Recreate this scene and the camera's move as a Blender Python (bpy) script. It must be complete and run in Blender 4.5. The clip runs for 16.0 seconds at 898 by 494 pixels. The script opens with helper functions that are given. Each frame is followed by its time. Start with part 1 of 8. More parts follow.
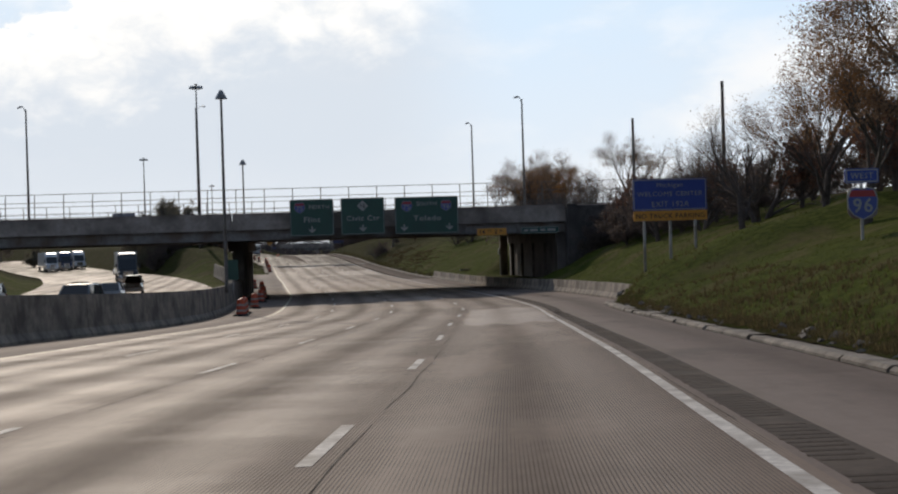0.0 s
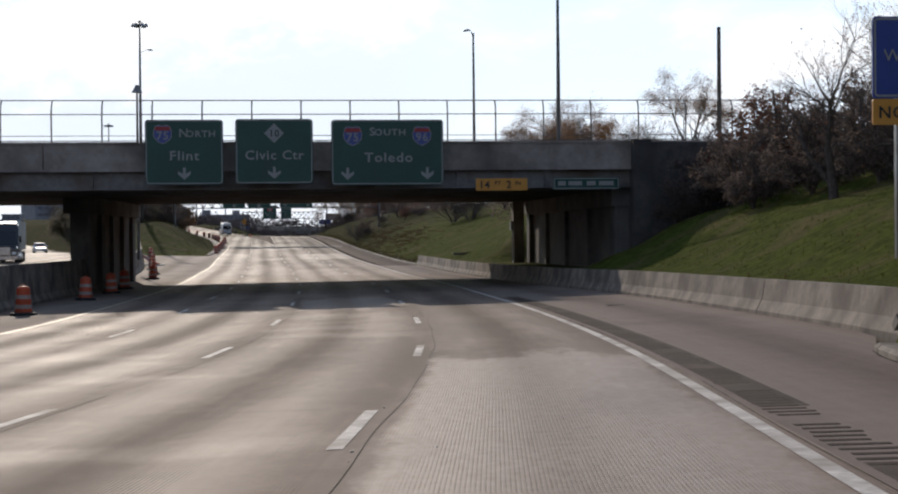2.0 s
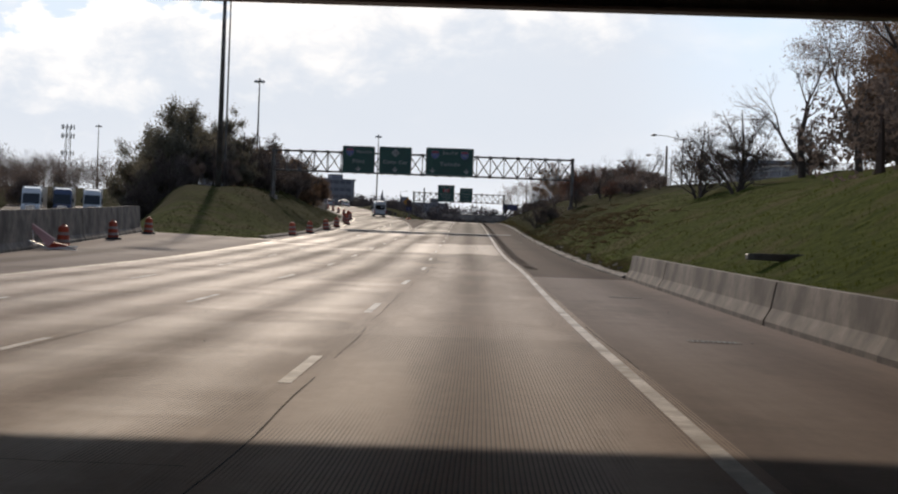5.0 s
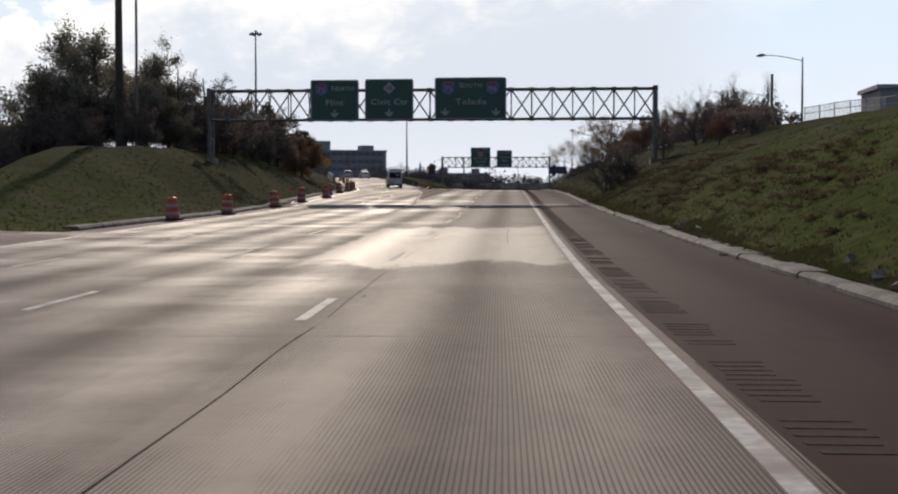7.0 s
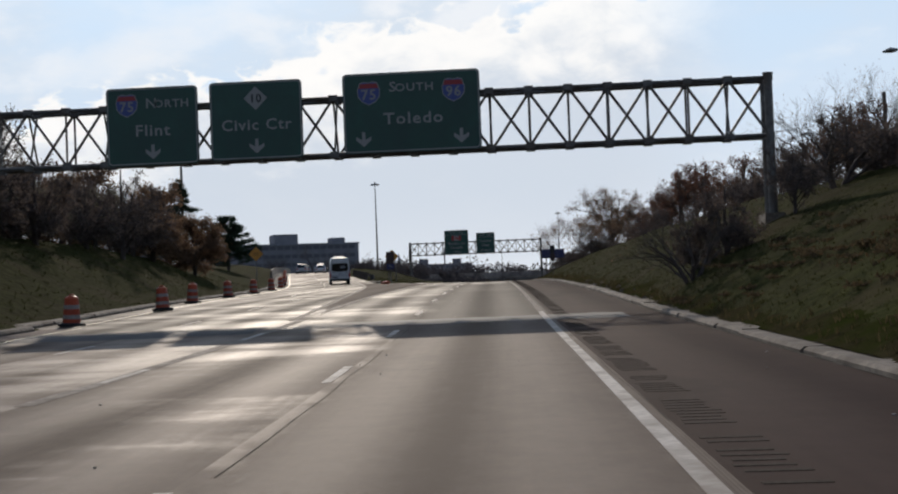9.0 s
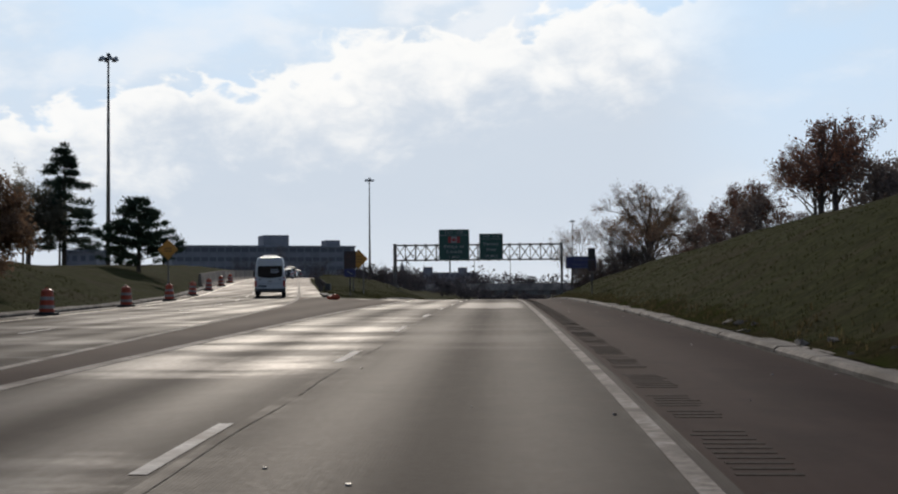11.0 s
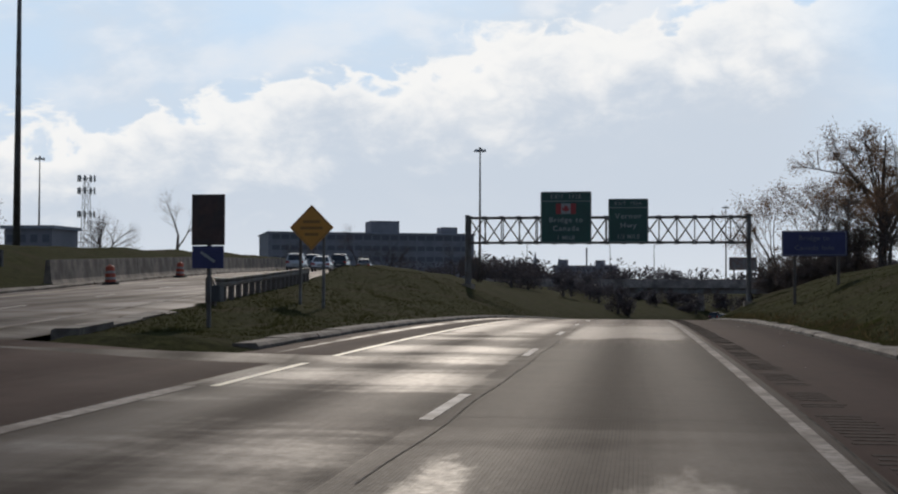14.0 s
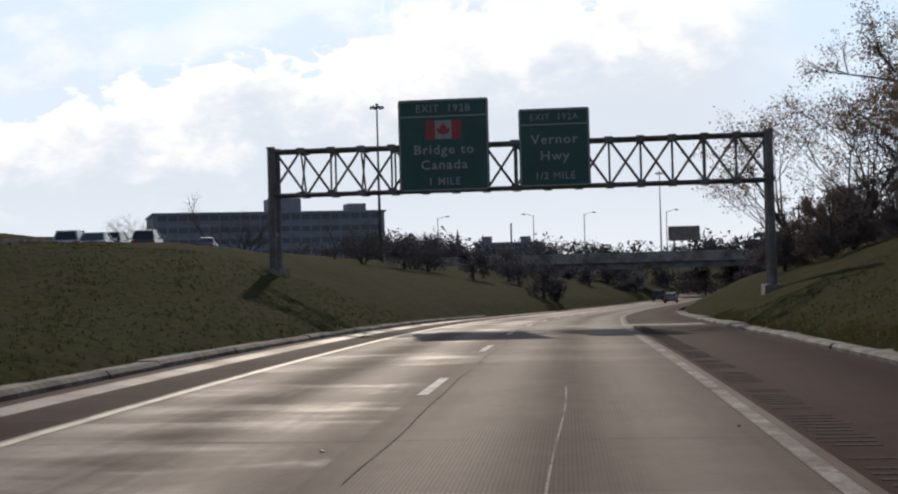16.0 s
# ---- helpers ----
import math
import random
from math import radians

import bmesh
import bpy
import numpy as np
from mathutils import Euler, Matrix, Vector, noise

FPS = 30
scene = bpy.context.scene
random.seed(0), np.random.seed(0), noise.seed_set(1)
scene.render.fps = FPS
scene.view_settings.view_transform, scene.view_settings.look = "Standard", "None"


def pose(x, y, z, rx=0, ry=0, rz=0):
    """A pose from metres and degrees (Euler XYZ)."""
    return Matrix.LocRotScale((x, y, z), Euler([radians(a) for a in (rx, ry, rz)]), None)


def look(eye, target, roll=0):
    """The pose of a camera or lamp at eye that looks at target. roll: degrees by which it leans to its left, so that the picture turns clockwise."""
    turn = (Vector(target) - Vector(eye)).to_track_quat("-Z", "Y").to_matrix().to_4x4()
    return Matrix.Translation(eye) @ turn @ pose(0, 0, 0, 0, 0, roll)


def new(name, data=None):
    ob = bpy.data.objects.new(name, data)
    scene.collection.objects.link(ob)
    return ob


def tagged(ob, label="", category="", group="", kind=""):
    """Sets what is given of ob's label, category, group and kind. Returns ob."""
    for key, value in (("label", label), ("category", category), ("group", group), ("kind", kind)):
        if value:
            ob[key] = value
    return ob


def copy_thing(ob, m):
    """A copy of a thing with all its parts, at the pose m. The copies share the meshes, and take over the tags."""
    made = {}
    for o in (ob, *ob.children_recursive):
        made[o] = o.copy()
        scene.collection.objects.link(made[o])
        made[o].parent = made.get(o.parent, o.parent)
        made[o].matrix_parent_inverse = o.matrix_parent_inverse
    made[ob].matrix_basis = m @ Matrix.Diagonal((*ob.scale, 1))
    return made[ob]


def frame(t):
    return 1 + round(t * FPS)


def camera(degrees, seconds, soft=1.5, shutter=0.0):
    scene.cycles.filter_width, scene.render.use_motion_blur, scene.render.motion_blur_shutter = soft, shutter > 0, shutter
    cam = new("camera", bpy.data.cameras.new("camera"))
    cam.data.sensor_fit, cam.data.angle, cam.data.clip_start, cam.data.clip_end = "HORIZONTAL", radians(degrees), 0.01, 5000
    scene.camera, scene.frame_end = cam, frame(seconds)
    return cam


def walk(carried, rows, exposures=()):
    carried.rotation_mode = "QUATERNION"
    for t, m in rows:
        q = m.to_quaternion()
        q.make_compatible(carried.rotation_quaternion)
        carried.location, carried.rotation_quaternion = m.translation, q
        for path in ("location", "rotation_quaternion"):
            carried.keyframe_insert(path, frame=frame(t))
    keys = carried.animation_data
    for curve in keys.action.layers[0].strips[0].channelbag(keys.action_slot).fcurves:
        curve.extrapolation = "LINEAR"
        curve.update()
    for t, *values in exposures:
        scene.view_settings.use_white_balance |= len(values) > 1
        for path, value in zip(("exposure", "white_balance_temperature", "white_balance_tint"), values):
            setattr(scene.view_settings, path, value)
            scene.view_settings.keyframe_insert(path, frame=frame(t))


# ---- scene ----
cam = camera(34.5, 16.0, 2.1)

# seconds, place, yaw, pitch, roll
ROWS = [
    (0.0, 0.00, 0.00, 1.40, -5.40, -0.08, -1.73),
    (0.5, 1.68, 12.08, 1.14, -5.16, 0.04, -1.26),
    (1.0, 3.25, 24.11, 0.83, -5.17, -0.64, -0.77),
    (1.5, 4.55, 36.06, 0.47, -5.78, -0.90, -0.10),
    (2.0, 5.84, 48.02, 0.16, -5.14, -0.52, -0.52),
    (2.5, 7.07, 60.05, -0.13, -4.89, -0.82, 0.13),
    (3.0, 8.22, 72.14, -0.42, -2.94, -1.72, 2.04),
    (3.5, 9.21, 84.32, -0.66, 0.18, -0.69, 4.13),
    (4.0, 9.97, 96.50, -0.71, 1.09, -0.45, 2.63),
    (4.5, 10.44, 108.68, -0.79, 1.69, -0.65, 2.87),
    (5.0, 10.58, 120.97, -0.91, 3.02, -0.79, 2.21),
    (5.5, 10.40, 133.38, -1.08, 3.92, -0.71, 0.42),
    (6.0, 10.11, 145.74, -1.11, 4.21, -1.12, 0.06),
    (6.5, 9.74, 158.06, -1.07, 4.50, -1.53, 0.01),
    (7.0, 9.31, 170.31, -1.07, 4.79, -1.94, -0.02),
    (7.5, 8.84, 182.48, -1.04, 5.02, -1.93, -0.54),
    (8.0, 8.33, 194.55, -0.94, 4.80, 0.70, -1.49),
    (8.5, 7.80, 206.49, -0.81, 4.44, 1.66, -1.77),
    (9.0, 7.28, 218.40, -0.61, 4.09, 1.66, -2.20),
    (9.5, 6.79, 230.28, -0.44, 3.72, 1.47, -0.84),
    (10.0, 6.33, 242.12, -0.34, 3.95, 1.65, -0.14),
    (10.5, 5.87, 253.93, -0.22, 4.18, 1.83, -0.08),
    (11.0, 5.38, 265.67, 0.11, 4.40, 2.02, -0.42),
    (11.5, 4.85, 277.34, 0.45, 5.16, 1.24, -0.07),
    (12.0, 4.31, 288.91, 0.60, 6.49, 0.46, 0.34),
    (12.5, 3.84, 300.33, 0.78, 7.45, 2.52, -0.03),
    (13.0, 3.47, 311.62, 0.97, 11.75, 2.28, 0.77),
    (13.5, 2.95, 322.84, 1.09, 10.60, 2.77, 0.18),
    (14.0, 2.36, 334.06, 1.15, 9.94, 1.74, 0.23),
    (14.5, 1.77, 345.30, 1.26, 9.11, 0.32, -0.16),
    (15.0, 1.14, 356.61, 1.37, 8.02, -0.21, -1.46),
    (15.5, 0.56, 367.91, 1.44, 7.75, -0.30, -1.14),
    (16.0, 0.00, 379.20, 1.40, 7.05, 0.93, -1.52),
]


def seen_from(x, y, z, yaw, pitch, roll):
    return pose(x, y, z, 90 + pitch, 0, yaw) @ pose(0, 0, 0, 0, 0, roll)


# the camera opens up under the bridge and closes again in the open
EXPOSURES = [(0.0, 0.04, 6950, 11), (0.5, 0.18, 6950, 11), (1.0, 0.22, 6850, 11), (2.0, 0.38, 6800, 12), (2.5, 0.53, 6850, 12), (3.0, 0.78, 6900, 14), (3.5, 1.15, 6950, 14), (4.0, 1.2, 7000, 14), (4.5, 0.4, 7050, 14), (5.0, 0.1, 7050, 13),
             (7.5, 0.08, 6900, 12), (8.0, 0.02, 6800, 11), (9.0, -0.1, 6750, 11), (11.5, -0.12, 6650, 10), (12.5, -0.1, 6600, 10), (14.5, -0.22, 6750, 11), (15.0, -0.12, 6850, 12), (16.0, 0.09, 6900, 12)]
walk(cam, [(r[0], seen_from(*r[1:])) for r in ROWS], EXPOSURES)

# ---- sky and sun ----
SUN_EL, SUN_AZ = 23.6, -10.0
world = bpy.data.worlds.new("sky")
scene.world = world
world.use_nodes = True
wt = world.node_tree
wt.nodes.clear()


def wnode(kind, **kw):
    n = wt.nodes.new(kind)
    for k, v in kw.items():
        n.inputs[k].default_value = v
    return n


def wmath(op, a, b=None):
    n = wt.nodes.new("ShaderNodeMath")
    n.operation = op
    for i, v in enumerate((a, b)):
        if v is None:
            continue
        if isinstance(v, (int, float)):
            n.inputs[i].default_value = v
        else:
            wt.links.new(v, n.inputs[i])
    return n.outputs[0]


def wmix(f, a, b):
    n = wt.nodes.new("ShaderNodeMixRGB")
    for i, v in enumerate((f, a, b)):
        if isinstance(v, (int, float)):
            n.inputs[i].default_value = v
        elif isinstance(v, tuple):
            n.inputs[i].default_value = (*v, 1.0)
        else:
            wt.links.new(v, n.inputs[i])
    return n.outputs[0]


def wramp(v, lo, hi):
    n = wt.nodes.new("ShaderNodeMapRange")
    n.interpolation_type = "SMOOTHSTEP"
    n.inputs["From Min"].default_value, n.inputs["From Max"].default_value = lo, hi
    wt.links.new(v, n.inputs["Value"])
    return n.outputs[0]


sky = wt.nodes.new("ShaderNodeTexSky")
sky.sky_type = "NISHITA"
sky.sun_disc = False
sky.sun_elevation, sky.sun_rotation = radians(SUN_EL), radians(SUN_AZ)
sky.air_density, sky.dust_density, sky.ozone_density = 1.0, 0.4, 1.5
tc = wt.nodes.new("ShaderNodeTexCoord")
sep = wt.nodes.new("ShaderNodeSeparateXYZ")
wt.links.new(tc.outputs["Generated"], sep.inputs[0])
sx, sy, sz = sep.outputs


def cloud(lift, scale, detail):
    """Cloud density along a direction, flattened towards the horizon."""
    c = wt.nodes.new("ShaderNodeCombineXYZ")
    wt.links.new(wmath("MULTIPLY", sx, 1.0), c.inputs[0])
    wt.links.new(wmath("MULTIPLY", sy, 1.0), c.inputs[1])
    wt.links.new(wmath("MULTIPLY", wmath("ADD", sz, lift), 2.1), c.inputs[2])
    n = wnode("ShaderNodeTexNoise", Scale=scale, Detail=detail, Roughness=0.55, Distortion=0.1)
    wt.links.new(c.outputs[0], n.inputs["Vector"])
    return n.outputs["Fac"]


dens, above = cloud(0.37, 4.2, 9.0), cloud(0.395, 4.2, 6.0)
cover = wmath("MULTIPLY", wramp(dens, 0.42, 0.66), 0.8)
# tops that thin out upwards catch the light, the bellies stay grey
lit = wramp(wmath("SUBTRACT", dens, above), -0.035, 0.06)
body = wmix(lit, (7.3, 8.1, 9.1), (9.7, 9.9, 10.2))
low = wramp(sz, 0.0, 0.30)
blue = wmix(low, (7.5, 8.5, 9.7), (5.6, 8.1, 11.1))
clear = wmix(wramp(sz, 0.12, 0.42), blue, sky.outputs[0])
veil = wmath("MULTIPLY", cover, wmath("SUBTRACT", 0.92, wmath("MULTIPLY", wramp(sz, 0.18, 0.5), 0.8)))
mixed = wmix(veil, clear, body)
# a long bank of cumulus whose top climbs from the left, white along its rim and grey below
az = wmath("MULTIPLY", wmath("ARCTAN2", sx, sy), 57.3)
el = wmath("MULTIPLY", wmath("ARCSINE", sz), 57.3)


def billow(scale, detail, rough):
    c = wt.nodes.new("ShaderNodeCombineXYZ")
    wt.links.new(az, c.inputs[0])
    wt.links.new(wmath("MULTIPLY", el, 1.6), c.inputs[1])
    n = wnode("ShaderNodeTexNoise", Scale=scale, Detail=detail, Roughness=rough, Distortion=0.3)
    wt.links.new(c.outputs[0], n.inputs["Vector"])
    return wmath("SUBTRACT", n.outputs["Fac"], 0.5)


puffs = wmath("ADD", wmath("MULTIPLY", billow(0.16, 5, 0.5), 6.0), wmath("MULTIPLY", wmath("ABSOLUTE", billow(0.42, 5, 0.5)), -7.0))
edge = wmath("ADD", puffs, wmath("ADD", 11.7, wmath("MULTIPLY", az, 0.18)))
depth = wmath("SUBTRACT", edge, el)
bank = wmath("MULTIPLY", wramp(depth, -0.1, 0.55), wmath("SUBTRACT", 1.0, wramp(az, 2.0, 9.0)))
bank = wmath("MULTIPLY", bank, wramp(az, -75.0, -40.0))
rim = wmath("SUBTRACT", 1.0, wramp(wmath("ADD", depth, wmath("MULTIPLY", billow(0.3, 8, 0.62), 7.0)), 0.3, 4.6))
mixed = wmix(wmath("MULTIPLY", bank, 0.9), mixed, wmix(rim, (6.6, 7.5, 8.7), (10.7, 10.8, 10.8)))
haze = wmath("SUBTRACT", 1.0, wramp(sz, -0.02, 0.075))
mixed = wmix(wmath("MULTIPLY", haze, 0.75), mixed, (8.3, 8.9, 9.7))
# the sky is paler on the sun's side than behind
toward = wmath("ADD", wmath("MULTIPLY", sx, float(math.sin(radians(SUN_AZ)))), wmath("MULTIPLY", sy, float(math.cos(radians(SUN_AZ)))))
mixed = wmix(wramp(toward, -0.5, 0.75), wmix(0.55, mixed, (1.1, 1.7, 2.9)), mixed)
back = wnode("ShaderNodeBackground", Strength=0.1)
wt.links.new(mixed, back.inputs[0])
wout = wt.nodes.new("ShaderNodeOutputWorld")
wt.links.new(back.outputs[0], wout.inputs[0])

sun_dir = Vector((math.sin(radians(SUN_AZ)) * math.cos(radians(SUN_EL)), math.cos(radians(SUN_AZ)) * math.cos(radians(SUN_EL)), math.sin(radians(SUN_EL))))
sun = new("sun", bpy.data.lights.new("sun", "SUN"))
sun.data.energy, sun.data.angle, sun.data.color = 1.9, radians(0.9), (1.0, 0.90, 0.78)
sun.matrix_world = look(sun_dir * 300, (0, 0, 0))

# ---- materials ----
def rgba(c):
    return (*c, 1.0)


def surface(name, c1, c2, scale=4.0, rough=0.8, bump=0.3, metal=0.0, c3=None, big=0.25, vary=0.0, dist=0.02, spec=0.5, lo=0.35, hi=0.65):
    """Two tones in a fine grain, a third in large stains, relief from the grain; vary: tone by object."""
    m = bpy.data.materials.new(name)
    m.use_nodes = True
    nt = m.node_tree
    p = nt.nodes["Principled BSDF"]
    p.inputs["Roughness"].default_value, p.inputs["Metallic"].default_value = rough, metal
    p.inputs["Specular IOR Level"].default_value = spec
    t = nt.nodes.new("ShaderNodeTexCoord")
    n1 = nt.nodes.new("ShaderNodeTexNoise")
    n1.inputs["Scale"].default_value, n1.inputs["Detail"].default_value, n1.inputs["Roughness"].default_value = scale, 8, 0.65
    nt.links.new(t.outputs["Object"], n1.inputs["Vector"])
    r1 = nt.nodes.new("ShaderNodeValToRGB")
    r1.color_ramp.elements[0].position, r1.color_ramp.elements[1].position = lo, hi
    r1.color_ramp.elements[0].color, r1.color_ramp.elements[1].color = rgba(c1), rgba(c2)
    nt.links.new(n1.outputs["Fac"], r1.inputs[0])
    out = r1.outputs[0]
    if c3:
        n2 = nt.nodes.new("ShaderNodeTexNoise")
        n2.inputs["Scale"].default_value, n2.inputs["Detail"].default_value = big, 5
        nt.links.new(t.outputs["Object"], n2.inputs["Vector"])
        r2 = nt.nodes.new("ShaderNodeValToRGB")
        r2.color_ramp.elements[0].position, r2.color_ramp.elements[1].position = 0.42, 0.66
        nt.links.new(n2.outputs["Fac"], r2.inputs[0])
        mx = nt.nodes.new("ShaderNodeMixRGB")
        mx.inputs[2].default_value = rgba(c3)
        nt.links.new(r2.outputs[0], mx.inputs[0])
        nt.links.new(out, mx.inputs[1])
        out = mx.outputs[0]
    if vary:
        oi = nt.nodes.new("ShaderNodeObjectInfo")
        mr = nt.nodes.new("ShaderNodeMapRange")
        mr.inputs["To Min"].default_value, mr.inputs["To Max"].default_value = 1 - vary, 1 + vary
        nt.links.new(oi.outputs["Random"], mr.inputs["Value"])
        hs = nt.nodes.new("ShaderNodeHueSaturation")
        nt.links.new(mr.outputs[0], hs.inputs["Value"])
        nt.links.new(out, hs.inputs["Color"])
        out = hs.outputs[0]
    nt.links.new(out, p.inputs["Base Color"])
    if bump:
        b = nt.nodes.new("ShaderNodeBump")
        b.inputs["Strength"].default_value, b.inputs["Distance"].default_value = bump, dist
        nt.links.new(n1.outputs["Fac"], b.inputs["Height"])
        nt.links.new(b.outputs[0], p.inputs["Normal"])
    return m


def plain(name, c, rough=0.5, metal=0.0, coat=0.0, spec=0.5):
    m = bpy.data.materials.new(name)
    m.use_nodes = True
    p = m.node_tree.nodes["Principled BSDF"]
    p.inputs["Base Color"].default_value = rgba(c)
    p.inputs["Roughness"].default_value, p.inputs["Metallic"].default_value = rough, metal
    p.inputs["Coat Weight"].default_value, p.inputs["Specular IOR Level"].default_value = coat, spec
    return m


def leafy(name, c1, c2, rough=0.7, through_light=0.35):
    """Foliage whose tone varies from leaf to leaf, with light coming through."""
    m = bpy.data.materials.new(name)
    m.use_nodes = True
    nt = m.node_tree
    p = nt.nodes["Principled BSDF"]
    g = nt.nodes.new("ShaderNodeNewGeometry")
    r = nt.nodes.new("ShaderNodeValToRGB")
    r.color_ramp.elements[0].color, r.color_ramp.elements[1].color = rgba(c1), rgba(c2)
    nt.links.new(g.outputs["Random Per Island"], r.inputs[0])
    nt.links.new(r.outputs[0], p.inputs["Base Color"])
    p.inputs["Roughness"].default_value, p.inputs["Specular IOR Level"].default_value = rough, 0.08
    tr = nt.nodes.new("ShaderNodeBsdfTranslucent")
    nt.links.new(r.outputs[0], tr.inputs[0])
    ms = nt.nodes.new("ShaderNodeMixShader")
    ms.inputs[0].default_value = through_light
    nt.links.new(p.outputs[0], ms.inputs[1])
    nt.links.new(tr.outputs[0], ms.inputs[2])
    nt.links.new(ms.outputs[0], nt.nodes["Material Output"].inputs[0])
    return m


def paving(name, c1, c2, c3, slab_u, slab_v, groove, polish, gloss, shift=0.0, blotch=0.6, tones=(), bays=()):
    """Concrete paving, from metres across (U) and along (V): polished and dull stretches with ragged ends, wheel
    tracks, oil line, sawn grooves, stains.
    tones: (from, to, change), steps that put the brighter and dimmer daylight along the road into the colour; bays:
    (u0, u1, v0, v1, wear), worn pale above zero, dull and dark below."""
    m = bpy.data.materials.new(name)
    m.use_nodes = True
    nt = m.node_tree
    p = nt.nodes["Principled BSDF"]
    L = nt.links.new

    def mt(op, a, b=None, c=None):
        n = nt.nodes.new("ShaderNodeMath")
        n.operation = op
        for i, v in enumerate((a, b, c)):
            if v is None:
                continue
            if isinstance(v, (int, float)):
                n.inputs[i].default_value = v
            else:
                L(v, n.inputs[i])
        return n.outputs[0]

    def ramp(v, lo, hi):
        n = nt.nodes.new("ShaderNodeMapRange")
        n.interpolation_type = "SMOOTHSTEP"
        n.inputs["From Min"].default_value, n.inputs["From Max"].default_value = lo, hi
        L(v, n.inputs["Value"])
        return n.outputs[0]

    uv = nt.nodes.new("ShaderNodeUVMap")
    uv.uv_map = "metres"
    sp = nt.nodes.new("ShaderNodeSeparateXYZ")
    L(uv.outputs[0], sp.inputs[0])
    u, v = sp.outputs[0], sp.outputs[1]

    def noise_at(su, sv, detail, rough_=0.6, off=0.0):
        c = nt.nodes.new("ShaderNodeCombineXYZ")
        L(mt("MULTIPLY", u, su), c.inputs[0])
        L(mt("MULTIPLY", v, sv), c.inputs[1])
        c.inputs[2].default_value = off + shift
        n = nt.nodes.new("ShaderNodeTexNoise")
        n.inputs["Scale"].default_value, n.inputs["Detail"].default_value, n.inputs["Roughness"].default_value = 1.0, detail, rough_
        L(c.outputs[0], n.inputs["Vector"])
        return mt("SUBTRACT", n.outputs["Fac"], 0.5)

    lane = mt("FLOOR", mt("DIVIDE", u, slab_u))
    row = mt("FLOOR", mt("ADD", mt("DIVIDE", v, slab_v), mt("MULTIPLY", lane, 0.37)))
    cc = nt.nodes.new("ShaderNodeCombineXYZ")
    L(lane, cc.inputs[0])
    L(row, cc.inputs[1])
    wn = nt.nodes.new("ShaderNodeTexWhiteNoise")
    wn.noise_dimensions = "2D"
    L(cc.outputs[0], wn.inputs[0])
    slab = mt("SUBTRACT", wn.outputs["Value"], 0.5)
    streak = noise_at(1.6, 0.03, 6)
    fine_streak = noise_at(6.0, 0.12, 5, 0.6, 3.0)
    stain = noise_at(0.35, 0.13, 7, 0.65, 7.0)
    grain = noise_at(14.0, 9.0, 8, 0.75, 11.0)
    mottle = noise_at(2.6, 1.7, 6, 0.7, 29.0)
    speck = noise_at(9.0, 6.0, 3, 0.6, 37.0)
    # stretches where the texture is worn smooth, mostly in the lanes further left, in bands that lie across the lane
    zone = mt("ADD", noise_at(0.16, 0.34, 6, 0.62, 17.0), mt("ADD", mt("MULTIPLY", slab, 0.16), mt("MULTIPLY", fine_streak, 0.12)))
    where = mt("SUBTRACT", 1.0, mt("MULTIPLY", ramp(u, -4.1, -3.3), 0.75))
    worn = mt("MULTIPLY", mt("MULTIPLY", ramp(zone, -0.05, 0.13), polish), mt("MULTIPLY", where, mt("ADD", 0.35, mt("MULTIPLY", ramp(v, 185, 210), 0.65))))
    dull = None
    if bays:
        # ragged ends: steps a wheel wide, then fine tatters
        vv = mt("ADD", v, mt("ADD", mt("MULTIPLY", noise_at(0.9, 0.1, 1, 0.5, 41.0), 9.0), mt("ADD", mt("MULTIPLY", noise_at(5.0, 1.2, 4, 0.6, 43.0), 3.0), mt("MULTIPLY", noise_at(2.0, 0.5, 3, 0.6, 49.0), 3.0))))
        uu = mt("ADD", u, mt("MULTIPLY", noise_at(1.5, 0.7, 5, 0.7, 47.0), 0.9))
        for u0, u1, v0, v1, wear in bays:
            k = mt("MULTIPLY", mt("MULTIPLY", ramp(uu, u0, u0 + 0.25), mt("SUBTRACT", 1.0, ramp(uu, u1 - 0.25, u1))), mt("MULTIPLY", ramp(vv if wear > 0 else v, v0, v0 + 1.6), mt("SUBTRACT", 1.0, ramp(vv if wear > 0 else v, v1 - 1.6, v1))))
            if wear > 0:
                worn = mt("MAXIMUM", worn, mt("MULTIPLY", k, wear))
            else:
                worn = mt("MULTIPLY", worn, mt("SUBTRACT", 1.0, k))
                dull = mt("MULTIPLY", k, -wear) if dull is None else mt("MAXIMUM", dull, mt("MULTIPLY", k, -wear))
    worn = mt("MULTIPLY", worn, mt("ADD", 0.9, mt("MULTIPLY", speck, 1.3)))
    w = mt("FRACT", mt("DIVIDE", mt("ADD", u, mt("MULTIPLY", streak, 0.25)), slab_u))
    tracks = mt("POWER", mt("ABSOLUTE", mt("SINE", mt("MULTIPLY", w, 2 * math.pi))), 2.0)
    middle = mt("POWER", mt("SINE", mt("MULTIPLY", w, math.pi)), 10.0)
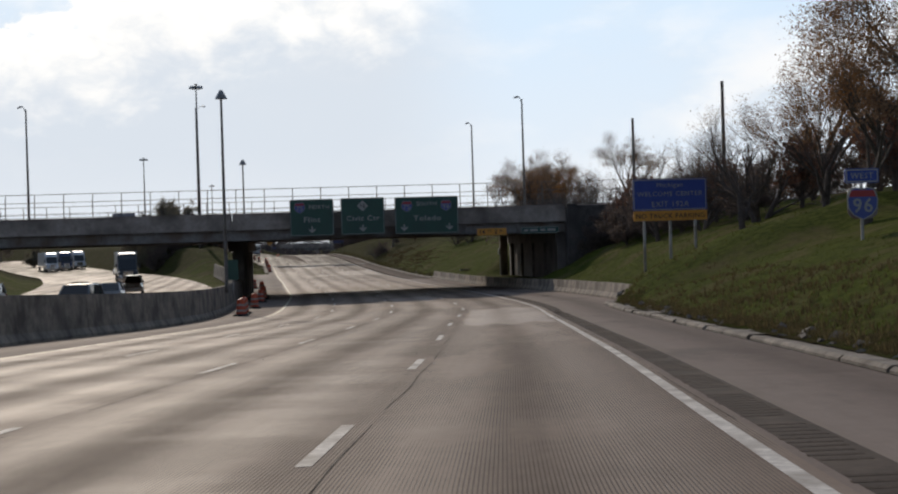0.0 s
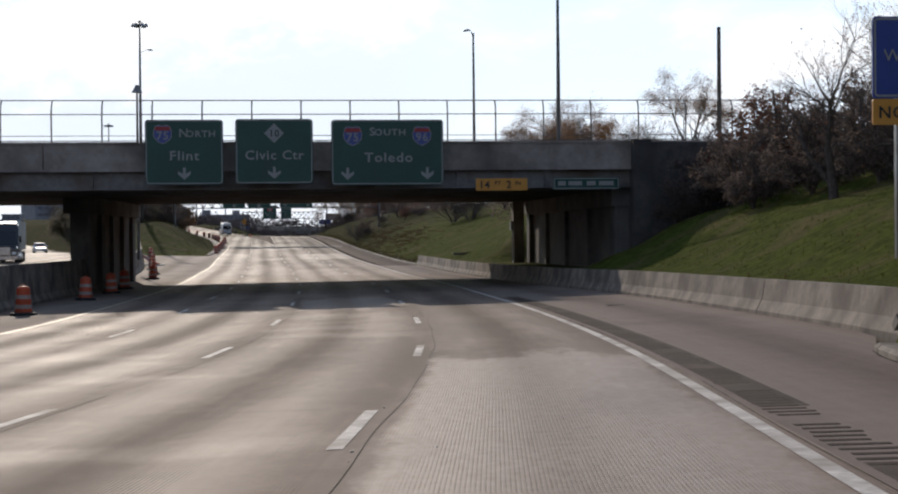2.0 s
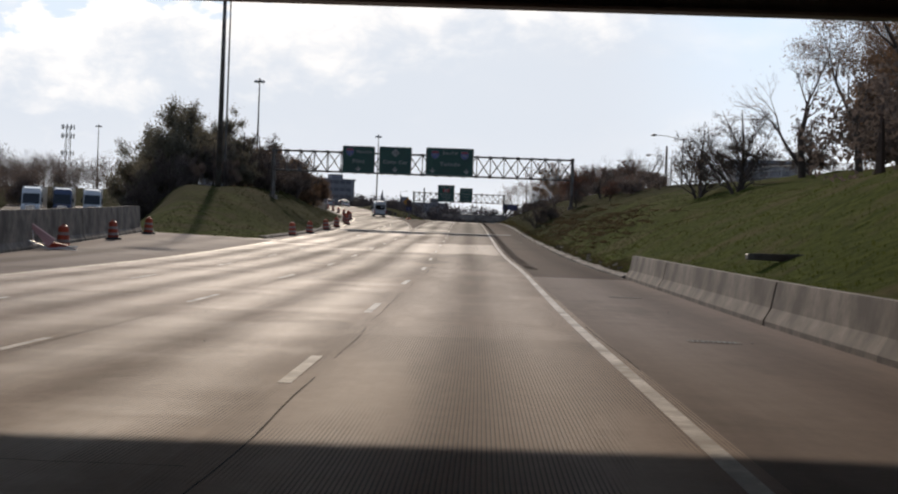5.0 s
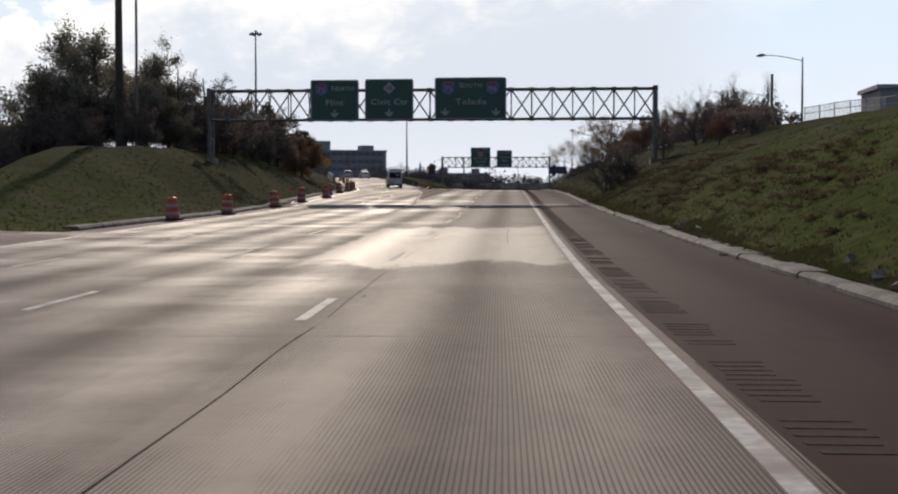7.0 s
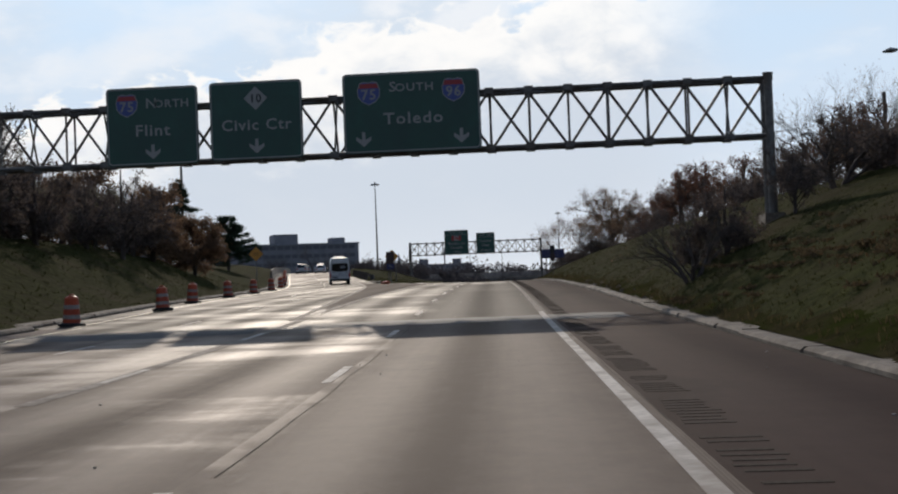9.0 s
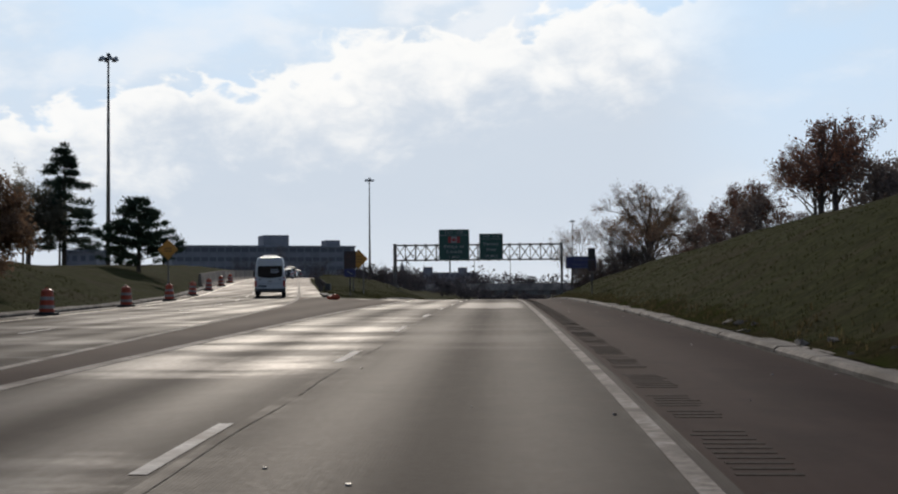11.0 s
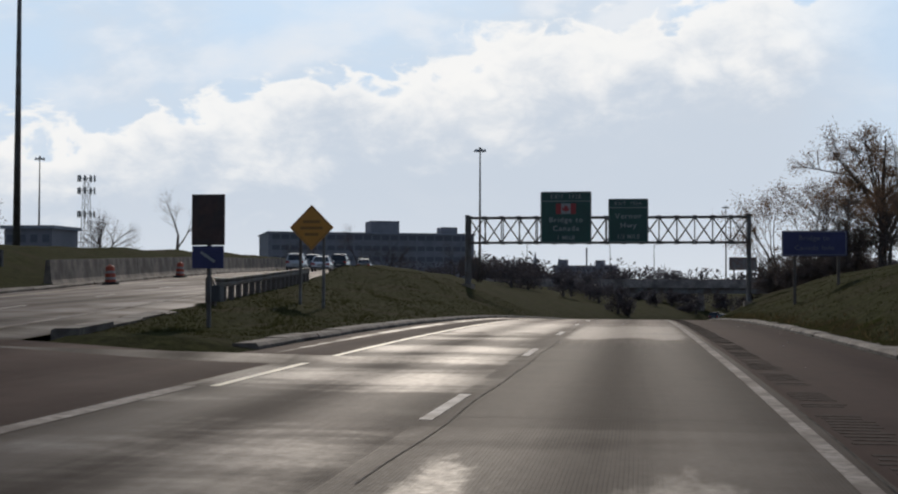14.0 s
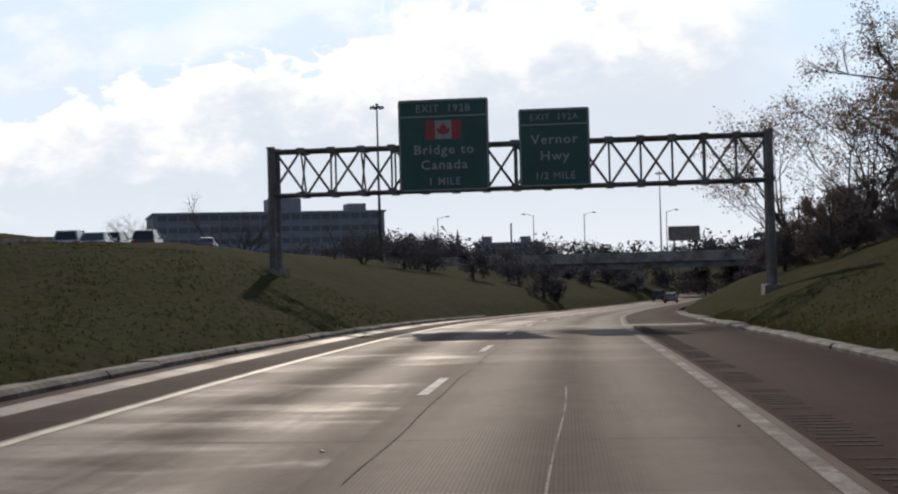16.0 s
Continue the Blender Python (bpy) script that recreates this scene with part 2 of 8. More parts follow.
    f = mt("ADD", mt("MULTIPLY", grain, 0.5), mt("ADD", mt("MULTIPLY", slab, 0.12), mt("ADD", mt("MULTIPLY", streak, 0.35), mt("MULTIPLY", fine_streak, 0.22))))
    f = mt("ADD", f, mt("SUBTRACT", mt("MULTIPLY", tracks, 0.14), mt("MULTIPLY", middle, 0.24)))
    f = mt("ADD", f, mt("MULTIPLY", mottle, 0.45))
    f = mt("ADD", f, mt("ADD", mt("MULTIPLY", worn, 0.3), 0.36))
    if dull is not None:
        f = mt("SUBTRACT", f, mt("MULTIPLY", dull, 0.2))
    fc = nt.nodes.new("ShaderNodeClamp")
    L(f, fc.inputs[0])
    base = nt.nodes.new("ShaderNodeMixRGB")
    base.inputs[1].default_value, base.inputs[2].default_value = rgba(c1), rgba(c2)
    L(fc.outputs[0], base.inputs[0])
    mx = nt.nodes.new("ShaderNodeMixRGB")
    mx.inputs[2].default_value = rgba(c3)
    L(mt("MULTIPLY", ramp(stain, 0.0, 0.2), blotch), mx.inputs[0])
    L(base.outputs[0], mx.inputs[1])
    colour = mx.outputs[0]
    h = mt("ADD", mt("MULTIPLY", grain, 0.7), mt("ADD", mt("MULTIPLY", mottle, 0.4), mt("MULTIPLY", speck, 0.5)))
    if groove:
        g = ramp(mt("SINE", mt("MULTIPLY", mt("ADD", u, mt("MULTIPLY", fine_streak, 0.006)), 2 * math.pi / groove)), 0.1, 0.75)
        g = mt("MULTIPLY", g, mt("SUBTRACT", 1.0, mt("MULTIPLY", worn, 0.85)))
        if dull is not None:
            g = mt("MULTIPLY", g, mt("SUBTRACT", 1.0, dull))
        g = mt("MULTIPLY", g, ramp(noise_at(0.5, 0.09, 5, 0.6, 23.0), -0.10, 0.03))
        g = mt("MULTIPLY", g, mt("SUBTRACT", 1.0, mt("MULTIPLY", ramp(v, 212, 222), 0.6)))
        h = mt("SUBTRACT", h, mt("MULTIPLY", g, 0.9))
        # the shade inside each groove is put into the colour as a darker line
        mg = nt.nodes.new("ShaderNodeMixRGB")
        mg.inputs[2].default_value = rgba(tuple(k * 0.4 for k in c1))
        L(mt("MULTIPLY", g, 0.8), mg.inputs[0])
        L(colour, mg.inputs[1])
        colour = mg.outputs[0]
    # brightness by station: the changing daylight along the road, put into the colour
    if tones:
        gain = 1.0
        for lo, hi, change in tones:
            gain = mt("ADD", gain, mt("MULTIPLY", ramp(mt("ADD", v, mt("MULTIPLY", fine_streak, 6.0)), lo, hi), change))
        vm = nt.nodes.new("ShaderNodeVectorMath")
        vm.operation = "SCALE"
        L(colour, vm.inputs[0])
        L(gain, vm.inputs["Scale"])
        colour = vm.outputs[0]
    L(colour, p.inputs["Base Color"])
    shine = mt("ADD", worn, mt("SUBTRACT", mt("MULTIPLY", tracks, mt("MULTIPLY", where, 0.38)), mt("MULTIPLY", middle, 0.3)))
    L(mt("SUBTRACT", mt("ADD", 0.72, mt("MULTIPLY", grain, 0.3)), mt("MULTIPLY", shine, gloss)), p.inputs["Roughness"])
    sheen = mt("ADD", 0.01 + 0.2 * gloss, mt("MULTIPLY", mt("ADD", worn, mt("MULTIPLY", tracks, 0.28)), gloss))
    L(mt("MULTIPLY", sheen, mt("SUBTRACT", 1.0, mt("MULTIPLY", ramp(v, 262, 300), 0.45))), p.inputs["Specular IOR Level"])
    b = nt.nodes.new("ShaderNodeBump")
    b.inputs["Strength"].default_value, b.inputs["Distance"].default_value = 0.5, 0.006
    L(h, b.inputs["Height"])
    L(b.outputs[0], p.inputs["Normal"])
    return m


def turf(name, fresh, dry, straw, dead, y0, y1):
    """Grass that goes from fresh to dry along the road (stations y0 to y1), in patches, with dead straw between; the
    dry tones are also dimmed, which puts the weaker sun there into the colour.
    """
    m = surface(name, fresh[0], fresh[1], 2.6, 1.0, 1.0, dist=0.1, spec=0.012)
    nt = m.node_tree
    p, fine = nt.nodes["Principled BSDF"], nt.nodes["Noise Texture"]
    green = nt.nodes["Color Ramp"]
    brown = nt.nodes.new("ShaderNodeValToRGB")
    for i in (0, 1):
        brown.color_ramp.elements[i].position = (0.35, 0.65)[i]
        brown.color_ramp.elements[i].color = rgba(dry[i])
    nt.links.new(fine.outputs["Fac"], brown.inputs[0])
    t = nt.nodes["Texture Coordinate"]
    sp = nt.nodes.new("ShaderNodeSeparateXYZ")
    nt.links.new(t.outputs["Object"], sp.inputs[0])

    def noise(scale, detail):
        n = nt.nodes.new("ShaderNodeTexNoise")
        n.inputs["Scale"].default_value, n.inputs["Detail"].default_value = scale, detail
        nt.links.new(t.outputs["Object"], n.inputs["Vector"])
        return n.outputs["Fac"]

    def calc(op, a, b):
        n = nt.nodes.new("ShaderNodeMath")
        n.operation = op
        for k, v in enumerate((a, b)):
            if isinstance(v, (int, float)):
                n.inputs[k].default_value = v
            else:
                nt.links.new(v, n.inputs[k])
        return n.outputs[0]

    def ramp(v, lo, hi):
        n = nt.nodes.new("ShaderNodeMapRange")
        n.interpolation_type = "SMOOTHSTEP"
        n.inputs["From Min"].default_value, n.inputs["From Max"].default_value = lo, hi
        nt.links.new(v, n.inputs["Value"])
        return n.outputs[0]

    def mix(f, a, b):
        n = nt.nodes.new("ShaderNodeMixRGB")
        for k, v in enumerate((f, a, b)):
            nt.links.new(v, n.inputs[k])
        return n.outputs[0]

    def plain_tone(c):
        n = nt.nodes.new("ShaderNodeRGB")
        n.outputs[0].default_value = rgba(c)
        return n.outputs[0]

    along = calc("ADD", sp.outputs[1], calc("MULTIPLY", noise(0.12, 5), 60.0))
    colour = mix(ramp(along, y0 + 30, y1 + 30), green.outputs[0], brown.outputs[0])
    thin = mix(ramp(along, y0 + 30, y1 + 30), plain_tone(straw), plain_tone(dead))
    colour = mix(calc("MULTIPLY", ramp(noise(0.35, 6), 0.45, 0.68), 0.65), colour, thin)
    nt.links.new(colour, p.inputs["Base Color"])
    return m


M = {}
BAYS = [(-3.4, 0.0, 47, 72, 0.85), (-7.1, -3.5, 95, 104, 0.8), (-5.6, 0.0, 197, 219, 0.68), (-3.3, -0.2, 325, 345, 0.95), (-3.3, -0.1, 369, 384, 0.66), (-6.9, -3.7, 372, 384, 0.6),
        (-3.62, 0.1, 221, 256, -1.0), (-3.4, 0.0, 260, 292, -0.7), (-3.4, 0.0, 347, 364, -0.6)]
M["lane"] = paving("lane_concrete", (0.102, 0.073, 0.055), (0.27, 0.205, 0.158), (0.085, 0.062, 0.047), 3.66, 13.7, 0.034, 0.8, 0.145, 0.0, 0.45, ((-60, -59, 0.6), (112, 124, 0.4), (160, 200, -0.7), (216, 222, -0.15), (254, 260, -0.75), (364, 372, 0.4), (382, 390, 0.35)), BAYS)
M["shoulder"] = paving("shoulder_concrete", (0.165, 0.126, 0.102), (0.36, 0.285, 0.235), (0.115, 0.088, 0.072), 5.0, 19.0, 0, 0.3, 0.03, 31.0, 0.5)
M["shoulder_brown"] = paving("shoulder_brown_concrete", (0.054, 0.033, 0.026), (0.112, 0.071, 0.055), (0.038, 0.024, 0.019), 5.0, 19.0, 0, 0.2, 0.02, 31.0, 0.5)
M["joint"] = surface("joint_sealant", (0.03, 0.027, 0.024), (0.12, 0.105, 0.09), 1.3, 0.95, 0.0, spec=0.05, lo=0.42, hi=0.6)
M["patch"] = surface("asphalt_patch", (0.05, 0.048, 0.045), (0.09, 0.085, 0.08), 18, 0.75, 0.5)
# brown tone dark enough to carry the shade inside grooves and cracks
M["rumble"] = surface("groove_shade_brown", (0.05, 0.037, 0.029), (0.09, 0.066, 0.051), 18, 0.95, 0.4, spec=0.08)
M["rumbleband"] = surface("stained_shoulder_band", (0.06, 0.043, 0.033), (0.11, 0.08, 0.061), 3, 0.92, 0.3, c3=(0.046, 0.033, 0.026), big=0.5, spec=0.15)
M["paint"] = surface("road_paint_white", (0.48, 0.425, 0.37), (0.74, 0.68, 0.60), 9, 0.75, 0.25, c3=(0.34, 0.285, 0.235), big=1.3, spec=0.25)
M["paint_worn"] = surface("road_paint_worn_thin", (0.17, 0.135, 0.108), (0.4, 0.345, 0.29), 7, 0.8, 0.25, c3=(0.13, 0.1, 0.08), big=0.9, spec=0.15)
M["paint_y"] = surface("road_paint_faded_yellow", (0.42, 0.36, 0.22), (0.58, 0.49, 0.30), 7, 0.6, 0.2, c3=(0.3, 0.26, 0.2), big=1.4)
M["kerb"] = surface("kerb_concrete", (0.14, 0.114, 0.09), (0.26, 0.217, 0.173), 6, 0.9, 0.6, c3=(0.08, 0.061, 0.045), big=0.8, vary=0.12)
# piers take a tone darker than the bridge concrete
M["dark_concrete"] = surface("dark_bridge_concrete", (0.105, 0.092, 0.084), (0.18, 0.16, 0.147), 2.0, 0.9, 0.4, c3=(0.075, 0.068, 0.063), big=0.5)
M["wall"] = surface("barrier_concrete", (0.165, 0.132, 0.103), (0.28, 0.228, 0.182), 3.0, 0.88, 0.4, c3=(0.09, 0.069, 0.053), big=0.9, vary=0.08)
# wing walls and end pillar, darker still than the piers
M["wing"] = surface("darker_bridge_concrete", (0.05, 0.044, 0.041), (0.1, 0.089, 0.082), 2.0, 0.9, 0.4, c3=(0.036, 0.032, 0.03), big=0.5)
M["bridge"] = surface("old_bridge_concrete", (0.23, 0.193, 0.172), (0.34, 0.295, 0.265), 2.0, 0.88, 0.4, c3=(0.125, 0.104, 0.09), big=0.35)
M["girder"] = surface("girder_paint", (0.13, 0.122, 0.118), (0.2, 0.187, 0.182), 3.0, 0.6, 0.2, c3=(0.1, 0.07, 0.05), big=0.6)
M["grass"] = turf("grass", ((0.036, 0.047, 0.010), (0.094, 0.106, 0.022)), ((0.024, 0.026, 0.008), (0.060, 0.060, 0.019)), (0.125, 0.096, 0.05), (0.060, 0.047, 0.024), 212, 256)
M["dirt"] = surface("dirt_and_dead_grass", (0.036, 0.03, 0.015), (0.075, 0.061, 0.031), 5, 0.95, 0.9, c3=(0.04, 0.046, 0.012), big=0.7, dist=0.05, spec=0.0)
M["steel"] = surface("galvanised_steel", (0.30, 0.30, 0.30), (0.42, 0.42, 0.42), 8, 0.45, 0.1, metal=0.8, c3=(0.22, 0.2, 0.18), big=1.0)
M["darksteel"] = surface("weathered_steel", (0.10, 0.095, 0.09), (0.17, 0.165, 0.16), 6, 0.55, 0.15, metal=0.5, c3=(0.09, 0.07, 0.055), big=1.0)
M["timber"] = surface("weathered_timber", (0.07, 0.055, 0.045), (0.14, 0.115, 0.095), 14, 0.85, 0.4)
M["green"] = surface("sign_green", (0.005, 0.05, 0.036), (0.009, 0.07, 0.05), 2, 0.45, 0.0, c3=(0.007, 0.046, 0.037), big=0.9)
M["blue"] = surface("sign_blue", (0.018, 0.04, 0.22), (0.026, 0.055, 0.27), 2, 0.45, 0.0)
M["dimblue"] = surface("sign_dull_blue", (0.02, 0.022, 0.085), (0.028, 0.031, 0.11), 2, 0.5, 0.0)
M["dimletter"] = plain("sign_dull_letters", (0.12, 0.12, 0.15), 0.55)
M["dullrail"] = surface("dull_galvanised_rail", (0.12, 0.112, 0.105), (0.2, 0.19, 0.18), 6, 0.55, 0.1, metal=0.5, c3=(0.12, 0.085, 0.065), big=1.0)
M["yellow"] = surface("sign_yellow", (0.46, 0.185, 0.016), (0.53, 0.225, 0.024), 2, 0.5, 0.0)
M["amber"] = surface("sign_amber", (0.53, 0.225, 0.03), (0.62, 0.275, 0.04), 2, 0.5, 0.0)
M["white"] = plain("sign_white", (0.26, 0.26, 0.25), 0.55)
M["ochre"] = plain("sign_faded_black", (0.22, 0.10, 0.012), 0.5)
M["maroon"] = surface("weathered_brown_sign", (0.05, 0.025, 0.02), (0.085, 0.045, 0.035), 5, 0.7, 0.1, c3=(0.04, 0.03, 0.028), big=2.0)
M["ink"] = plain("sign_black", (0.015, 0.015, 0.015), 0.5)
M["red"] = plain("sign_red", (0.3, 0.025, 0.025), 0.5)
M["shieldblue"] = plain("shield_blue", (0.055, 0.075, 0.25), 0.55)
M["alum"] = surface("sign_back_aluminium", (0.16, 0.15, 0.15), (0.22, 0.21, 0.20), 4, 0.5, 0.05, metal=0.6, c3=(0.17, 0.1, 0.08), big=1.2)
M["faded_board"] = plain("faded_board", (0.62, 0.33, 0.3), 0.7)
M["orange"] = surface("drum_orange", (0.40, 0.052, 0.016), (0.5, 0.072, 0.021), 6, 0.5, 0.05, c3=(0.34, 0.05, 0.02), big=2.0, vary=0.15)
M["reflective"] = surface("drum_white_band", (0.24, 0.2, 0.178), (0.38, 0.325, 0.295), 6, 0.4, 0.0)
M["rubber"] = surface("rubber", (0.015, 0.015, 0.015), (0.03, 0.029, 0.028), 10, 0.85, 0.2)
M["bark"] = surface("bark", (0.045, 0.035, 0.028), (0.10, 0.08, 0.065), 9, 0.95, 0.8, dist=0.03)
M["twig"] = surface("twigs", (0.055, 0.043, 0.038), (0.105, 0.082, 0.07), 6, 0.95, 0.0)
M["rust_leaf"] = leafy("autumn_leaves", (0.15, 0.075, 0.035), (0.29, 0.15, 0.065), 0.7, 0.5)
M["brown_leaf"] = leafy("brown_leaves", (0.15, 0.095, 0.065), (0.28, 0.18, 0.115), 0.7, 0.55)
M["olive_leaf"] = leafy("late_brown_green_leaves", (0.13, 0.118, 0.088), (0.23, 0.205, 0.15), 0.7, 0.6)
M["pine_leaf"] = leafy("pine_needles", (0.022, 0.038, 0.026), (0.045, 0.065, 0.04))
M["scrub"] = leafy("bare_scrub", (0.11, 0.088, 0.078), (0.19, 0.15, 0.13), 0.7, 0.5)
M["farwood"] = leafy("distant_woods", (0.058, 0.052, 0.057), (0.098, 0.088, 0.093))
M["weeds"] = leafy("dead_weeds", (0.08, 0.06, 0.032), (0.16, 0.115, 0.065), 0.9, 0.35)
M["red_scrub"] = leafy("reddish_scrub", (0.125, 0.065, 0.05), (0.22, 0.115, 0.08), 0.7, 0.45)
M["vanwhite"] = plain("van_white_paint", (0.55, 0.55, 0.55), 0.4, coat=0.5)
M["glass"] = plain("tinted_glass", (0.012, 0.013, 0.015), 0.06, spec=0.7)
M["blackplastic"] = plain("black_plastic", (0.03, 0.03, 0.032), 0.55)
M["taillight"] = plain("tail_lamp_red", (0.35, 0.015, 0.012), 0.2, coat=0.5)
M["headlight"] = plain("headlamp_clear", (0.75, 0.76, 0.78), 0.1, coat=0.5)
M["chrome"] = plain("chrome", (0.7, 0.7, 0.7), 0.15, metal=1.0)
M["rim"] = plain("wheel_alloy", (0.45, 0.45, 0.46), 0.35, metal=0.8)
M["stripe"] = plain("dark_blue_stripe", (0.05, 0.06, 0.13), 0.4)
M["greytext"] = plain("grey_lettering", (0.35, 0.36, 0.38), 0.5)
# far buildings: distance haze is put into these bluish, low-contrast tones
M["office"] = surface("precast_office_panels", (0.2, 0.2, 0.22), (0.26, 0.258, 0.28), 0.3, 0.85, 0.1, spec=0.1)
M["officeglass"] = plain("office_glazing", (0.13, 0.132, 0.15), 0.5, spec=0.2)
M["farbrick"] = surface("distant_brick", (0.18, 0.175, 0.195), (0.24, 0.232, 0.25), 0.2, 0.9, 0.0)
M["slate"] = surface("grey_roofing", (0.2, 0.21, 0.24), (0.28, 0.29, 0.32), 0.5, 0.8, 0.0)

# ---- mesh helpers ----
def bm_box(bm, x0, x1, y0, y1, z0, z1):
    v = [bm.verts.new((x, y, z)) for z in (z0, z1) for x, y in ((x0, y0), (x1, y0), (x1, y1), (x0, y1))]
    for q in ((3, 2, 1, 0), (4, 5, 6, 7), (0, 1, 5, 4), (1, 2, 6, 5), (2, 3, 7, 6), (3, 0, 4, 7)):
        bm.faces.new([v[i] for i in q])
    return v


def bm_tube(bm, pts, radii, sides=8, cap=True):
    """A tapered round bar through the points."""
    rings, pts = [], [Vector(p) for p in pts]
    for i, p in enumerate(pts):
        d = (pts[min(i + 1, len(pts) - 1)] - pts[max(i - 1, 0)]).normalized()
        a = d.orthogonal().normalized() if abs(d.z) < 0.95 else Vector((1, 0, 0))
        a = (a - d * a.dot(d)).normalized()
        b = d.cross(a)
        rings.append([bm.verts.new(p + (a * math.cos(2 * math.pi * k / sides) + b * math.sin(2 * math.pi * k / sides)) * radii[i]) for k in range(sides)])
    for r0, r1 in zip(rings, rings[1:]):
        for k in range(sides):
            bm.faces.new((r0[k], r0[(k + 1) % sides], r1[(k + 1) % sides], r1[k]))
    if cap:
        bm.faces.new(rings[0][::-1])
        bm.faces.new(rings[-1])
    return bm


def bm_bar(bm, a, b, w, h):
    """A square bar from a to b."""
    a, b = Vector(a), Vector(b)
    d = (b - a).normalized()
    s = d.cross(Vector((0, 0, 1)))
    s = s.normalized() if s.length > 1e-3 else Vector((1, 0, 0))
    t = s.cross(d)
    v = [bm.verts.new(p + s * i * w / 2 + t * j * h / 2) for p in (a, b) for i, j in ((-1, -1), (1, -1), (1, 1), (-1, 1))]
    for q in ((3, 2, 1, 0), (4, 5, 6, 7), (0, 1, 5, 4), (1, 2, 6, 5), (2, 3, 7, 6), (3, 0, 4, 7)):
        bm.faces.new([v[i] for i in q])


def bm_prism(bm, outline, y0, y1):
    """An outline in x and z, drawn out along y."""
    a = [bm.verts.new((x, y0, z)) for x, z in outline]
    b = [bm.verts.new((x, y1, z)) for x, z in outline]
    n = len(a)
    bm.faces.new(a)
    bm.faces.new(b[::-1])
    for i in range(n):
        bm.faces.new((a[i], b[i], b[(i + 1) % n], a[(i + 1) % n]))


def mesh_of(name, bm, material, smooth=False):
    bmesh.ops.recalc_face_normals(bm, faces=bm.faces)
    me = bpy.data.meshes.new(name)
    bm.to_mesh(me)
    bm.free()
    me.materials.append(material)
    if smooth:
        me.polygons.foreach_set("use_smooth", [True] * len(me.polygons))
    return me


def part(name, bm, material, parent, label="", smooth=False):
    ob = new(name, mesh_of(name, bm, material, smooth))
    ob.parent = parent
    return tagged(ob, label)


def thing(name, at, label, category, group="", kind="", turn=0.0):
    ob = new(name)
    ob.matrix_world = pose(*at, 0, 0, turn)
    ob.empty_display_size = 0.2
    return tagged(ob, label, category, group, kind)


def grid_mesh(name, X, Y, Z, material, U=None, V=None, smooth=True):
    """A sheet over arrays of rows and columns."""
    r, c = X.shape
    co = np.stack([X, Y, Z], -1).reshape(-1, 3)
    i = np.arange(r * c).reshape(r, c)
    q = np.stack([i[:-1, :-1], i[:-1, 1:], i[1:, 1:], i[1:, :-1]], -1).reshape(-1, 4)
    me = bpy.data.meshes.new(name)
    me.from_pydata(co.tolist(), [], q.tolist())
    if U is not None:
        lay = me.uv_layers.new(name="metres")
        uv = np.stack([U, V], -1).reshape(-1, 2)[q.ravel()]
        lay.data.foreach_set("uv", uv.ravel().astype(np.float32))
    me.materials.append(material)
    me.polygons.foreach_set("use_smooth", [smooth] * len(me.polygons))
    me.update()
    return me


# ---- the lie of the road ----
def curve(knots, soft=9.0):
    """A smooth line through knots, as a function of arrays."""
    k = np.array(knots, float)
    s = np.arange(-420.0, 3021.0)
    v = np.interp(s, k[:, 0], k[:, 1])
    w = np.exp(-0.5 * (np.arange(-40, 41) / soft) ** 2)
    pad = np.concatenate([np.full(40, v[0]), v, np.full(40, v[-1])])
    v = np.convolve(pad, w / w.sum(), "valid")
    return lambda y: np.interp(y, s, v)


# x of the right edge line, and the road's height, by station y
XE = curve([(-60, -5.2), (0, 2.0), (9, 3.17), (16, 4.08), (25, 5.4), (31, 6.12), (46, 8.0), (55, 9.0), (70, 10.9), (79, 11.65), (90, 12.15), (105, 12.2), (120, 12.3), (133, 11.95), (152, 11.25), (176, 10.5), (194, 9.57), (217, 8.63), (239, 7.83), (264, 6.76), (276, 6.22), (301, 5.2), (326, 4.15), (347, 3.35),
            (367, 2.35), (390, 1.3), (425, -0.1), (440, -0.35), (460, -0.45), (480, 0.0), (520, 1.8), (560, 4.8), (600, 8.6), (660, 16), (800, 38)], 5.0)
ZR = curve([(-60, 1.2), (0, 0.0), (20, -0.5), (40, -1.06), (60, -1.55), (80, -2.0), (100, -2.17), (120, -2.33), (140, -2.52), (160, -2.49), (180, -2.47), (200, -2.3), (220, -2.02), (240, -1.8), (260, -1.46), (280, -0.95), (300, -0.65),
            (320, -0.37), (340, -0.2), (360, -0.02), (380, 0.0), (400, -0.14), (420, -0.48), (440, -0.9), (480, -1.9), (520, -2.8), (560, -3.6), (600, -4.3), (660, -4.6)], 7.0)
RISE = curve([(-60, 0.0), (58, 0.0), (74, 0.045), (95, 0.04), (118, 0.0), (800, 0.0)], 5.0)
CROSS = curve([(-60, 0.0), (40, 0.004), (62, 0.016), (100, 0.018), (140, 0.009), (200, 0.007), (300, 0.0)])
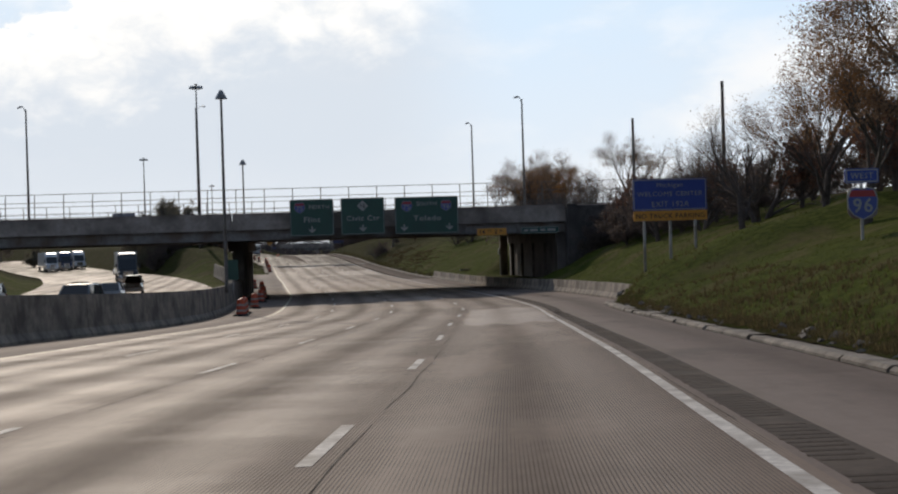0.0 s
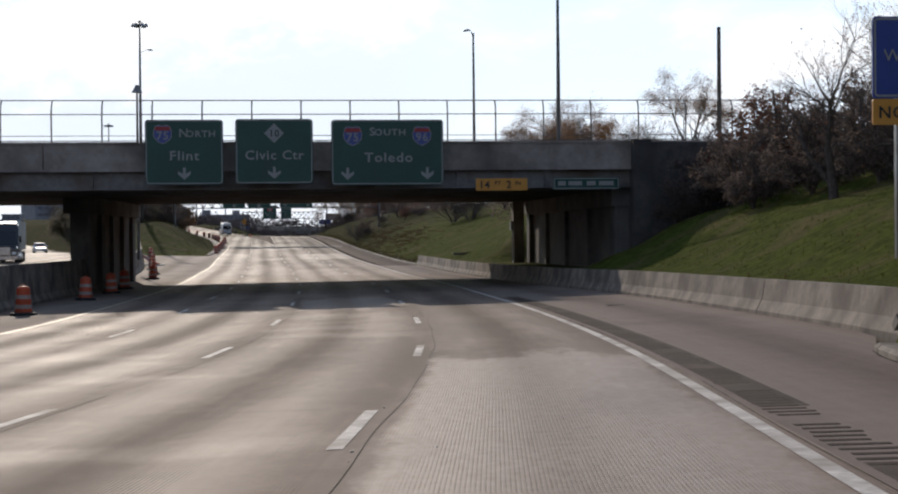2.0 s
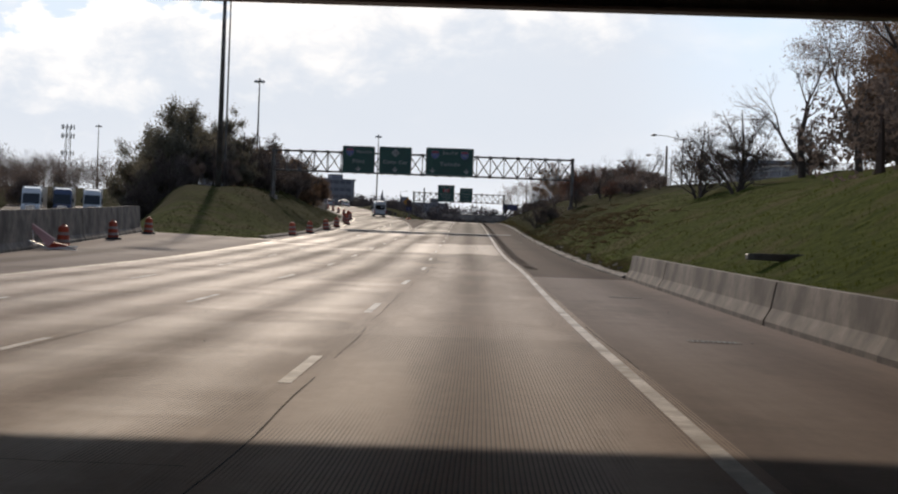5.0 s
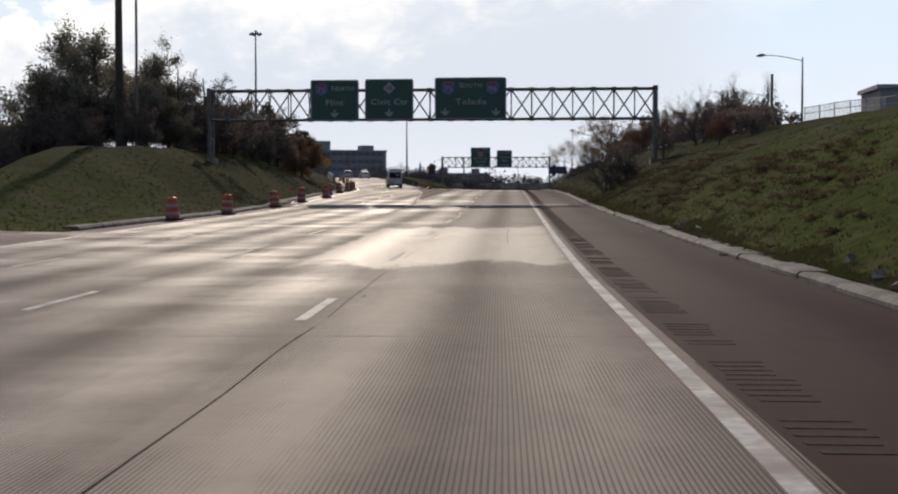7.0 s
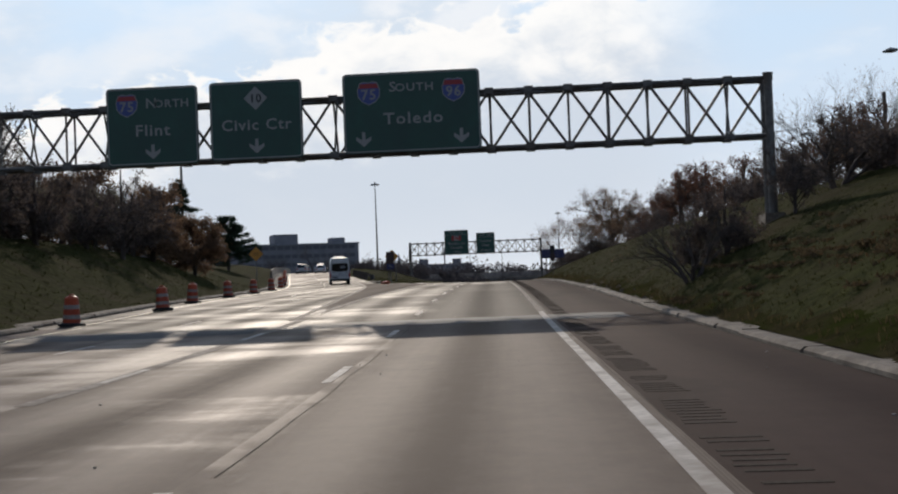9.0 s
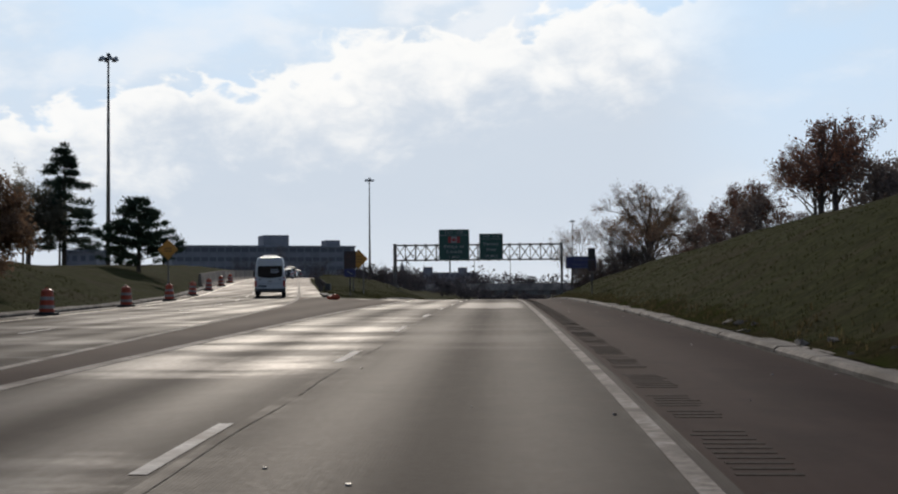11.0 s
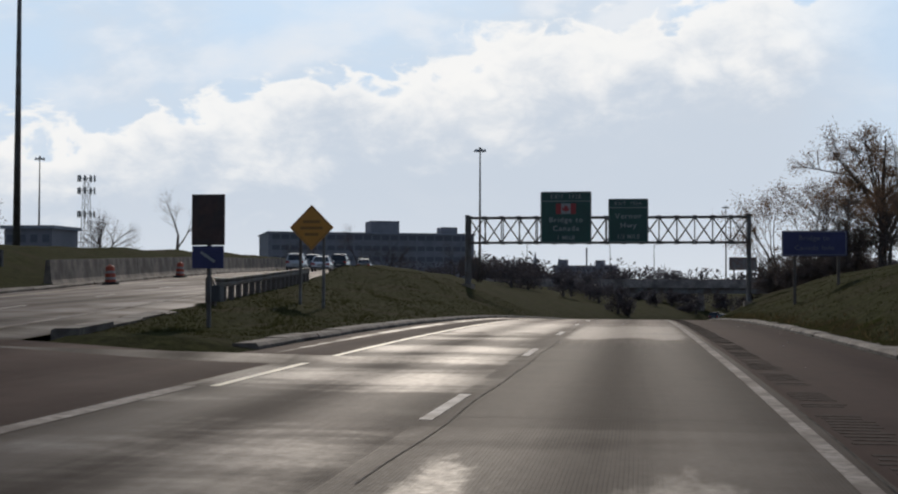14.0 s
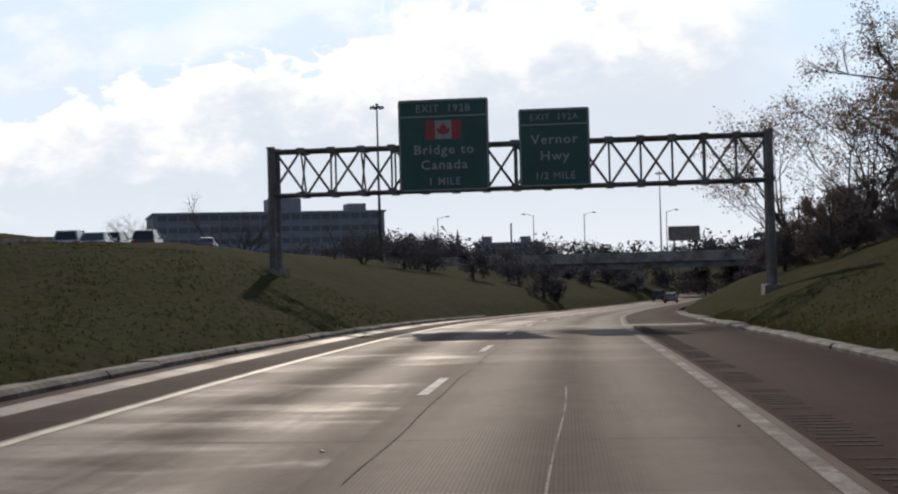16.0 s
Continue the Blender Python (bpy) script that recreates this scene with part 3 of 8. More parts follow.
# off the edge line: the median wall, the ramp's right edge line, the paving's right edge
UW = curve([(-60, -20), (50, -18), (75, -17.4), (110, -17.8), (144, -18.2), (174, -19.6), (205, -22.0), (222, -23.6), (240, -24)])
LIFT = curve([(-60, 0.0), (166, 0.0), (190, 0.035), (214, 0.04), (236, 0.0), (800, 0.0)], 5.0)
UB = curve([(220, -7.3), (250, -7.35), (265, -7.6), (280, -8.2), (300, -9.3), (320, -10.6), (340, -12.2), (360, -14.5), (380, -17.2), (400, -20.0), (440, -26), (500, -37), (560, -50), (640, -70), (760, -104)], 6.0)
ZB = curve([(200, -2.3), (220, -2.02), (240, -1.8), (260, -1.46), (280, -0.95), (300, -0.65), (320, -0.4), (340, -0.12), (360, 0.25), (380, 0.75), (400, 1.3), (440, 2.4), (500, 3.6), (560, 4.2), (640, 4.5)])
RP = curve([(-60, 3.0), (52, 3.1), (60, 3.05), (69, 3.15), (71.5, 4.5), (100, 4.3), (125, 3.8), (171, 3.5), (180, 3.3), (300, 3.1), (800, 3.1)], 1.4)
SR = curve([(-60, 0.29), (60, 0.30), (78, 0.38), (160, 0.42), (190, 0.47), (330, 0.5), (400, 0.36), (440, 0.45), (800, 0.5)])
TR = curve([(-60, 6.2), (300, 6.2), (340, 5.0), (400, 4.2), (440, 4.2), (520, 5.5), (600, 8.0), (700, 8.2)])
UO = curve([(-60, -27.5), (100, -28.5), (150, -31), (200, -36), (250, -44), (285, -52.2), (350, -68), (450, -98), (600, -150)])
ZO = curve([(-60, 1.2), (0, 0.0), (40, -1.0), (80, -1.9), (140, -2.3), (285, -2.0), (350, -1.0), (450, 1.0), (600, 3.0)])
RAMP_W = 8.3


def step(t):
    t = np.clip(t, 0, 1)
    return t * t * (3 - 2 * t)


def surf(u, y):
    """Height of the paving."""
    u, y = np.asarray(u, float), np.asarray(y, float)
    z = ZR(y) + CROSS(y) * np.minimum(u, 0) + RISE(y) * np.clip(u, 0, 6) + LIFT(y) * np.clip(-14 - u, 0, 10)
    ub = UB(y)
    f = np.where(y > 255, step((-7.3 - u) / np.maximum(-7.3 - ub, 0.4)), 0.0)
    return z + f * (ZB(y) - z) * (y > 255)


def land(u, y):
    """Height of the open ground."""
    u, y = np.asarray(u, float), np.asarray(y, float)
    z0, d = ZR(y), u - RP(y)
    tongue = step((72.5 - y) / 4.0)
    base = np.where((y > 60) & (y < 173), (0.68 + 0.3 * tongue) * step((y - 60) / 6.0) * step((173 - y) / 3.0), 0.0)
    # before the barrier's end the grass comes down to the kerb
    base = base * (1 - tongue * (1 - step((d - 0.3) / 1.5))) + 0.08 + RISE(y) * np.clip(u, 0, 6)
    lump = 0.10 * np.sin(0.9 * u + 0.11 * y) * np.sin(0.23 * y - 0.4 * u) + 0.06 * np.sin(1.9 * u + 0.6 * y)
    t = TR(y)
    # under the bridge the ground stays level up to the abutment
    hole = step((y - 110.5) / 2.5) * step((144.5 - y) / 2.5)
    flat = 0.5 + 0.6 * step((y - 62) / 5.0) * step((176 - y) / 5.0)
    up = np.maximum(d - flat * (1 - step((d - flat) / 5.0)), 0)
    rise = t * np.tanh(SR(y) * up / t) * (1 - hole)
    right = z0 + base + rise + lump * step(d / 3) * (1 - hole)
    right = np.where(d < 0.40, z0 - 0.35, right)
    # left, before the ramp leaves: wall, far carriageway, rise
    zo, uo = ZO(y), UO(y)
    far = zo - 0.25 + 5.5 * step((uo - 11 - u) / 14.0)
    near = surf(u, y) - 0.35
    uw = UW(y)
    a = np.where(u > uw, near, far + (near - far) * step((u - uw + 3) / 3.0))
    # the mound between the ramp and the far carriageway
    uk = np.where(y < 262, -15.2, np.minimum(UB(y) - RAMP_W, -15.2))
    zk = surf(uk + 1.0, y)
    grow = step((y - 208) / 50.0)
    wide = np.clip((y - 232) * 0.42, 0, 20)
    up = 3.5 * step((uk - 0.2 - u) / 9.0) * grow
    down = step((uk - 10.5 - wide - u) / 14.0)
    plat = step((y - 300) / 60.0)
    m = zk + 0.1 + up * (1 - 0.45 * plat) + lump * step((uk - u) / 3)
    m = m + (far - m) * down * (1 - plat) + (np.maximum(3.0, m) - m) * plat * step((uk - 6 - u) / 10.0)
    # the oncoming carriageway keeps its cutting behind the mound
    m = m + (far - m) * step((uo + 17 - u) / 6.0) * step((460 - y) / 40.0)
    m = np.where(u > uk - 0.2, near, m)
    left = np.where(y < 208, a, np.where(grow < 1, a + (m - a) * step((y - 208) / 7.0), m))
    # the wedge between ramp and road
    ub, zb = UB(y), ZB(y)
    f = np.clip((-8.9 - u) / np.maximum(-8.9 - (ub + 1.7), 0.3), 0, 1)
    wedge = z0 + 0.04 + (zb - z0 - 0.05) * f**0.6 + lump * np.sin(np.pi * f)
    wedge = wedge + 0.95 * step((y - 408) / 20.0) * step((500 - y) / 40.0) * step(f / 0.6) * step((1.02 - f) / 0.15)
    wedge = np.where(u > -8.7, z0 - 0.35, np.where(u < ub + 1.5, zb - 0.35, wedge))
    beyond = np.where(u < ub - RAMP_W - 0.2, m, wedge)
    left = np.where(y > 359, beyond, left)
    out = np.where(u > -3, right, left)
    # far off the land lies level
    far_z = 3.0 + 0.6 * np.sin(0.004 * u) * np.cos(0.003 * y)
    k = np.maximum(step((np.abs(u) - 110) / 120.0), step((y - 820) / 150.0))
    return out + (far_z - out) * k


def spot(u, y, lift=0.0):
    """A place on open ground, off the edge line at a station."""
    return (float(XE(y) + u), float(y), float(land(u, y)) + lift)


def on_land(x, y, lift=0.0):
    return (x, y, float(land(x - XE(y), y)) + lift)


def on_road(u, y, lift=0.0):
    return (float(XE(y) + u), float(y), float(surf(u, y)) + lift)


# ---- ground ----
def ground():
    us = np.concatenate([[-2600, -1500, -900, -600, -420, -300, -230, -180, -150, -130, -115], np.arange(-105, -44, 3.0), np.arange(-44, -8, 0.75), [-8, -5, -2, 1, 2.4],
                         np.arange(2.8, 5.2, 0.2), np.arange(5.2, 16, 0.45), np.arange(16, 34, 1.5), [36, 40, 46, 54, 64, 80, 100, 130, 180, 260, 400, 700, 1200, 2000, 2600]])
    ys = np.concatenate([[-400, -260, -160, -100], np.arange(-70, 480, 1.5), np.arange(480, 700, 6.0), [720, 760, 800, 850, 920, 1000, 1150, 1400, 1800, 2300, 3000]])
    U, Y = np.meshgrid(us, ys)
    me = grid_mesh("ground", XE(Y) + U, Y, land(U, Y), M["grass"])
    tagged(new("ground", me), "uneven autumn grass, green and straw brown, on the cutting's banks", "grass", kind="structure")


ground()


def strip(name, u0, u1, y0, y1, material, label, category, cols=8, lift=0.0, dy=2.0, kind="structure", parent=None):
    ys = np.linspace(y0, y1, int((y1 - y0) / dy) + 1)
    f = np.linspace(0, 1, cols)
    a = (u0(ys) if callable(u0) else np.full(len(ys), float(u0)))[:, None]
    b = (u1(ys) if callable(u1) else np.full(len(ys), float(u1)))[:, None]
    U = a + (b - a) * f
    Y = np.repeat(ys[:, None], cols, 1)
    ob = new(name, grid_mesh(name, XE(Y) + U, Y, surf(U, Y) + lift, material, U, Y))
    if parent:
        ob.parent = parent
        return tagged(ob, label)
    return tagged(ob, label, category, kind=kind)


def ramp_left(y):
    return np.where(y < 262, -15.2, np.minimum(UB(y) - RAMP_W, -15.2))


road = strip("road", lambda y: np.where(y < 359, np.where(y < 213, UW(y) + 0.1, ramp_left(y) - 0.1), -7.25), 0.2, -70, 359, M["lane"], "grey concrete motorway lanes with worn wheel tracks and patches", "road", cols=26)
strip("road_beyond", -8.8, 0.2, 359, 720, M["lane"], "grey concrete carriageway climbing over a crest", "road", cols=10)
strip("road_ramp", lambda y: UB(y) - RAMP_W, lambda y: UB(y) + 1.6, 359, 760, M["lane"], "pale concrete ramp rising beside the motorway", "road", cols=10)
strip("shoulder", 0.2, RP, -70, 170, M["shoulder"], "brownish stained concrete shoulder beside the edge line", "road", cols=7)
strip("shoulder", 0.2, RP, 170, 720, M["shoulder_brown"], "darker reddish-brown concrete shoulder beside the edge line", "road", cols=7)


strip("shoulder_left", lambda y: np.where(y < 213, UW(y) + 0.12, ramp_left(y) - 0.08), -14.3, -70, 262, M["shoulder"], "brownish stained concrete shoulder beside the median wall", "road", cols=5, lift=0.003)
strip("shoulder_median", -8.78, -7.1, 359, 700, M["shoulder_brown"], "brownish stained shoulder below the grass wedge", "road", cols=4, lift=0.003)
strip("gore", lambda y: UB(y) + 0.14, -7.48, 272, 359, M["shoulder_brown"], "brownish dusty gore between road and ramp", "road", cols=6, lift=0.003)


def far_road():
    ys = np.arange(-70, 480, 4.0)
    f = np.linspace(-9.5, 9.5, 9)
    U = UO(ys)[:, None] + f
    Y = np.repeat(ys[:, None], 9, 1)
    ob = new("road_opposite", grid_mesh("road_opposite", XE(Y) + U, Y, ZO(Y), M["lane"], U, Y))
    tagged(ob, "pale concrete carriageway of the oncoming traffic", "road", kind="structure")


far_road()


# ---- road markings, each stripe laid on the paving ----
def stripe(name, u, w, y0, y1, material, label="", lift=0.006, dy=2.0, wander=0.0):
    n = max(2, int((y1 - y0) / dy) + 1)
    ys = np.linspace(y0, y1, n)
    c = u(ys) if callable(u) else np.full(n, float(u))
    if wander:
        c = c + wander * np.sin(ys * 0.31 + u if not callable(u) else ys * 0.31) * np.sin(ys * 0.083)
    U = np.stack([c - w / 2, c + w / 2], 1)
    Y = np.repeat(ys[:, None], 2, 1)
    ob = new(name, grid_mesh(name, XE(Y) + U, Y, surf(U, Y) + lift, material, U, Y))
    ob.parent = road
    return tagged(ob, label)


stripe("edge_line", 0.0, 0.16, -60, 262, M["paint"], "worn white edge line")
stripe("edge_line", 0.0, 0.16, 262, 700, M["paint_worn"], "faded white edge line")
stripe("yellow_edge_line", -14.1, 0.15, -60, 262, M["paint_y"], "worn yellow edge line")
stripe("gore_line", -7.3, 0.26, 236, 352, M["paint_worn"], "broad white gore line")
stripe("gore_line", lambda y: UB(y), 0.2, 262, 640, M["paint_worn"], "faded white gore line")
stripe("median_edge_line", -6.95, 0.14, 352, 700, M["paint_y"], "worn yellow edge line")
stripe("ramp_edge_line", lambda y: UB(y) - 7.0, 0.14, 262, 640, M["paint_y"])

# middle stations of the dashes beside the camera's lane
DASH = np.interp(np.arange(-4, 56), [-4, 0, 2, 4, 6, 8, 9, 16, 19, 22, 26, 32, 55], [-11.6, 37.4, 61.4, 85.8, 111.0, 136.6, 149.0, 239.6, 277, 313, 362, 435, 720])
LANE = curve([(-60, -3.6), (25, -3.6), (50, -3.78), (61, -3.65), (74, -3.54), (86, -3.55), (110, -3.45), (122, -3.5), (137, -3.6), (150, -3.72), (213, -3.62), (254, -3.8), (290, -3.75), (340, -3.7), (360, -3.5), (398, -3.6)], 5.0)
for y in DASH:
    stripe("lane_dash", LANE, 0.14, y - 1.6, y + 1.6, M["paint"], dy=1.6)
for y in DASH[DASH < 262]:
    stripe("lane_dash", -7.3, 0.13, y + 1.4 - 1.6, y + 1.4 + 1.6, M["paint"], dy=1.6)
for y in DASH[DASH < 300]:
    stripe("lane_dash", -10.8, 0.13, y - 2.0 - 1.6, y - 2.0 + 1.6, M["paint"], dy=1.6)
for y in DASH[(DASH > 290) & (DASH < 560)]:
    stripe("lane_dash", lambda s: UB(s) - 3.5, 0.13, y - 1.6, y + 1.6, M["paint"], dy=1.6)

# sealed joints: along the lanes, and across at the slabs
rj = random.Random(12)
for line, most, least in ((lambda y: LANE(y) + 0.24 + 0.03 * np.sin(y * 0.9) * np.sin(y * 0.23), 420, 3.0), (lambda y: -7.12 + 0.03 * np.sin(y * 0.5) * np.sin(y * 0.083), 232, 5.0), (lambda y: 0.17 + 0.02 * np.sin(y * 0.6), 350, 12.0)):
    y = -60.0
    while y < most:
        e = min(y + rj.uniform(4, 17), most)
        stripe("lengthwise_joint", line, rj.uniform(0.007, 0.016), y, e, M["joint"], "", 0.004, 0.8)
        y = e + rj.uniform(0.3, 1.0) * least


def cross_joint(u0, u1, y, w, skew):
    n = 9
    us = np.linspace(u0, u1, n)
    c = y + skew * (us - u0) + 0.05 * np.sin(us * 3.1 + y) * np.sin(us * 1.3 + 2 * y)
    U = np.repeat(us[:, None], 2, 1)
    Y = np.stack([c - w / 2, c + w / 2], 1)
    ob = new("cross_joint", grid_mesh("cross_joint", XE(Y) + U, Y, surf(U, Y) + 0.004, M["joint"], U, Y))
    ob.parent = road


rnd = random.Random(4)
for k in range(34):
    y = -20 + k * 13.7 + rnd.uniform(-1.5, 1.5)
    lo, hi = rnd.choice([(-3.4, 0.2), (-7.1, 0.2), (-7.1, -3.5), (-10.8, 0.2), (-3.4, 3.0)])
    cross_joint(max(lo, -14 if y < 240 else -7), hi, y, rnd.uniform(0.008, 0.018), rnd.uniform(-0.02, 0.02))


def patch(u0, u1, y0, y1, material, label, lift=0.0012, ragged=0.8):
    """A repaired bay with slightly ragged sides."""
    n, c = max(6, int((y1 - y0) / 0.4)), 80
    us, k = np.linspace(u0, u1, c), np.linspace(0, 1, n)[:, None]
    U = np.repeat(us[None, :], n, 0)

    def tatter(s):
        steps = np.round(1.6 * np.sin(us * 2.3 + s) * np.sin(us * 1.1 + 2 * s)) * 0.45
        return ragged * (steps + 0.3 * np.sin(us * 7.3 + 2 * s) + 0.22 * np.sin(us * 17.0 + 3 * s) * np.sin(us * 6.1))

    Y = (y0 + tatter(y0))[None, :] * (1 - k) + (y1 + tatter(y1 * 1.7))[None, :] * k
    U = U + 0.02 * np.sin(Y * 1.3 + U) + 0.015 * np.sin(Y * 3.7)
    ob = new("repair_patch", grid_mesh("repair_patch", XE(Y) + U, Y, surf(U, Y) + lift, material, U, Y))
    ob.parent = road
    tagged(ob, label)


stripe("lane_crack", -1.3, 0.012, 206, 217, M["joint"], "open crack along the lane", 0.006, 0.4, 0.04)
stripe("lane_crack", -2.0, 0.02, 334, 341, M["rumble"], "open crack along the lane", 0.006, 0.4, 0.05)
stripe("lane_crack", -1.9, 0.02, 384, 398, M["paint_worn"], "pale sealed crack along the lane", 0.006, 0.4, 0.08)
patch(-6.9, 2.2, 256.4, 259.6, M["patch"], "dark asphalt repair across the lanes", 0.004, 0.3)
patch(-14.0, -7.6, 254.6, 257.6, M["patch"], "dark asphalt repair across the lanes", 0.004, 0.3)
patch(-7.1, 2.8, 429.5, 432.5, M["patch"], "dark asphalt repair across the lanes", 0.004, 0.3)


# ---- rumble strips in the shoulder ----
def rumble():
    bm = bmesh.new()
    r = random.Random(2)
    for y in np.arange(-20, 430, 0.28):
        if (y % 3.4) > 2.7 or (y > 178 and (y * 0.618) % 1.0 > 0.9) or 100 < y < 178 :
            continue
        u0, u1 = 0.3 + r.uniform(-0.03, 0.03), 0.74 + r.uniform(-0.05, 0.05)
        # a bar just proud of the shoulder; its dark colour paints the groove's shade
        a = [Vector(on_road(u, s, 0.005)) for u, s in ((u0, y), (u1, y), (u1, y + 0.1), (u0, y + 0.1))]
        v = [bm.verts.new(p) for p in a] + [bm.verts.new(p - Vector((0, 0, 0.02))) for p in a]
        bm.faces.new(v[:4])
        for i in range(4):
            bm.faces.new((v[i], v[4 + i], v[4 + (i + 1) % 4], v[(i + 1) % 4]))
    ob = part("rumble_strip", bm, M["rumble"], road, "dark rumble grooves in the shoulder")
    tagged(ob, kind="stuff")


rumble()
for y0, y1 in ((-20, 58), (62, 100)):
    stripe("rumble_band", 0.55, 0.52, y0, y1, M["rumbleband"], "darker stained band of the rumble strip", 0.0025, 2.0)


# ---- kerbs, in lengths ----
def kerb_run(side_u, y0, y1, label, out=1.0, w=0.55, h=0.11, length=3.0, seed=1, rough=1.0):
    r = random.Random(seed)
    run = tagged(new("kerb"), label, "kerb", kind="structure")
    y = y0
    while y < y1:
        l = length * r.uniform(0.85, 1.1)
        ys = np.linspace(y, min(y + l - 0.05, y1), 3)
        u = side_u(ys) if callable(side_u) else np.full(3, float(side_u))
        tip, sink, push = rough * r.uniform(-0.04, 0.03), rough * r.uniform(-0.045, 0.025), rough * r.uniform(-0.07, 0.1)
        prof = [(0, -0.25), (0, h * 0.55), (0.07, h), (w * r.uniform(0.95, 1.15), h + tip), (w, -0.25)]
        bm = bmesh.new()
        rings = []
        for s, uu in zip(ys, u):
            rings.append([bm.verts.new((float(XE(s)) + uu + out * (p + push), float(s), float(surf(uu, s)) + q + sink)) for p, q in prof])
        for a, b in zip(rings, rings[1:]):
            for i in range(len(prof) - 1):
                bm.faces.new((a[i], a[i + 1], b[i + 1], b[i]))
        bm.faces.new(rings[0])
        bm.faces.new(rings[-1][::-1])
        part("kerb_stone", bm, M["kerb"], run)
        y += l
    return run


kerb_run(RP, -60, 69, "broken pale concrete kerb below the grass bank", seed=1, rough=0.7)
kerb_run(RP, 172.5, 480, "worn pale concrete kerb below the grass bank", seed=2, rough=0.35)
stripe("gutter_joint", lambda y: RP(y) - 0.03, 0.06, 173, 470, M["joint"], "dark dirty joint along the kerb", 0.005, 1.0)
stripe("gutter_joint", lambda y: RP(y) - 0.03, 0.04, -60, 69, M["joint"], "dark dirty joint along the kerb", 0.005, 1.0)
kerb_run(lambda y: ramp_left(y), 216, 480, "low concrete kerb below the mound", out=-1.0, h=0.15, seed=3, rough=0.3)
kerb_run(-8.75, 361, 470, "low concrete kerb round the grass wedge", out=-1.0, h=0.14, seed=4, rough=0.3)
kerb_run(lambda y: UB(y) + 1.55, 361, 372, "low concrete kerb round the grass wedge", seed=5)


# ---- concrete barriers ----
def barrier_run(name, side_u, y0, y1, h, label, length, out=1.0, thick=0.6, seed=1, category="barrier"):
    r = random.Random(seed)
    y = y0
    prof = [(0, -0.15), (0, 0.09), (0.13, 0.33), (0.22, h), (0.42, h), (0.42 + 0.1, 0.2), (thick, -0.15)]
    while y < y1 - 0.5:
        e = min(y + length, y1)
        ys = np.linspace(y + 0.015, e - 0.015, 4)
        u = side_u(ys) if callable(side_u) else np.full(4, float(side_u))
        bm = bmesh.new()
        rings, j = [], r.uniform(-0.015, 0.015)
        x0, yy, z0 = float(XE(ys[0])) + float(u[0]), float(ys[0]), float(surf(u[0], ys[0]))
        for s, uu in zip(ys, u):
            rings.append([bm.verts.new((float(XE(s)) + uu + out * (p + j) - x0, float(s) - yy, float(surf(uu, s)) + q - z0)) for p, q in prof])
        for a, b in zip(rings, rings[1:]):
            for i in range(len(prof) - 1):
                bm.faces.new((a[i], a[i + 1], b[i + 1], b[i]))
        bm.faces.new(rings[0])
        bm.faces.new(rings[-1][::-1])
        ob = thing(name, (x0, yy, z0), label, category, name + " run")
        part("body", bm, M["wall"], ob)
        bm = bmesh.new()
        for p0, p1 in zip(prof[:4], prof[1:5]):
            e0, e1 = ((XE(s) + side_u(s) - x0) if callable(side_u) else (XE(s) + side_u - x0) for s in (ys[-1], ys[-1] + 0.03))
            s0 = float(surf(u[-1], ys[-1])) - z0
            bm.faces.new([bm.verts.new((float(e) + out * (q[0] + j + 0.012), float(s) - yy, s0 + q[1])) for e, s, q in ((e0, ys[-1], p0), (e1, ys[-1] + 0.03, p0), (e1, ys[-1] + 0.03, p1), (e0, ys[-1], p1))])
        bmesh.ops.solidify(bm, geom=bm.faces[:], thickness=0.06)
        part("joint_filler", bm, M["joint"], ob, "dark joint filler")
        y = e


barrier_run("concrete_barrier", lambda y: np.where(y < 74, 4.42, RP(y) - 0.05), 66.5, 171.3, 0.82, "weathered concrete safety barrier below the grass bank", 7.4, seed=3)
barrier_run("median_wall", UW, -60, 212, 1.62, "tall grey concrete median wall with dark stains", 9.0, out=-1.0, seed=5, category="wall")

# ---- the overpass ----
BY0, BY1, BZ, BTOP = 112.3, 142.0, 2.2, 4.2


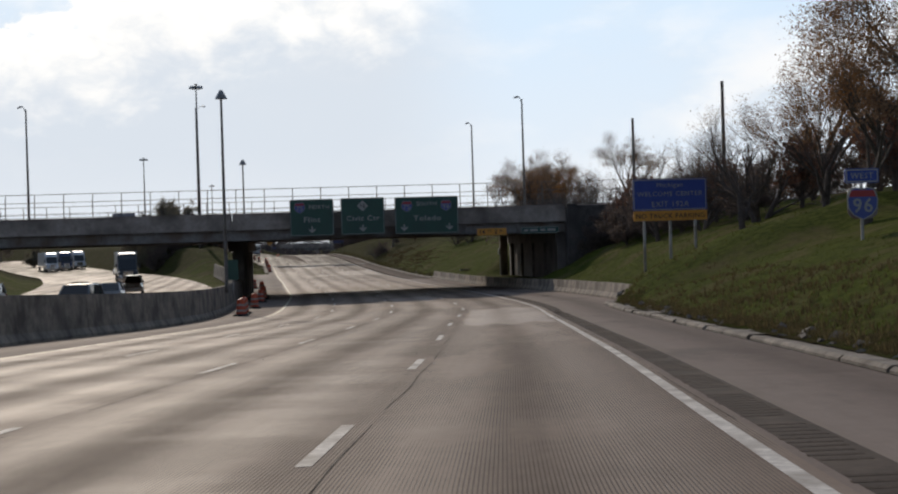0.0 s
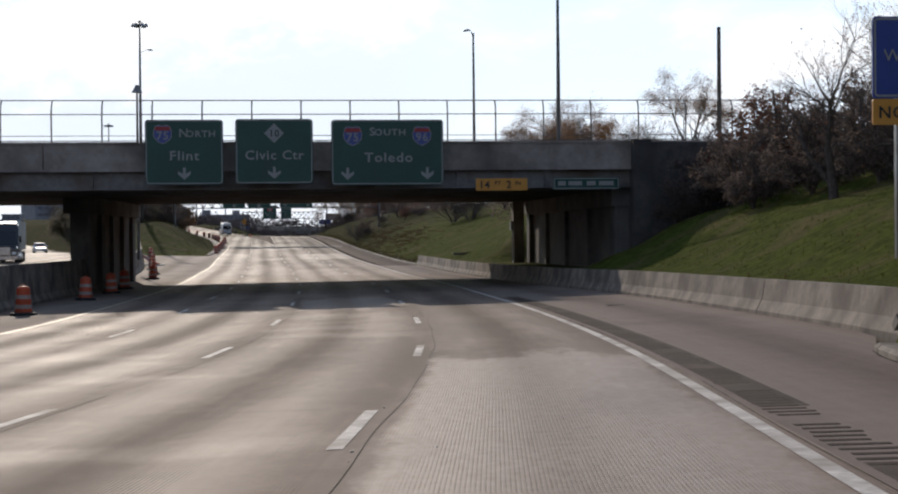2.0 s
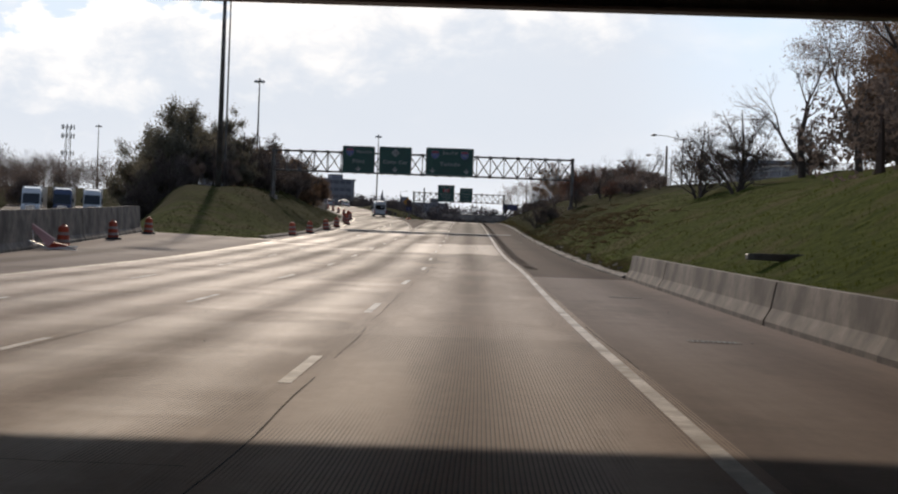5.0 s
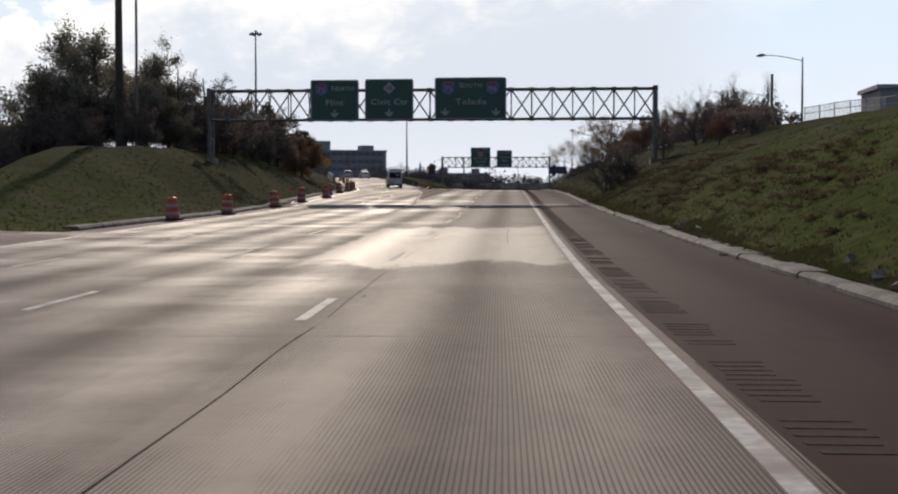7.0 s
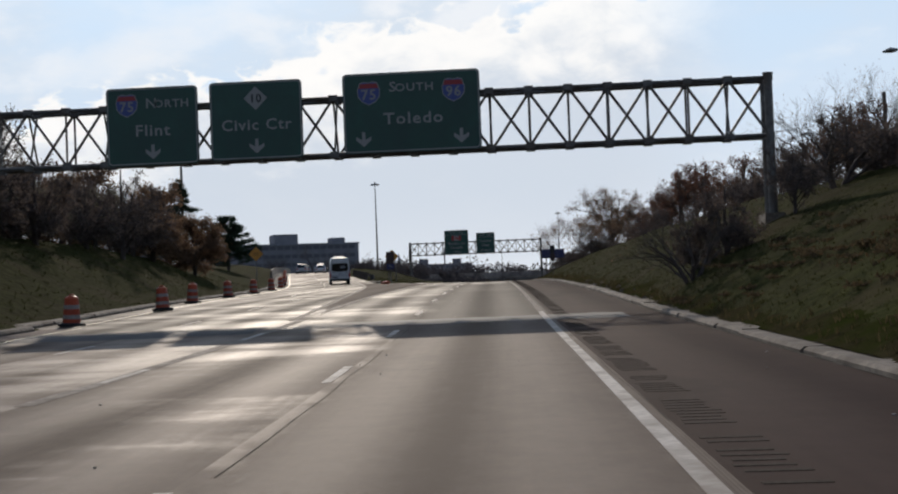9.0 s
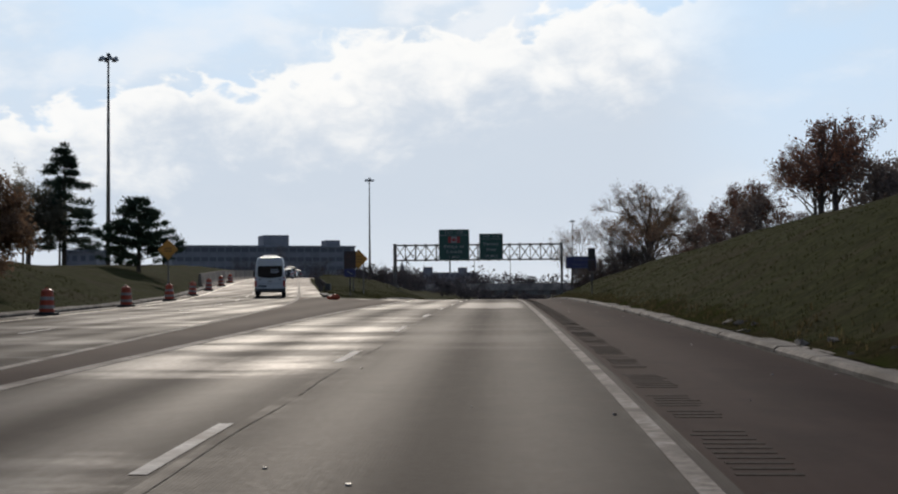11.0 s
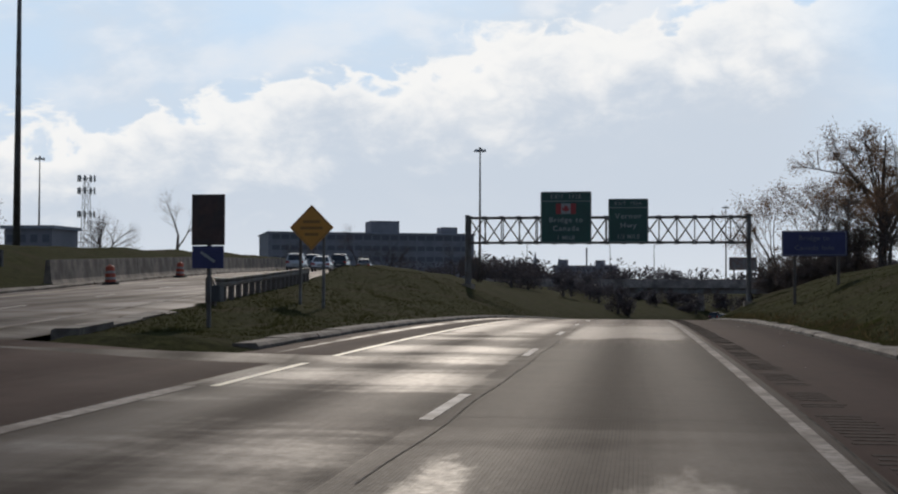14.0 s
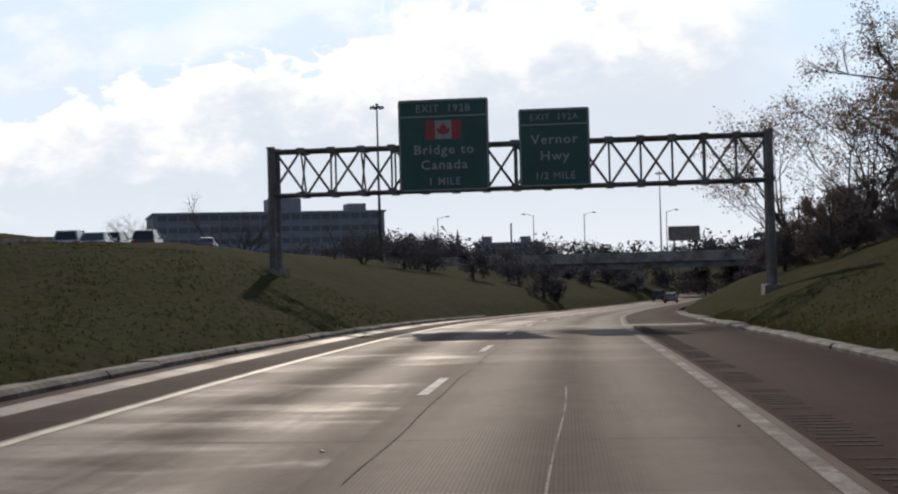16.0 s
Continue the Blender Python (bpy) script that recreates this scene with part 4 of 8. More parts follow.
def overpass():
    b = thing("road_bridge", (9, 127, -2.3), "dark weathered concrete and steel bridge over the motorway", "bridge")
    inv = Vector((-9, -127, 2.3))

    def add(name, boxes, mat, label=""):
        bm = bmesh.new()
        for q in boxes:
            bm_box(bm, *q)
        bmesh.ops.translate(bm, verts=bm.verts, vec=inv)
        return part(name, bm, mat, b, label)

    x0, x1 = -75.0, 62.0
    add("deck", [(x0, x1, BY0 + 0.25, BY1 - 0.25, 3.25, 3.5)], M["bridge"], "concrete bridge deck")
    for y in (BY0, BY1 - 0.32):
        # parapet and coping come in two lengths, with an open joint over the pier
        for xa, xb in ((x0, -6.11), (-6.05, x1)):
            add("parapet", [(xa, xb, y, y + 0.32, 3.05, BTOP)], M["bridge"], "stained concrete parapet")
            add("coping", [(xa, xb, y - 0.06, y + 0.38, BTOP + 0.002, BTOP + 0.1)], M["bridge"], "concrete coping")
        add("ledge", [(x0, x1, y - 0.05, y - 0.003, 3.0, 3.12)], M["bridge"], "concrete ledge")
    n = 15
    for k in range(n):
        y = BY0 + 0.35 + (BY1 - BY0 - 1.0) * k / (n - 1)
        add("girder", [(x0, x1, y, y + 0.04, BZ + 0.04, 3.25), (x0, x1, y - 0.16, y + 0.2, BZ, BZ + 0.045)] + [(x, x + 0.02, y - 0.14, y + 0.18, BZ + 0.05, 3.2) for x in range(-60, 50, 4)], M["girder"], "dark painted steel girder")
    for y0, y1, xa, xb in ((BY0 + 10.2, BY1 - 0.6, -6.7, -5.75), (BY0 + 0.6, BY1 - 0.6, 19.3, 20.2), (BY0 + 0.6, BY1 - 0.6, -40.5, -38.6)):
        dark = M["dark_concrete"]
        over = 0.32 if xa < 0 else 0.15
        add("pier_cap", [(xa - over, xb + over, y0, y1, 1.35, BZ - 0.02)], dark, "dark concrete pier cap")
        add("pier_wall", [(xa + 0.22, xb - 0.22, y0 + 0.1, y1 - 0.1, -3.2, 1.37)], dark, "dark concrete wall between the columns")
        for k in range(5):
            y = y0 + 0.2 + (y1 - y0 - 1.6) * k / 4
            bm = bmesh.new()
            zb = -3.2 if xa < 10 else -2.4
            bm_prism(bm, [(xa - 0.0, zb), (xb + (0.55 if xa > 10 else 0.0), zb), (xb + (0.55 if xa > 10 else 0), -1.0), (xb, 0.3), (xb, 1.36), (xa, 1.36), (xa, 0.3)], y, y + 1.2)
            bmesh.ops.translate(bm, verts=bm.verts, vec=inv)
            part("column", bm, dark, b, "dark concrete column")
    add("end_column", [(18.25, 18.95, BY1 - 2.2, BY1 - 1.4, -2.6, BZ - 0.02)], M["bridge"], "pale square concrete column")
    add("junction_box", [(18.1, 18.245, BY1 - 2.05, BY1 - 1.55, 0.35, 0.95), (18.2, 18.246, BY1 - 1.82, BY1 - 1.78, -1.6, 0.35)], M["steel"], "grey junction box with a conduit")
    add("abutment", [(22.6, 26.0, BY0 + 0.3, BY1 - 0.3, -3.5, BZ - 0.02)], M["bridge"], "dark concrete abutment")
    add("abutment_pillar", [(19.9, 20.7, BY0 - 0.55, BY0 + 0.3, -3.5, BTOP + 0.1)], M["wing"], "dark concrete pillar at the bridge end")
    add("abutment", [(-62.0, -58.0, BY0 + 0.3, BY1 - 0.3, -3.5, BZ - 0.02)], M["bridge"], "dark concrete abutment")
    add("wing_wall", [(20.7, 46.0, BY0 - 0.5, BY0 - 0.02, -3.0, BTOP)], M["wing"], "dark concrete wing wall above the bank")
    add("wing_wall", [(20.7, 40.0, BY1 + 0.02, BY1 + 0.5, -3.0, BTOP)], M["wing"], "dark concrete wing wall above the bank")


overpass()


def bridge_fence(y, lean, label):
    """Posts that curve inwards at the top, three rails, and the thin wire between."""
    f = thing("bridge_fence", (9, y, BTOP + 0.1), label, "fence", group="bridge fences")
    k = 0
    x = 0.77 - 34 * 2.17
    while x < 44:
        bm = bmesh.new()
        bm_tube(bm, [(x - 9, 0, 0), (x - 9, 0, 1.25), (x - 9, lean * 0.08, 1.6), (x - 9, lean * 0.3, 1.86)], [0.035] * 4, 6)
        part("post", bm, M["darksteel"], f)
        x += 2.17
        k += 1
    for dz, dy, r in ((0.06, 0, 0.02), (0.28, 0, 0.016), (1.22, 0, 0.022), (1.86, 0.3, 0.025)):
        bm = bmesh.new()
        bm_tube(bm, [(-83, lean * dy, dz), (35, lean * dy, dz)], [r] * 2, 6)
        part("rail", bm, M["darksteel"], f)
    return f


bridge_fence(BY0 + 0.16, 1.0, "tall galvanised fence with curved posts on the bridge parapet")
bridge_fence(BY1 - 0.16, -1.0, "tall galvanised fence with curved posts on the far parapet")


# ---- signs ----
def letters(text, size, material, parent, at, name="lettering", align="CENTER", wide=1.0, bold=0.0):
    c = bpy.data.curves.new("text", "FONT")
    c.body, c.size, c.align_x, c.extrude, c.offset = text, size, align, 0.006, bold
    c.resolution_u, c.space_character = 2, 1.12
    o = bpy.data.objects.new("text", c)
    scene.collection.objects.link(o)
    bpy.context.view_layer.update()
    me = bpy.data.meshes.new_from_object(o.evaluated_get(bpy.context.evaluated_depsgraph_get()))
    bpy.data.objects.remove(o)
    me.transform(Matrix.Diagonal((wide, 1, 1, 1)))
    me.transform(pose(0, 0, 0, 90, 0, 0))
    me.transform(Matrix.Translation(at))
    me.materials.clear()
    me.materials.append(material)
    ob = new(name, me)
    ob.parent = parent
    return ob


def rounded(w, h, r, n=5):
    out = []
    for cx, cz, a in ((w / 2 - r, h / 2 - r, 0), (-w / 2 + r, h / 2 - r, 90), (-w / 2 + r, -h / 2 + r, 180), (w / 2 - r, -h / 2 + r, 270)):
        for k in range(n + 1):
            t = radians(a + 90 * k / n)
            out.append((cx + r * math.cos(t), cz + r * math.sin(t)))
    return out


def panel(parent, w, h, material, border=None, r=0.15, depth=0.06, cz=0.0, name="panel", label=""):
    bm = bmesh.new()
    bm_prism(bm, [(x, z + cz) for x, z in rounded(w, h, r)], 0, depth)
    p = part(name, bm, material, parent, label)
    if border:
        bm = bmesh.new()
        a, b = rounded(w - 0.06, h - 0.06, r), rounded(w - 0.15, h - 0.15, max(r - 0.045, 0.02))
        va = [bm.verts.new((x, -0.006, z + cz)) for x, z in a]
        vb = [bm.verts.new((x, -0.006, z + cz)) for x, z in b]
        for i in range(len(a)):
            j = (i + 1) % len(a)
            bm.faces.new((va[i], va[j], vb[j], vb[i]))
        part("border", bm, border, parent)
    return p


def arrow_down(parent, x, z, s=1.0):
    bm = bmesh.new()
    o = [(-0.06, 0.26), (0.06, 0.26), (0.06, -0.02), (0.27, 0.10), (0.27, -0.03), (0.0, -0.27), (-0.27, -0.03), (-0.27, 0.10), (-0.06, -0.02)]
    bm_prism(bm, [(x + a * s, z + b * s) for a, b in o], -0.012, -0.002)
    part("arrow", bm, M["white"], parent)


def shield(parent, x, z, s, number):
    def outline(k):
        pts = [(-0.36, 0.42), (-0.18, 0.47), (0, 0.42), (0.18, 0.47), (0.36, 0.42), (0.47, 0.12), (0.44, -0.16), (0.28, -0.36), (0, -0.5), (-0.28, -0.36), (-0.44, -0.16), (-0.47, 0.12)]
        return [(x + a * s * k, z + b * s * k) for a, b in pts]

    bm = bmesh.new()
    bm_prism(bm, outline(1.06), -0.010, -0.001)
    sh = part("route_shield", bm, M["white"], parent, "interstate route shield")
    bm = bmesh.new()
    bm_prism(bm, outline(0.98), -0.016, -0.010)
    part("shield_field", bm, M["shieldblue"], sh)
    bm = bmesh.new()
    bm_prism(bm, [(a, b) for a, b in ((x - 0.36 * s, z + 0.4 * s), (x, z + 0.4 * s), (x + 0.36 * s, z + 0.4 * s), (x + 0.43 * s, z + 0.2 * s), (x - 0.43 * s, z + 0.2 * s))], -0.02, -0.016)
    part("shield_crown", bm, M["red"], sh)
    letters(number, s * 0.62, M["white"], sh, (x, -0.024, z - 0.28 * s), bold=0.008)


def sign_flint(at, turn=0.0, hangers=0.0):
    s = thing("overhead_sign", at, "green overhead direction sign for Flint with one lane arrow", "road sign", "overhead signs", turn=turn)
    panel(s, 3.36, 2.82, M["green"], M["white"])
    shield(s, -0.92, 0.78, 0.82, "75")
    letters("N", 0.5, M["white"], s, (-0.02, -0.012, 0.66), wide=1.1, bold=0.006)
    letters("ORTH", 0.4, M["white"], s, (0.72, -0.012, 0.66), wide=1.1, bold=0.006)
    letters("Flint", 0.58, M["white"], s, (0.0, -0.012, -0.35), wide=1.12, bold=0.008)
    arrow_down(s, 0.0, -0.93, 1.0)
    return s


def sign_civic(at, turn=0.0):
    s = thing("overhead_sign", at, "green overhead direction sign for Civic Ctr with one lane arrow", "road sign", "overhead signs", turn=turn)
    panel(s, 3.36, 2.82, M["green"], M["white"])
    bm = bmesh.new()
    bm_prism(bm, [(0, 1.22), (0.43, 0.79), (0, 0.36), (-0.43, 0.79)], -0.010, -0.001)
    d = part("route_diamond", bm, M["white"], s, "white diamond route marker")
    letters("10", 0.42, M["ink"], d, (0, -0.016, 0.64), bold=0.008)
    letters("Civic Ctr", 0.56, M["white"], s, (0.0, -0.012, -0.35), wide=1.08, bold=0.008)
    arrow_down(s, 0.0, -0.93, 1.0)
    return s


def sign_toledo(at, turn=0.0):
    s = thing("overhead_sign", at, "wide green overhead direction sign for Toledo with two lane arrows", "road sign", "overhead signs", turn=turn)
    panel(s, 4.92, 2.86, M["green"], M["white"])
    shield(s, -1.52, 0.72, 0.84, "75")
    shield(s, 1.52, 0.72, 0.84, "96")
    letters("S", 0.5, M["white"], s, (-0.66, -0.012, 0.74), wide=1.15, bold=0.006)
    letters("OUTH", 0.4, M["white"], s, (0.12, -0.012, 0.74), wide=1.15, bold=0.006)
    letters("Toledo", 0.58, M["white"], s, (0.05, -0.012, -0.42), wide=1.15, bold=0.008)
    arrow_down(s, -1.75, -0.93, 1.0)
    arrow_down(s, 1.75, -0.93, 1.0)
    return s


def brackets(s, xs, z0, z1, back):
    for x in xs:
        bm = bmesh.new()
        bm_box(bm, x - 0.05, x + 0.05, 0.06, 0.14, z0, z1)
        for z in (z0 + 0.3, z1 - 0.3):
            bm_box(bm, x - 0.04, x + 0.04, 0.1, back, z - 0.04, z + 0.04)
        part("bracket", bm, M["steel"], s)


SY = 111.55
for s, w in ((sign_flint((0.04, SY + 0.2, 3.82)), 1.1), (sign_civic((3.94, SY, 3.83)), 1.1), (sign_toledo((8.88, SY, 3.77)), 1.8)):
    brackets(s, (-w, w), -1.35, 1.35, 0.8)

s = thing("clearance_sign", (13.95, SY + 0.2, 2.33), "amber clearance sign lettered 14 ft 2 in on the bridge", "road sign")
panel(s, 2.3, 0.54, M["amber"], None, 0.03)
letters("14", 0.46, M["ink"], s, (-0.78, -0.012, -0.16), bold=0.01)
letters("FT", 0.24, M["ink"], s, (-0.18, -0.012, -0.02), bold=0.004)
letters("2", 0.46, M["ink"], s, (0.32, -0.012, -0.16), bold=0.01)
letters("IN", 0.24, M["ink"], s, (0.72, -0.012, -0.02), bold=0.004)
brackets(s, (-0.8, 0.8), -0.2, 0.2, 0.7)

s = thing("street_name_sign", (17.75, SY + 0.2, 2.36), "small green name sign with pale border on the bridge", "road sign")
panel(s, 3.0, 0.54, M["green"], M["white"], 0.06)
for x, w in ((-1.1, 0.34), (-0.5, 0.62), (0.22, 0.4), (0.9, 0.66)):
    bm = bmesh.new()
    bm_box(bm, x - w / 2, x + w / 2, -0.012, -0.002, -0.09, 0.10)
    part("word_bar", bm, M["white"], s)
brackets(s, (-1.1, 1.1), -0.2, 0.2, 0.7)


# ---- sign gantries ----
def gantry(x0, x1, y, z0, z1, foot0, foot1, bays, label):
    g = thing("sign_gantry", (x0, y, 0), label, "gantry", "sign gantries")
    L, d = x1 - x0, 0.95
    for fz, x in ((foot0, 0.0), (foot1, L)):
        for yy in (0.0, d):
            bm = bmesh.new()
            bm_tube(bm, [(x, yy, fz - 0.4), (x, yy, z1 + 0.12)], [0.16, 0.15], 12)
            bm_tube(bm, [(x, yy, z1 + 0.12), (x, yy, z1 + 0.18)], [0.19, 0.19], 12)
            part("post", bm, M["darksteel"], g, "round steel post", smooth=False)
        bm = bmesh.new()
        bm_box(bm, x - 0.35, x + 0.35, -0.4, d + 0.4, fz - 0.9, fz + 0.22)
        part("footing", bm, M["kerb"], g, "concrete footing")
        for z in (z0, z1, fz + 1.6):
            bm = bmesh.new()
            bm_bar(bm, (x, 0, z), (x, d, z), 0.12, 0.12)
            part("cross_tie", bm, M["darksteel"], g)
    for yy in (0.0, d):
        for z in (z0, z1):
            bm = bmesh.new()
            bm_tube(bm, [(0, yy, z), (L, yy, z)], [0.075, 0.075], 8)
            part("chord", bm, M["darksteel"], g, "tubular truss chord")
    for k in range(bays):
        a, b = L * k / bays, L * (k + 1) / bays
        for yy in (0.0, d):
            bm = bmesh.new()
            lo, hi = (z0, z1) if (k + (yy > 0)) % 2 == 0 else (z1, z0)
            bm_tube(bm, [(a, yy, lo), (b, yy, hi)], [0.055] * 2, 6)
            part("brace", bm, M["darksteel"], g)
            bm = bmesh.new()
            bm_tube(bm, [(b, yy, z0), (b, yy if k % 2 else d - yy, z1)], [0.042] * 2, 6)
            part("brace", bm, M["darksteel"], g)
            for z in (z0, z1):
                bm = bmesh.new()
                bm_box(bm, b - 0.16, b + 0.16, yy - 0.09, yy + 0.09, z - 0.11, z + 0.11)
                part("gusset", bm, M["darksteel"], g)
        for z in (z0, z1):
            bm = bmesh.new()
            p, q = ((a, 0, z), (b, d, z)) if k % 2 == 0 else ((a, d, z), (b, 0, z))
            bm_tube(bm, [p, q], [0.035] * 2, 6)
            part("brace", bm, M["darksteel"], g)
    return g


G1 = 270.0
gantry(-15.9, 15.1, G1, 4.38, 6.42, float(land(-15.9 - XE(G1), G1)), float(land(15.1 - XE(G1), G1)), 22, "steel truss sign gantry spanning the motorway")
for s in (sign_flint((-6.95, G1 - 0.4, 5.68)), sign_civic((-3.15, G1 - 0.4, 5.72)), sign_toledo((2.47, G1 - 0.4, 5.77))):
    brackets(s, (-1.2, 1.2), -1.35, 1.35, 0.4)

G2 = 436.4
gantry(-14.25, 5.55, G2, 4.62, 6.4, float(land(-14.25 - XE(G2), G2)), float(land(5.55 - XE(G2), G2)), 16, "steel truss sign gantry beyond the crest")
s = thing("overhead_sign", (-7.13, G2 - 0.4, 6.38), "green overhead exit sign with a red and white flag", "road sign", "overhead signs")
panel(s, 3.6, 3.65, M["green"], M["white"], 0.1)
letters("EXIT  192B", 0.42, M["white"], s, (0, -0.012, 1.32))
bm = bmesh.new()
bm_box(bm, -1.74, 1.74, -0.012, -0.002, 1.12, 1.17)
part("divider", bm, M["white"], s)
for x0, x1, m in ((-0.7, -0.33, "red"), (-0.33, 0.33, "white"), (0.33, 0.7, "red")):
    bm = bmesh.new()
    bm_box(bm, x0, x1, -0.014, -0.002, 0.24, 0.98)
    part("flag_field", bm, M[m], s)
bm = bmesh.new()
leaf = [(0, 0.9), (0.07, 0.76), (0.14, 0.8), (0.12, 0.62), (0.25, 0.7), (0.28, 0.62), (0.22, 0.5), (0.1, 0.42), (0.02, 0.44), (0.02, 0.3)]
bm_prism(bm, leaf + [(-x, z) for x, z in leaf[:0:-1]], -0.02, -0.014)
part("flag_leaf", bm, M["red"], s)
letters("Bridge to", 0.52, M["white"], s, (0, -0.012, -0.35), wide=1.1, bold=0.006)
letters("Canada", 0.52, M["white"], s, (0, -0.012, -0.95), wide=1.1, bold=0.006)
letters("1 MILE", 0.42, M["white"], s, (0, -0.012, -1.58), bold=0.004)
brackets(s, (-1.2, 1.2), -1.7, 1.7, 0.4)
s = thing("overhead_sign", (-2.75, G2 - 0.4, 6.13), "green overhead exit sign for Vernor Hwy", "road sign", "overhead signs")
panel(s, 2.78, 3.08, M["green"], M["white"], 0.1)
letters("EXIT  192A", 0.36, M["white"], s, (0, -0.012, 1.08))
bm = bmesh.new()
bm_box(bm, -1.32, 1.32, -0.012, -0.002, 0.88, 0.93)
part("divider", bm, M["white"], s)
letters("Vernor", 0.52, M["white"], s, (0, -0.012, 0.15), wide=1.1, bold=0.006)
letters("Hwy", 0.52, M["white"], s, (0, -0.012, -0.5), wide=1.1, bold=0.006)
letters("1/2 MILE", 0.40, M["white"], s, (0, -0.012, -1.25), bold=0.004)
brackets(s, (-0.9, 0.9), -1.4, 1.4, 0.4)


# ---- signs at the roadside ----
def sign_posts(s, feet, z_top, w=0.13, material="steel"):
    ox, oy, oz = s.matrix_world.translation
    for x, y in feet:
        zb = float(land(ox + x - XE(oy + y), oy + y)) - oz - 0.3
        bm = bmesh.new()
        bm_box(bm, x - w / 2, x + w / 2, y + 0.07, y + 0.07 + w, zb, z_top)
        part("post", bm, M[material], s)


s = thing("welcome_sign", (19.55, 77.6, 3.8), "blue welcome centre sign above an amber plate on three posts", "road sign")
panel(s, 4.1, 1.72, M["blue"], M["white"], 0.08)
letters("Michigan", 0.38, M["white"], s, (0, -0.012, 0.40))
letters("WELCOME CENTER", 0.36, M["white"], s, (0, -0.012, -0.08), wide=1.05)
letters("EXIT 192A", 0.42, M["white"], s, (0, -0.012, -0.66))
panel(s, 4.1, 0.54, M["amber"], None, 0.04, cz=-1.15, name="lower_panel", label="amber plate with black lettering")
letters("NO TRUCK PARKING", 0.36, M["ink"], s, (0, -0.012, -1.28), wide=1.02, bold=0.004)
sign_posts(s, ((-1.45, 0), (0, 0), (1.4, 0)), 0.8)

s = thing("blue_sign", (7.3, 400.6, 3.34), "dull blue information sign on two posts at the grass bank", "road sign")
panel(s, 2.85, 1.14, M["dimblue"], M["dimletter"], 0.08)
letters("Bridge to", 0.32, M["dimletter"], s, (0, -0.012, 0.14))
letters("Canada Info", 0.32, M["dimletter"], s, (0, -0.012, -0.3))
sign_posts(s, ((-0.85, 0), (1.05, 0)), 0.5, material="timber")

Y96 = 50.0
s = thing("route_sign", (19.6, Y96, 2.45), "interstate 96 shield below a small blue plate on one post", "road sign")
shield(s, 0, 0, 1.15, "96")
panel(s, 1.25, 0.52, M["blue"], M["white"], 0.05, cz=0.98, name="plate")
letters("WEST", 0.3, M["white"], s, (0, -0.012, 0.88))
bm = bmesh.new()
bm_prism(bm, rounded(1.1, 1.1, 0.3), 0.0, 0.04)
part("backing", bm, M["alum"], s)
sign_posts(s, ((0, 0),), 1.1, 0.09)

# warning diamonds
def diamond(at, turn, side, feet, words, label):
    s = thing("warning_sign", at, label, "road sign", "diamond signs", turn=turn)
    h = side / math.sqrt(2)
    bm = bmesh.new()
    bm_prism(bm, [(0, h), (h, 0), (0, -h), (-h, 0)], 0, 0.03)
    part("panel", bm, M["yellow"], s)
    bm = bmesh.new()
    k = h - 0.05
    a = [bm.verts.new((x, -0.005, z)) for x, z in ((0, k), (k, 0), (0, -k), (-k, 0))]
    k = h - 0.085
    b = [bm.verts.new((x, -0.005, z)) for x, z in ((0, k), (k, 0), (0, -k), (-k, 0))]
    for i in range(4):
        bm.faces.new((a[i], a[(i + 1) % 4], b[(i + 1) % 4], b[i]))
    part("border", bm, M["ochre"], s)
    for z, w in words:
        bm = bmesh.new()
        bm_box(bm, -w / 2, w / 2, -0.008, -0.002, z - 0.05, z + 0.05)
        part("word_bar", bm, M["ochre"], s)
    sign_posts(s, feet, 0.2, 0.09, "darksteel")
    return s


diamond((-11.1, 383.0, 3.35), 0, 1.12, ((-0.42, 0), (0.42, 0)), ((0.2, 0.6), (-0.02, 0.8), (-0.24, 0.5)), "yellow diamond warning sign on two posts in the grass wedge")
diamond((-26.4, 381.0, 4.2), 0, 1.2, ((0, 0),), ((0.1, 0.6), (-0.12, 0.6)), "yellow diamond warning sign beside the ramp")

s = thing("temporary_sign", (-9.6, 368.0, 2.4), "dark weathered sign panel above a blue plate on one post", "road sign")
bm = bmesh.new()
bm_box(bm, -0.42, 0.42, 0, 0.04, -0.15, 1.1)
part("panel", bm, M["maroon"], s, "dull dark reddish-brown panel")
bm = bmesh.new()
bm_box(bm, -0.40, 0.40, -0.004, 0.036, -0.72, -0.17)
part("plate", bm, M["dimblue"], s, "dark blue plate")
bm = bmesh.new()
bm_bar(bm, (-0.18, -0.01, -0.32), (0.18, -0.01, -0.56), 0.01, 0.07)
part("arrow_mark", bm, M["white"], s)
sign_posts(s, ((0, 0),), 0.9, 0.09, "darksteel")

s = thing("post_sign", (7.25, 352.6, 2.35), "two dark narrow plates on one post on the bank", "road sign")
for z, w in ((0.35, 0.44), (-0.36, 0.46)):
    bm = bmesh.new()
    bm_prism(bm, [(a, b + z) for a, b in rounded(w, 0.68, 0.05, 3)], 0, 0.03)
    part("plate", bm, M["ink"] if z > 0 else M["maroon"], s)
sign_posts(s, ((0, 0),), 0.6, 0.07, "darksteel")

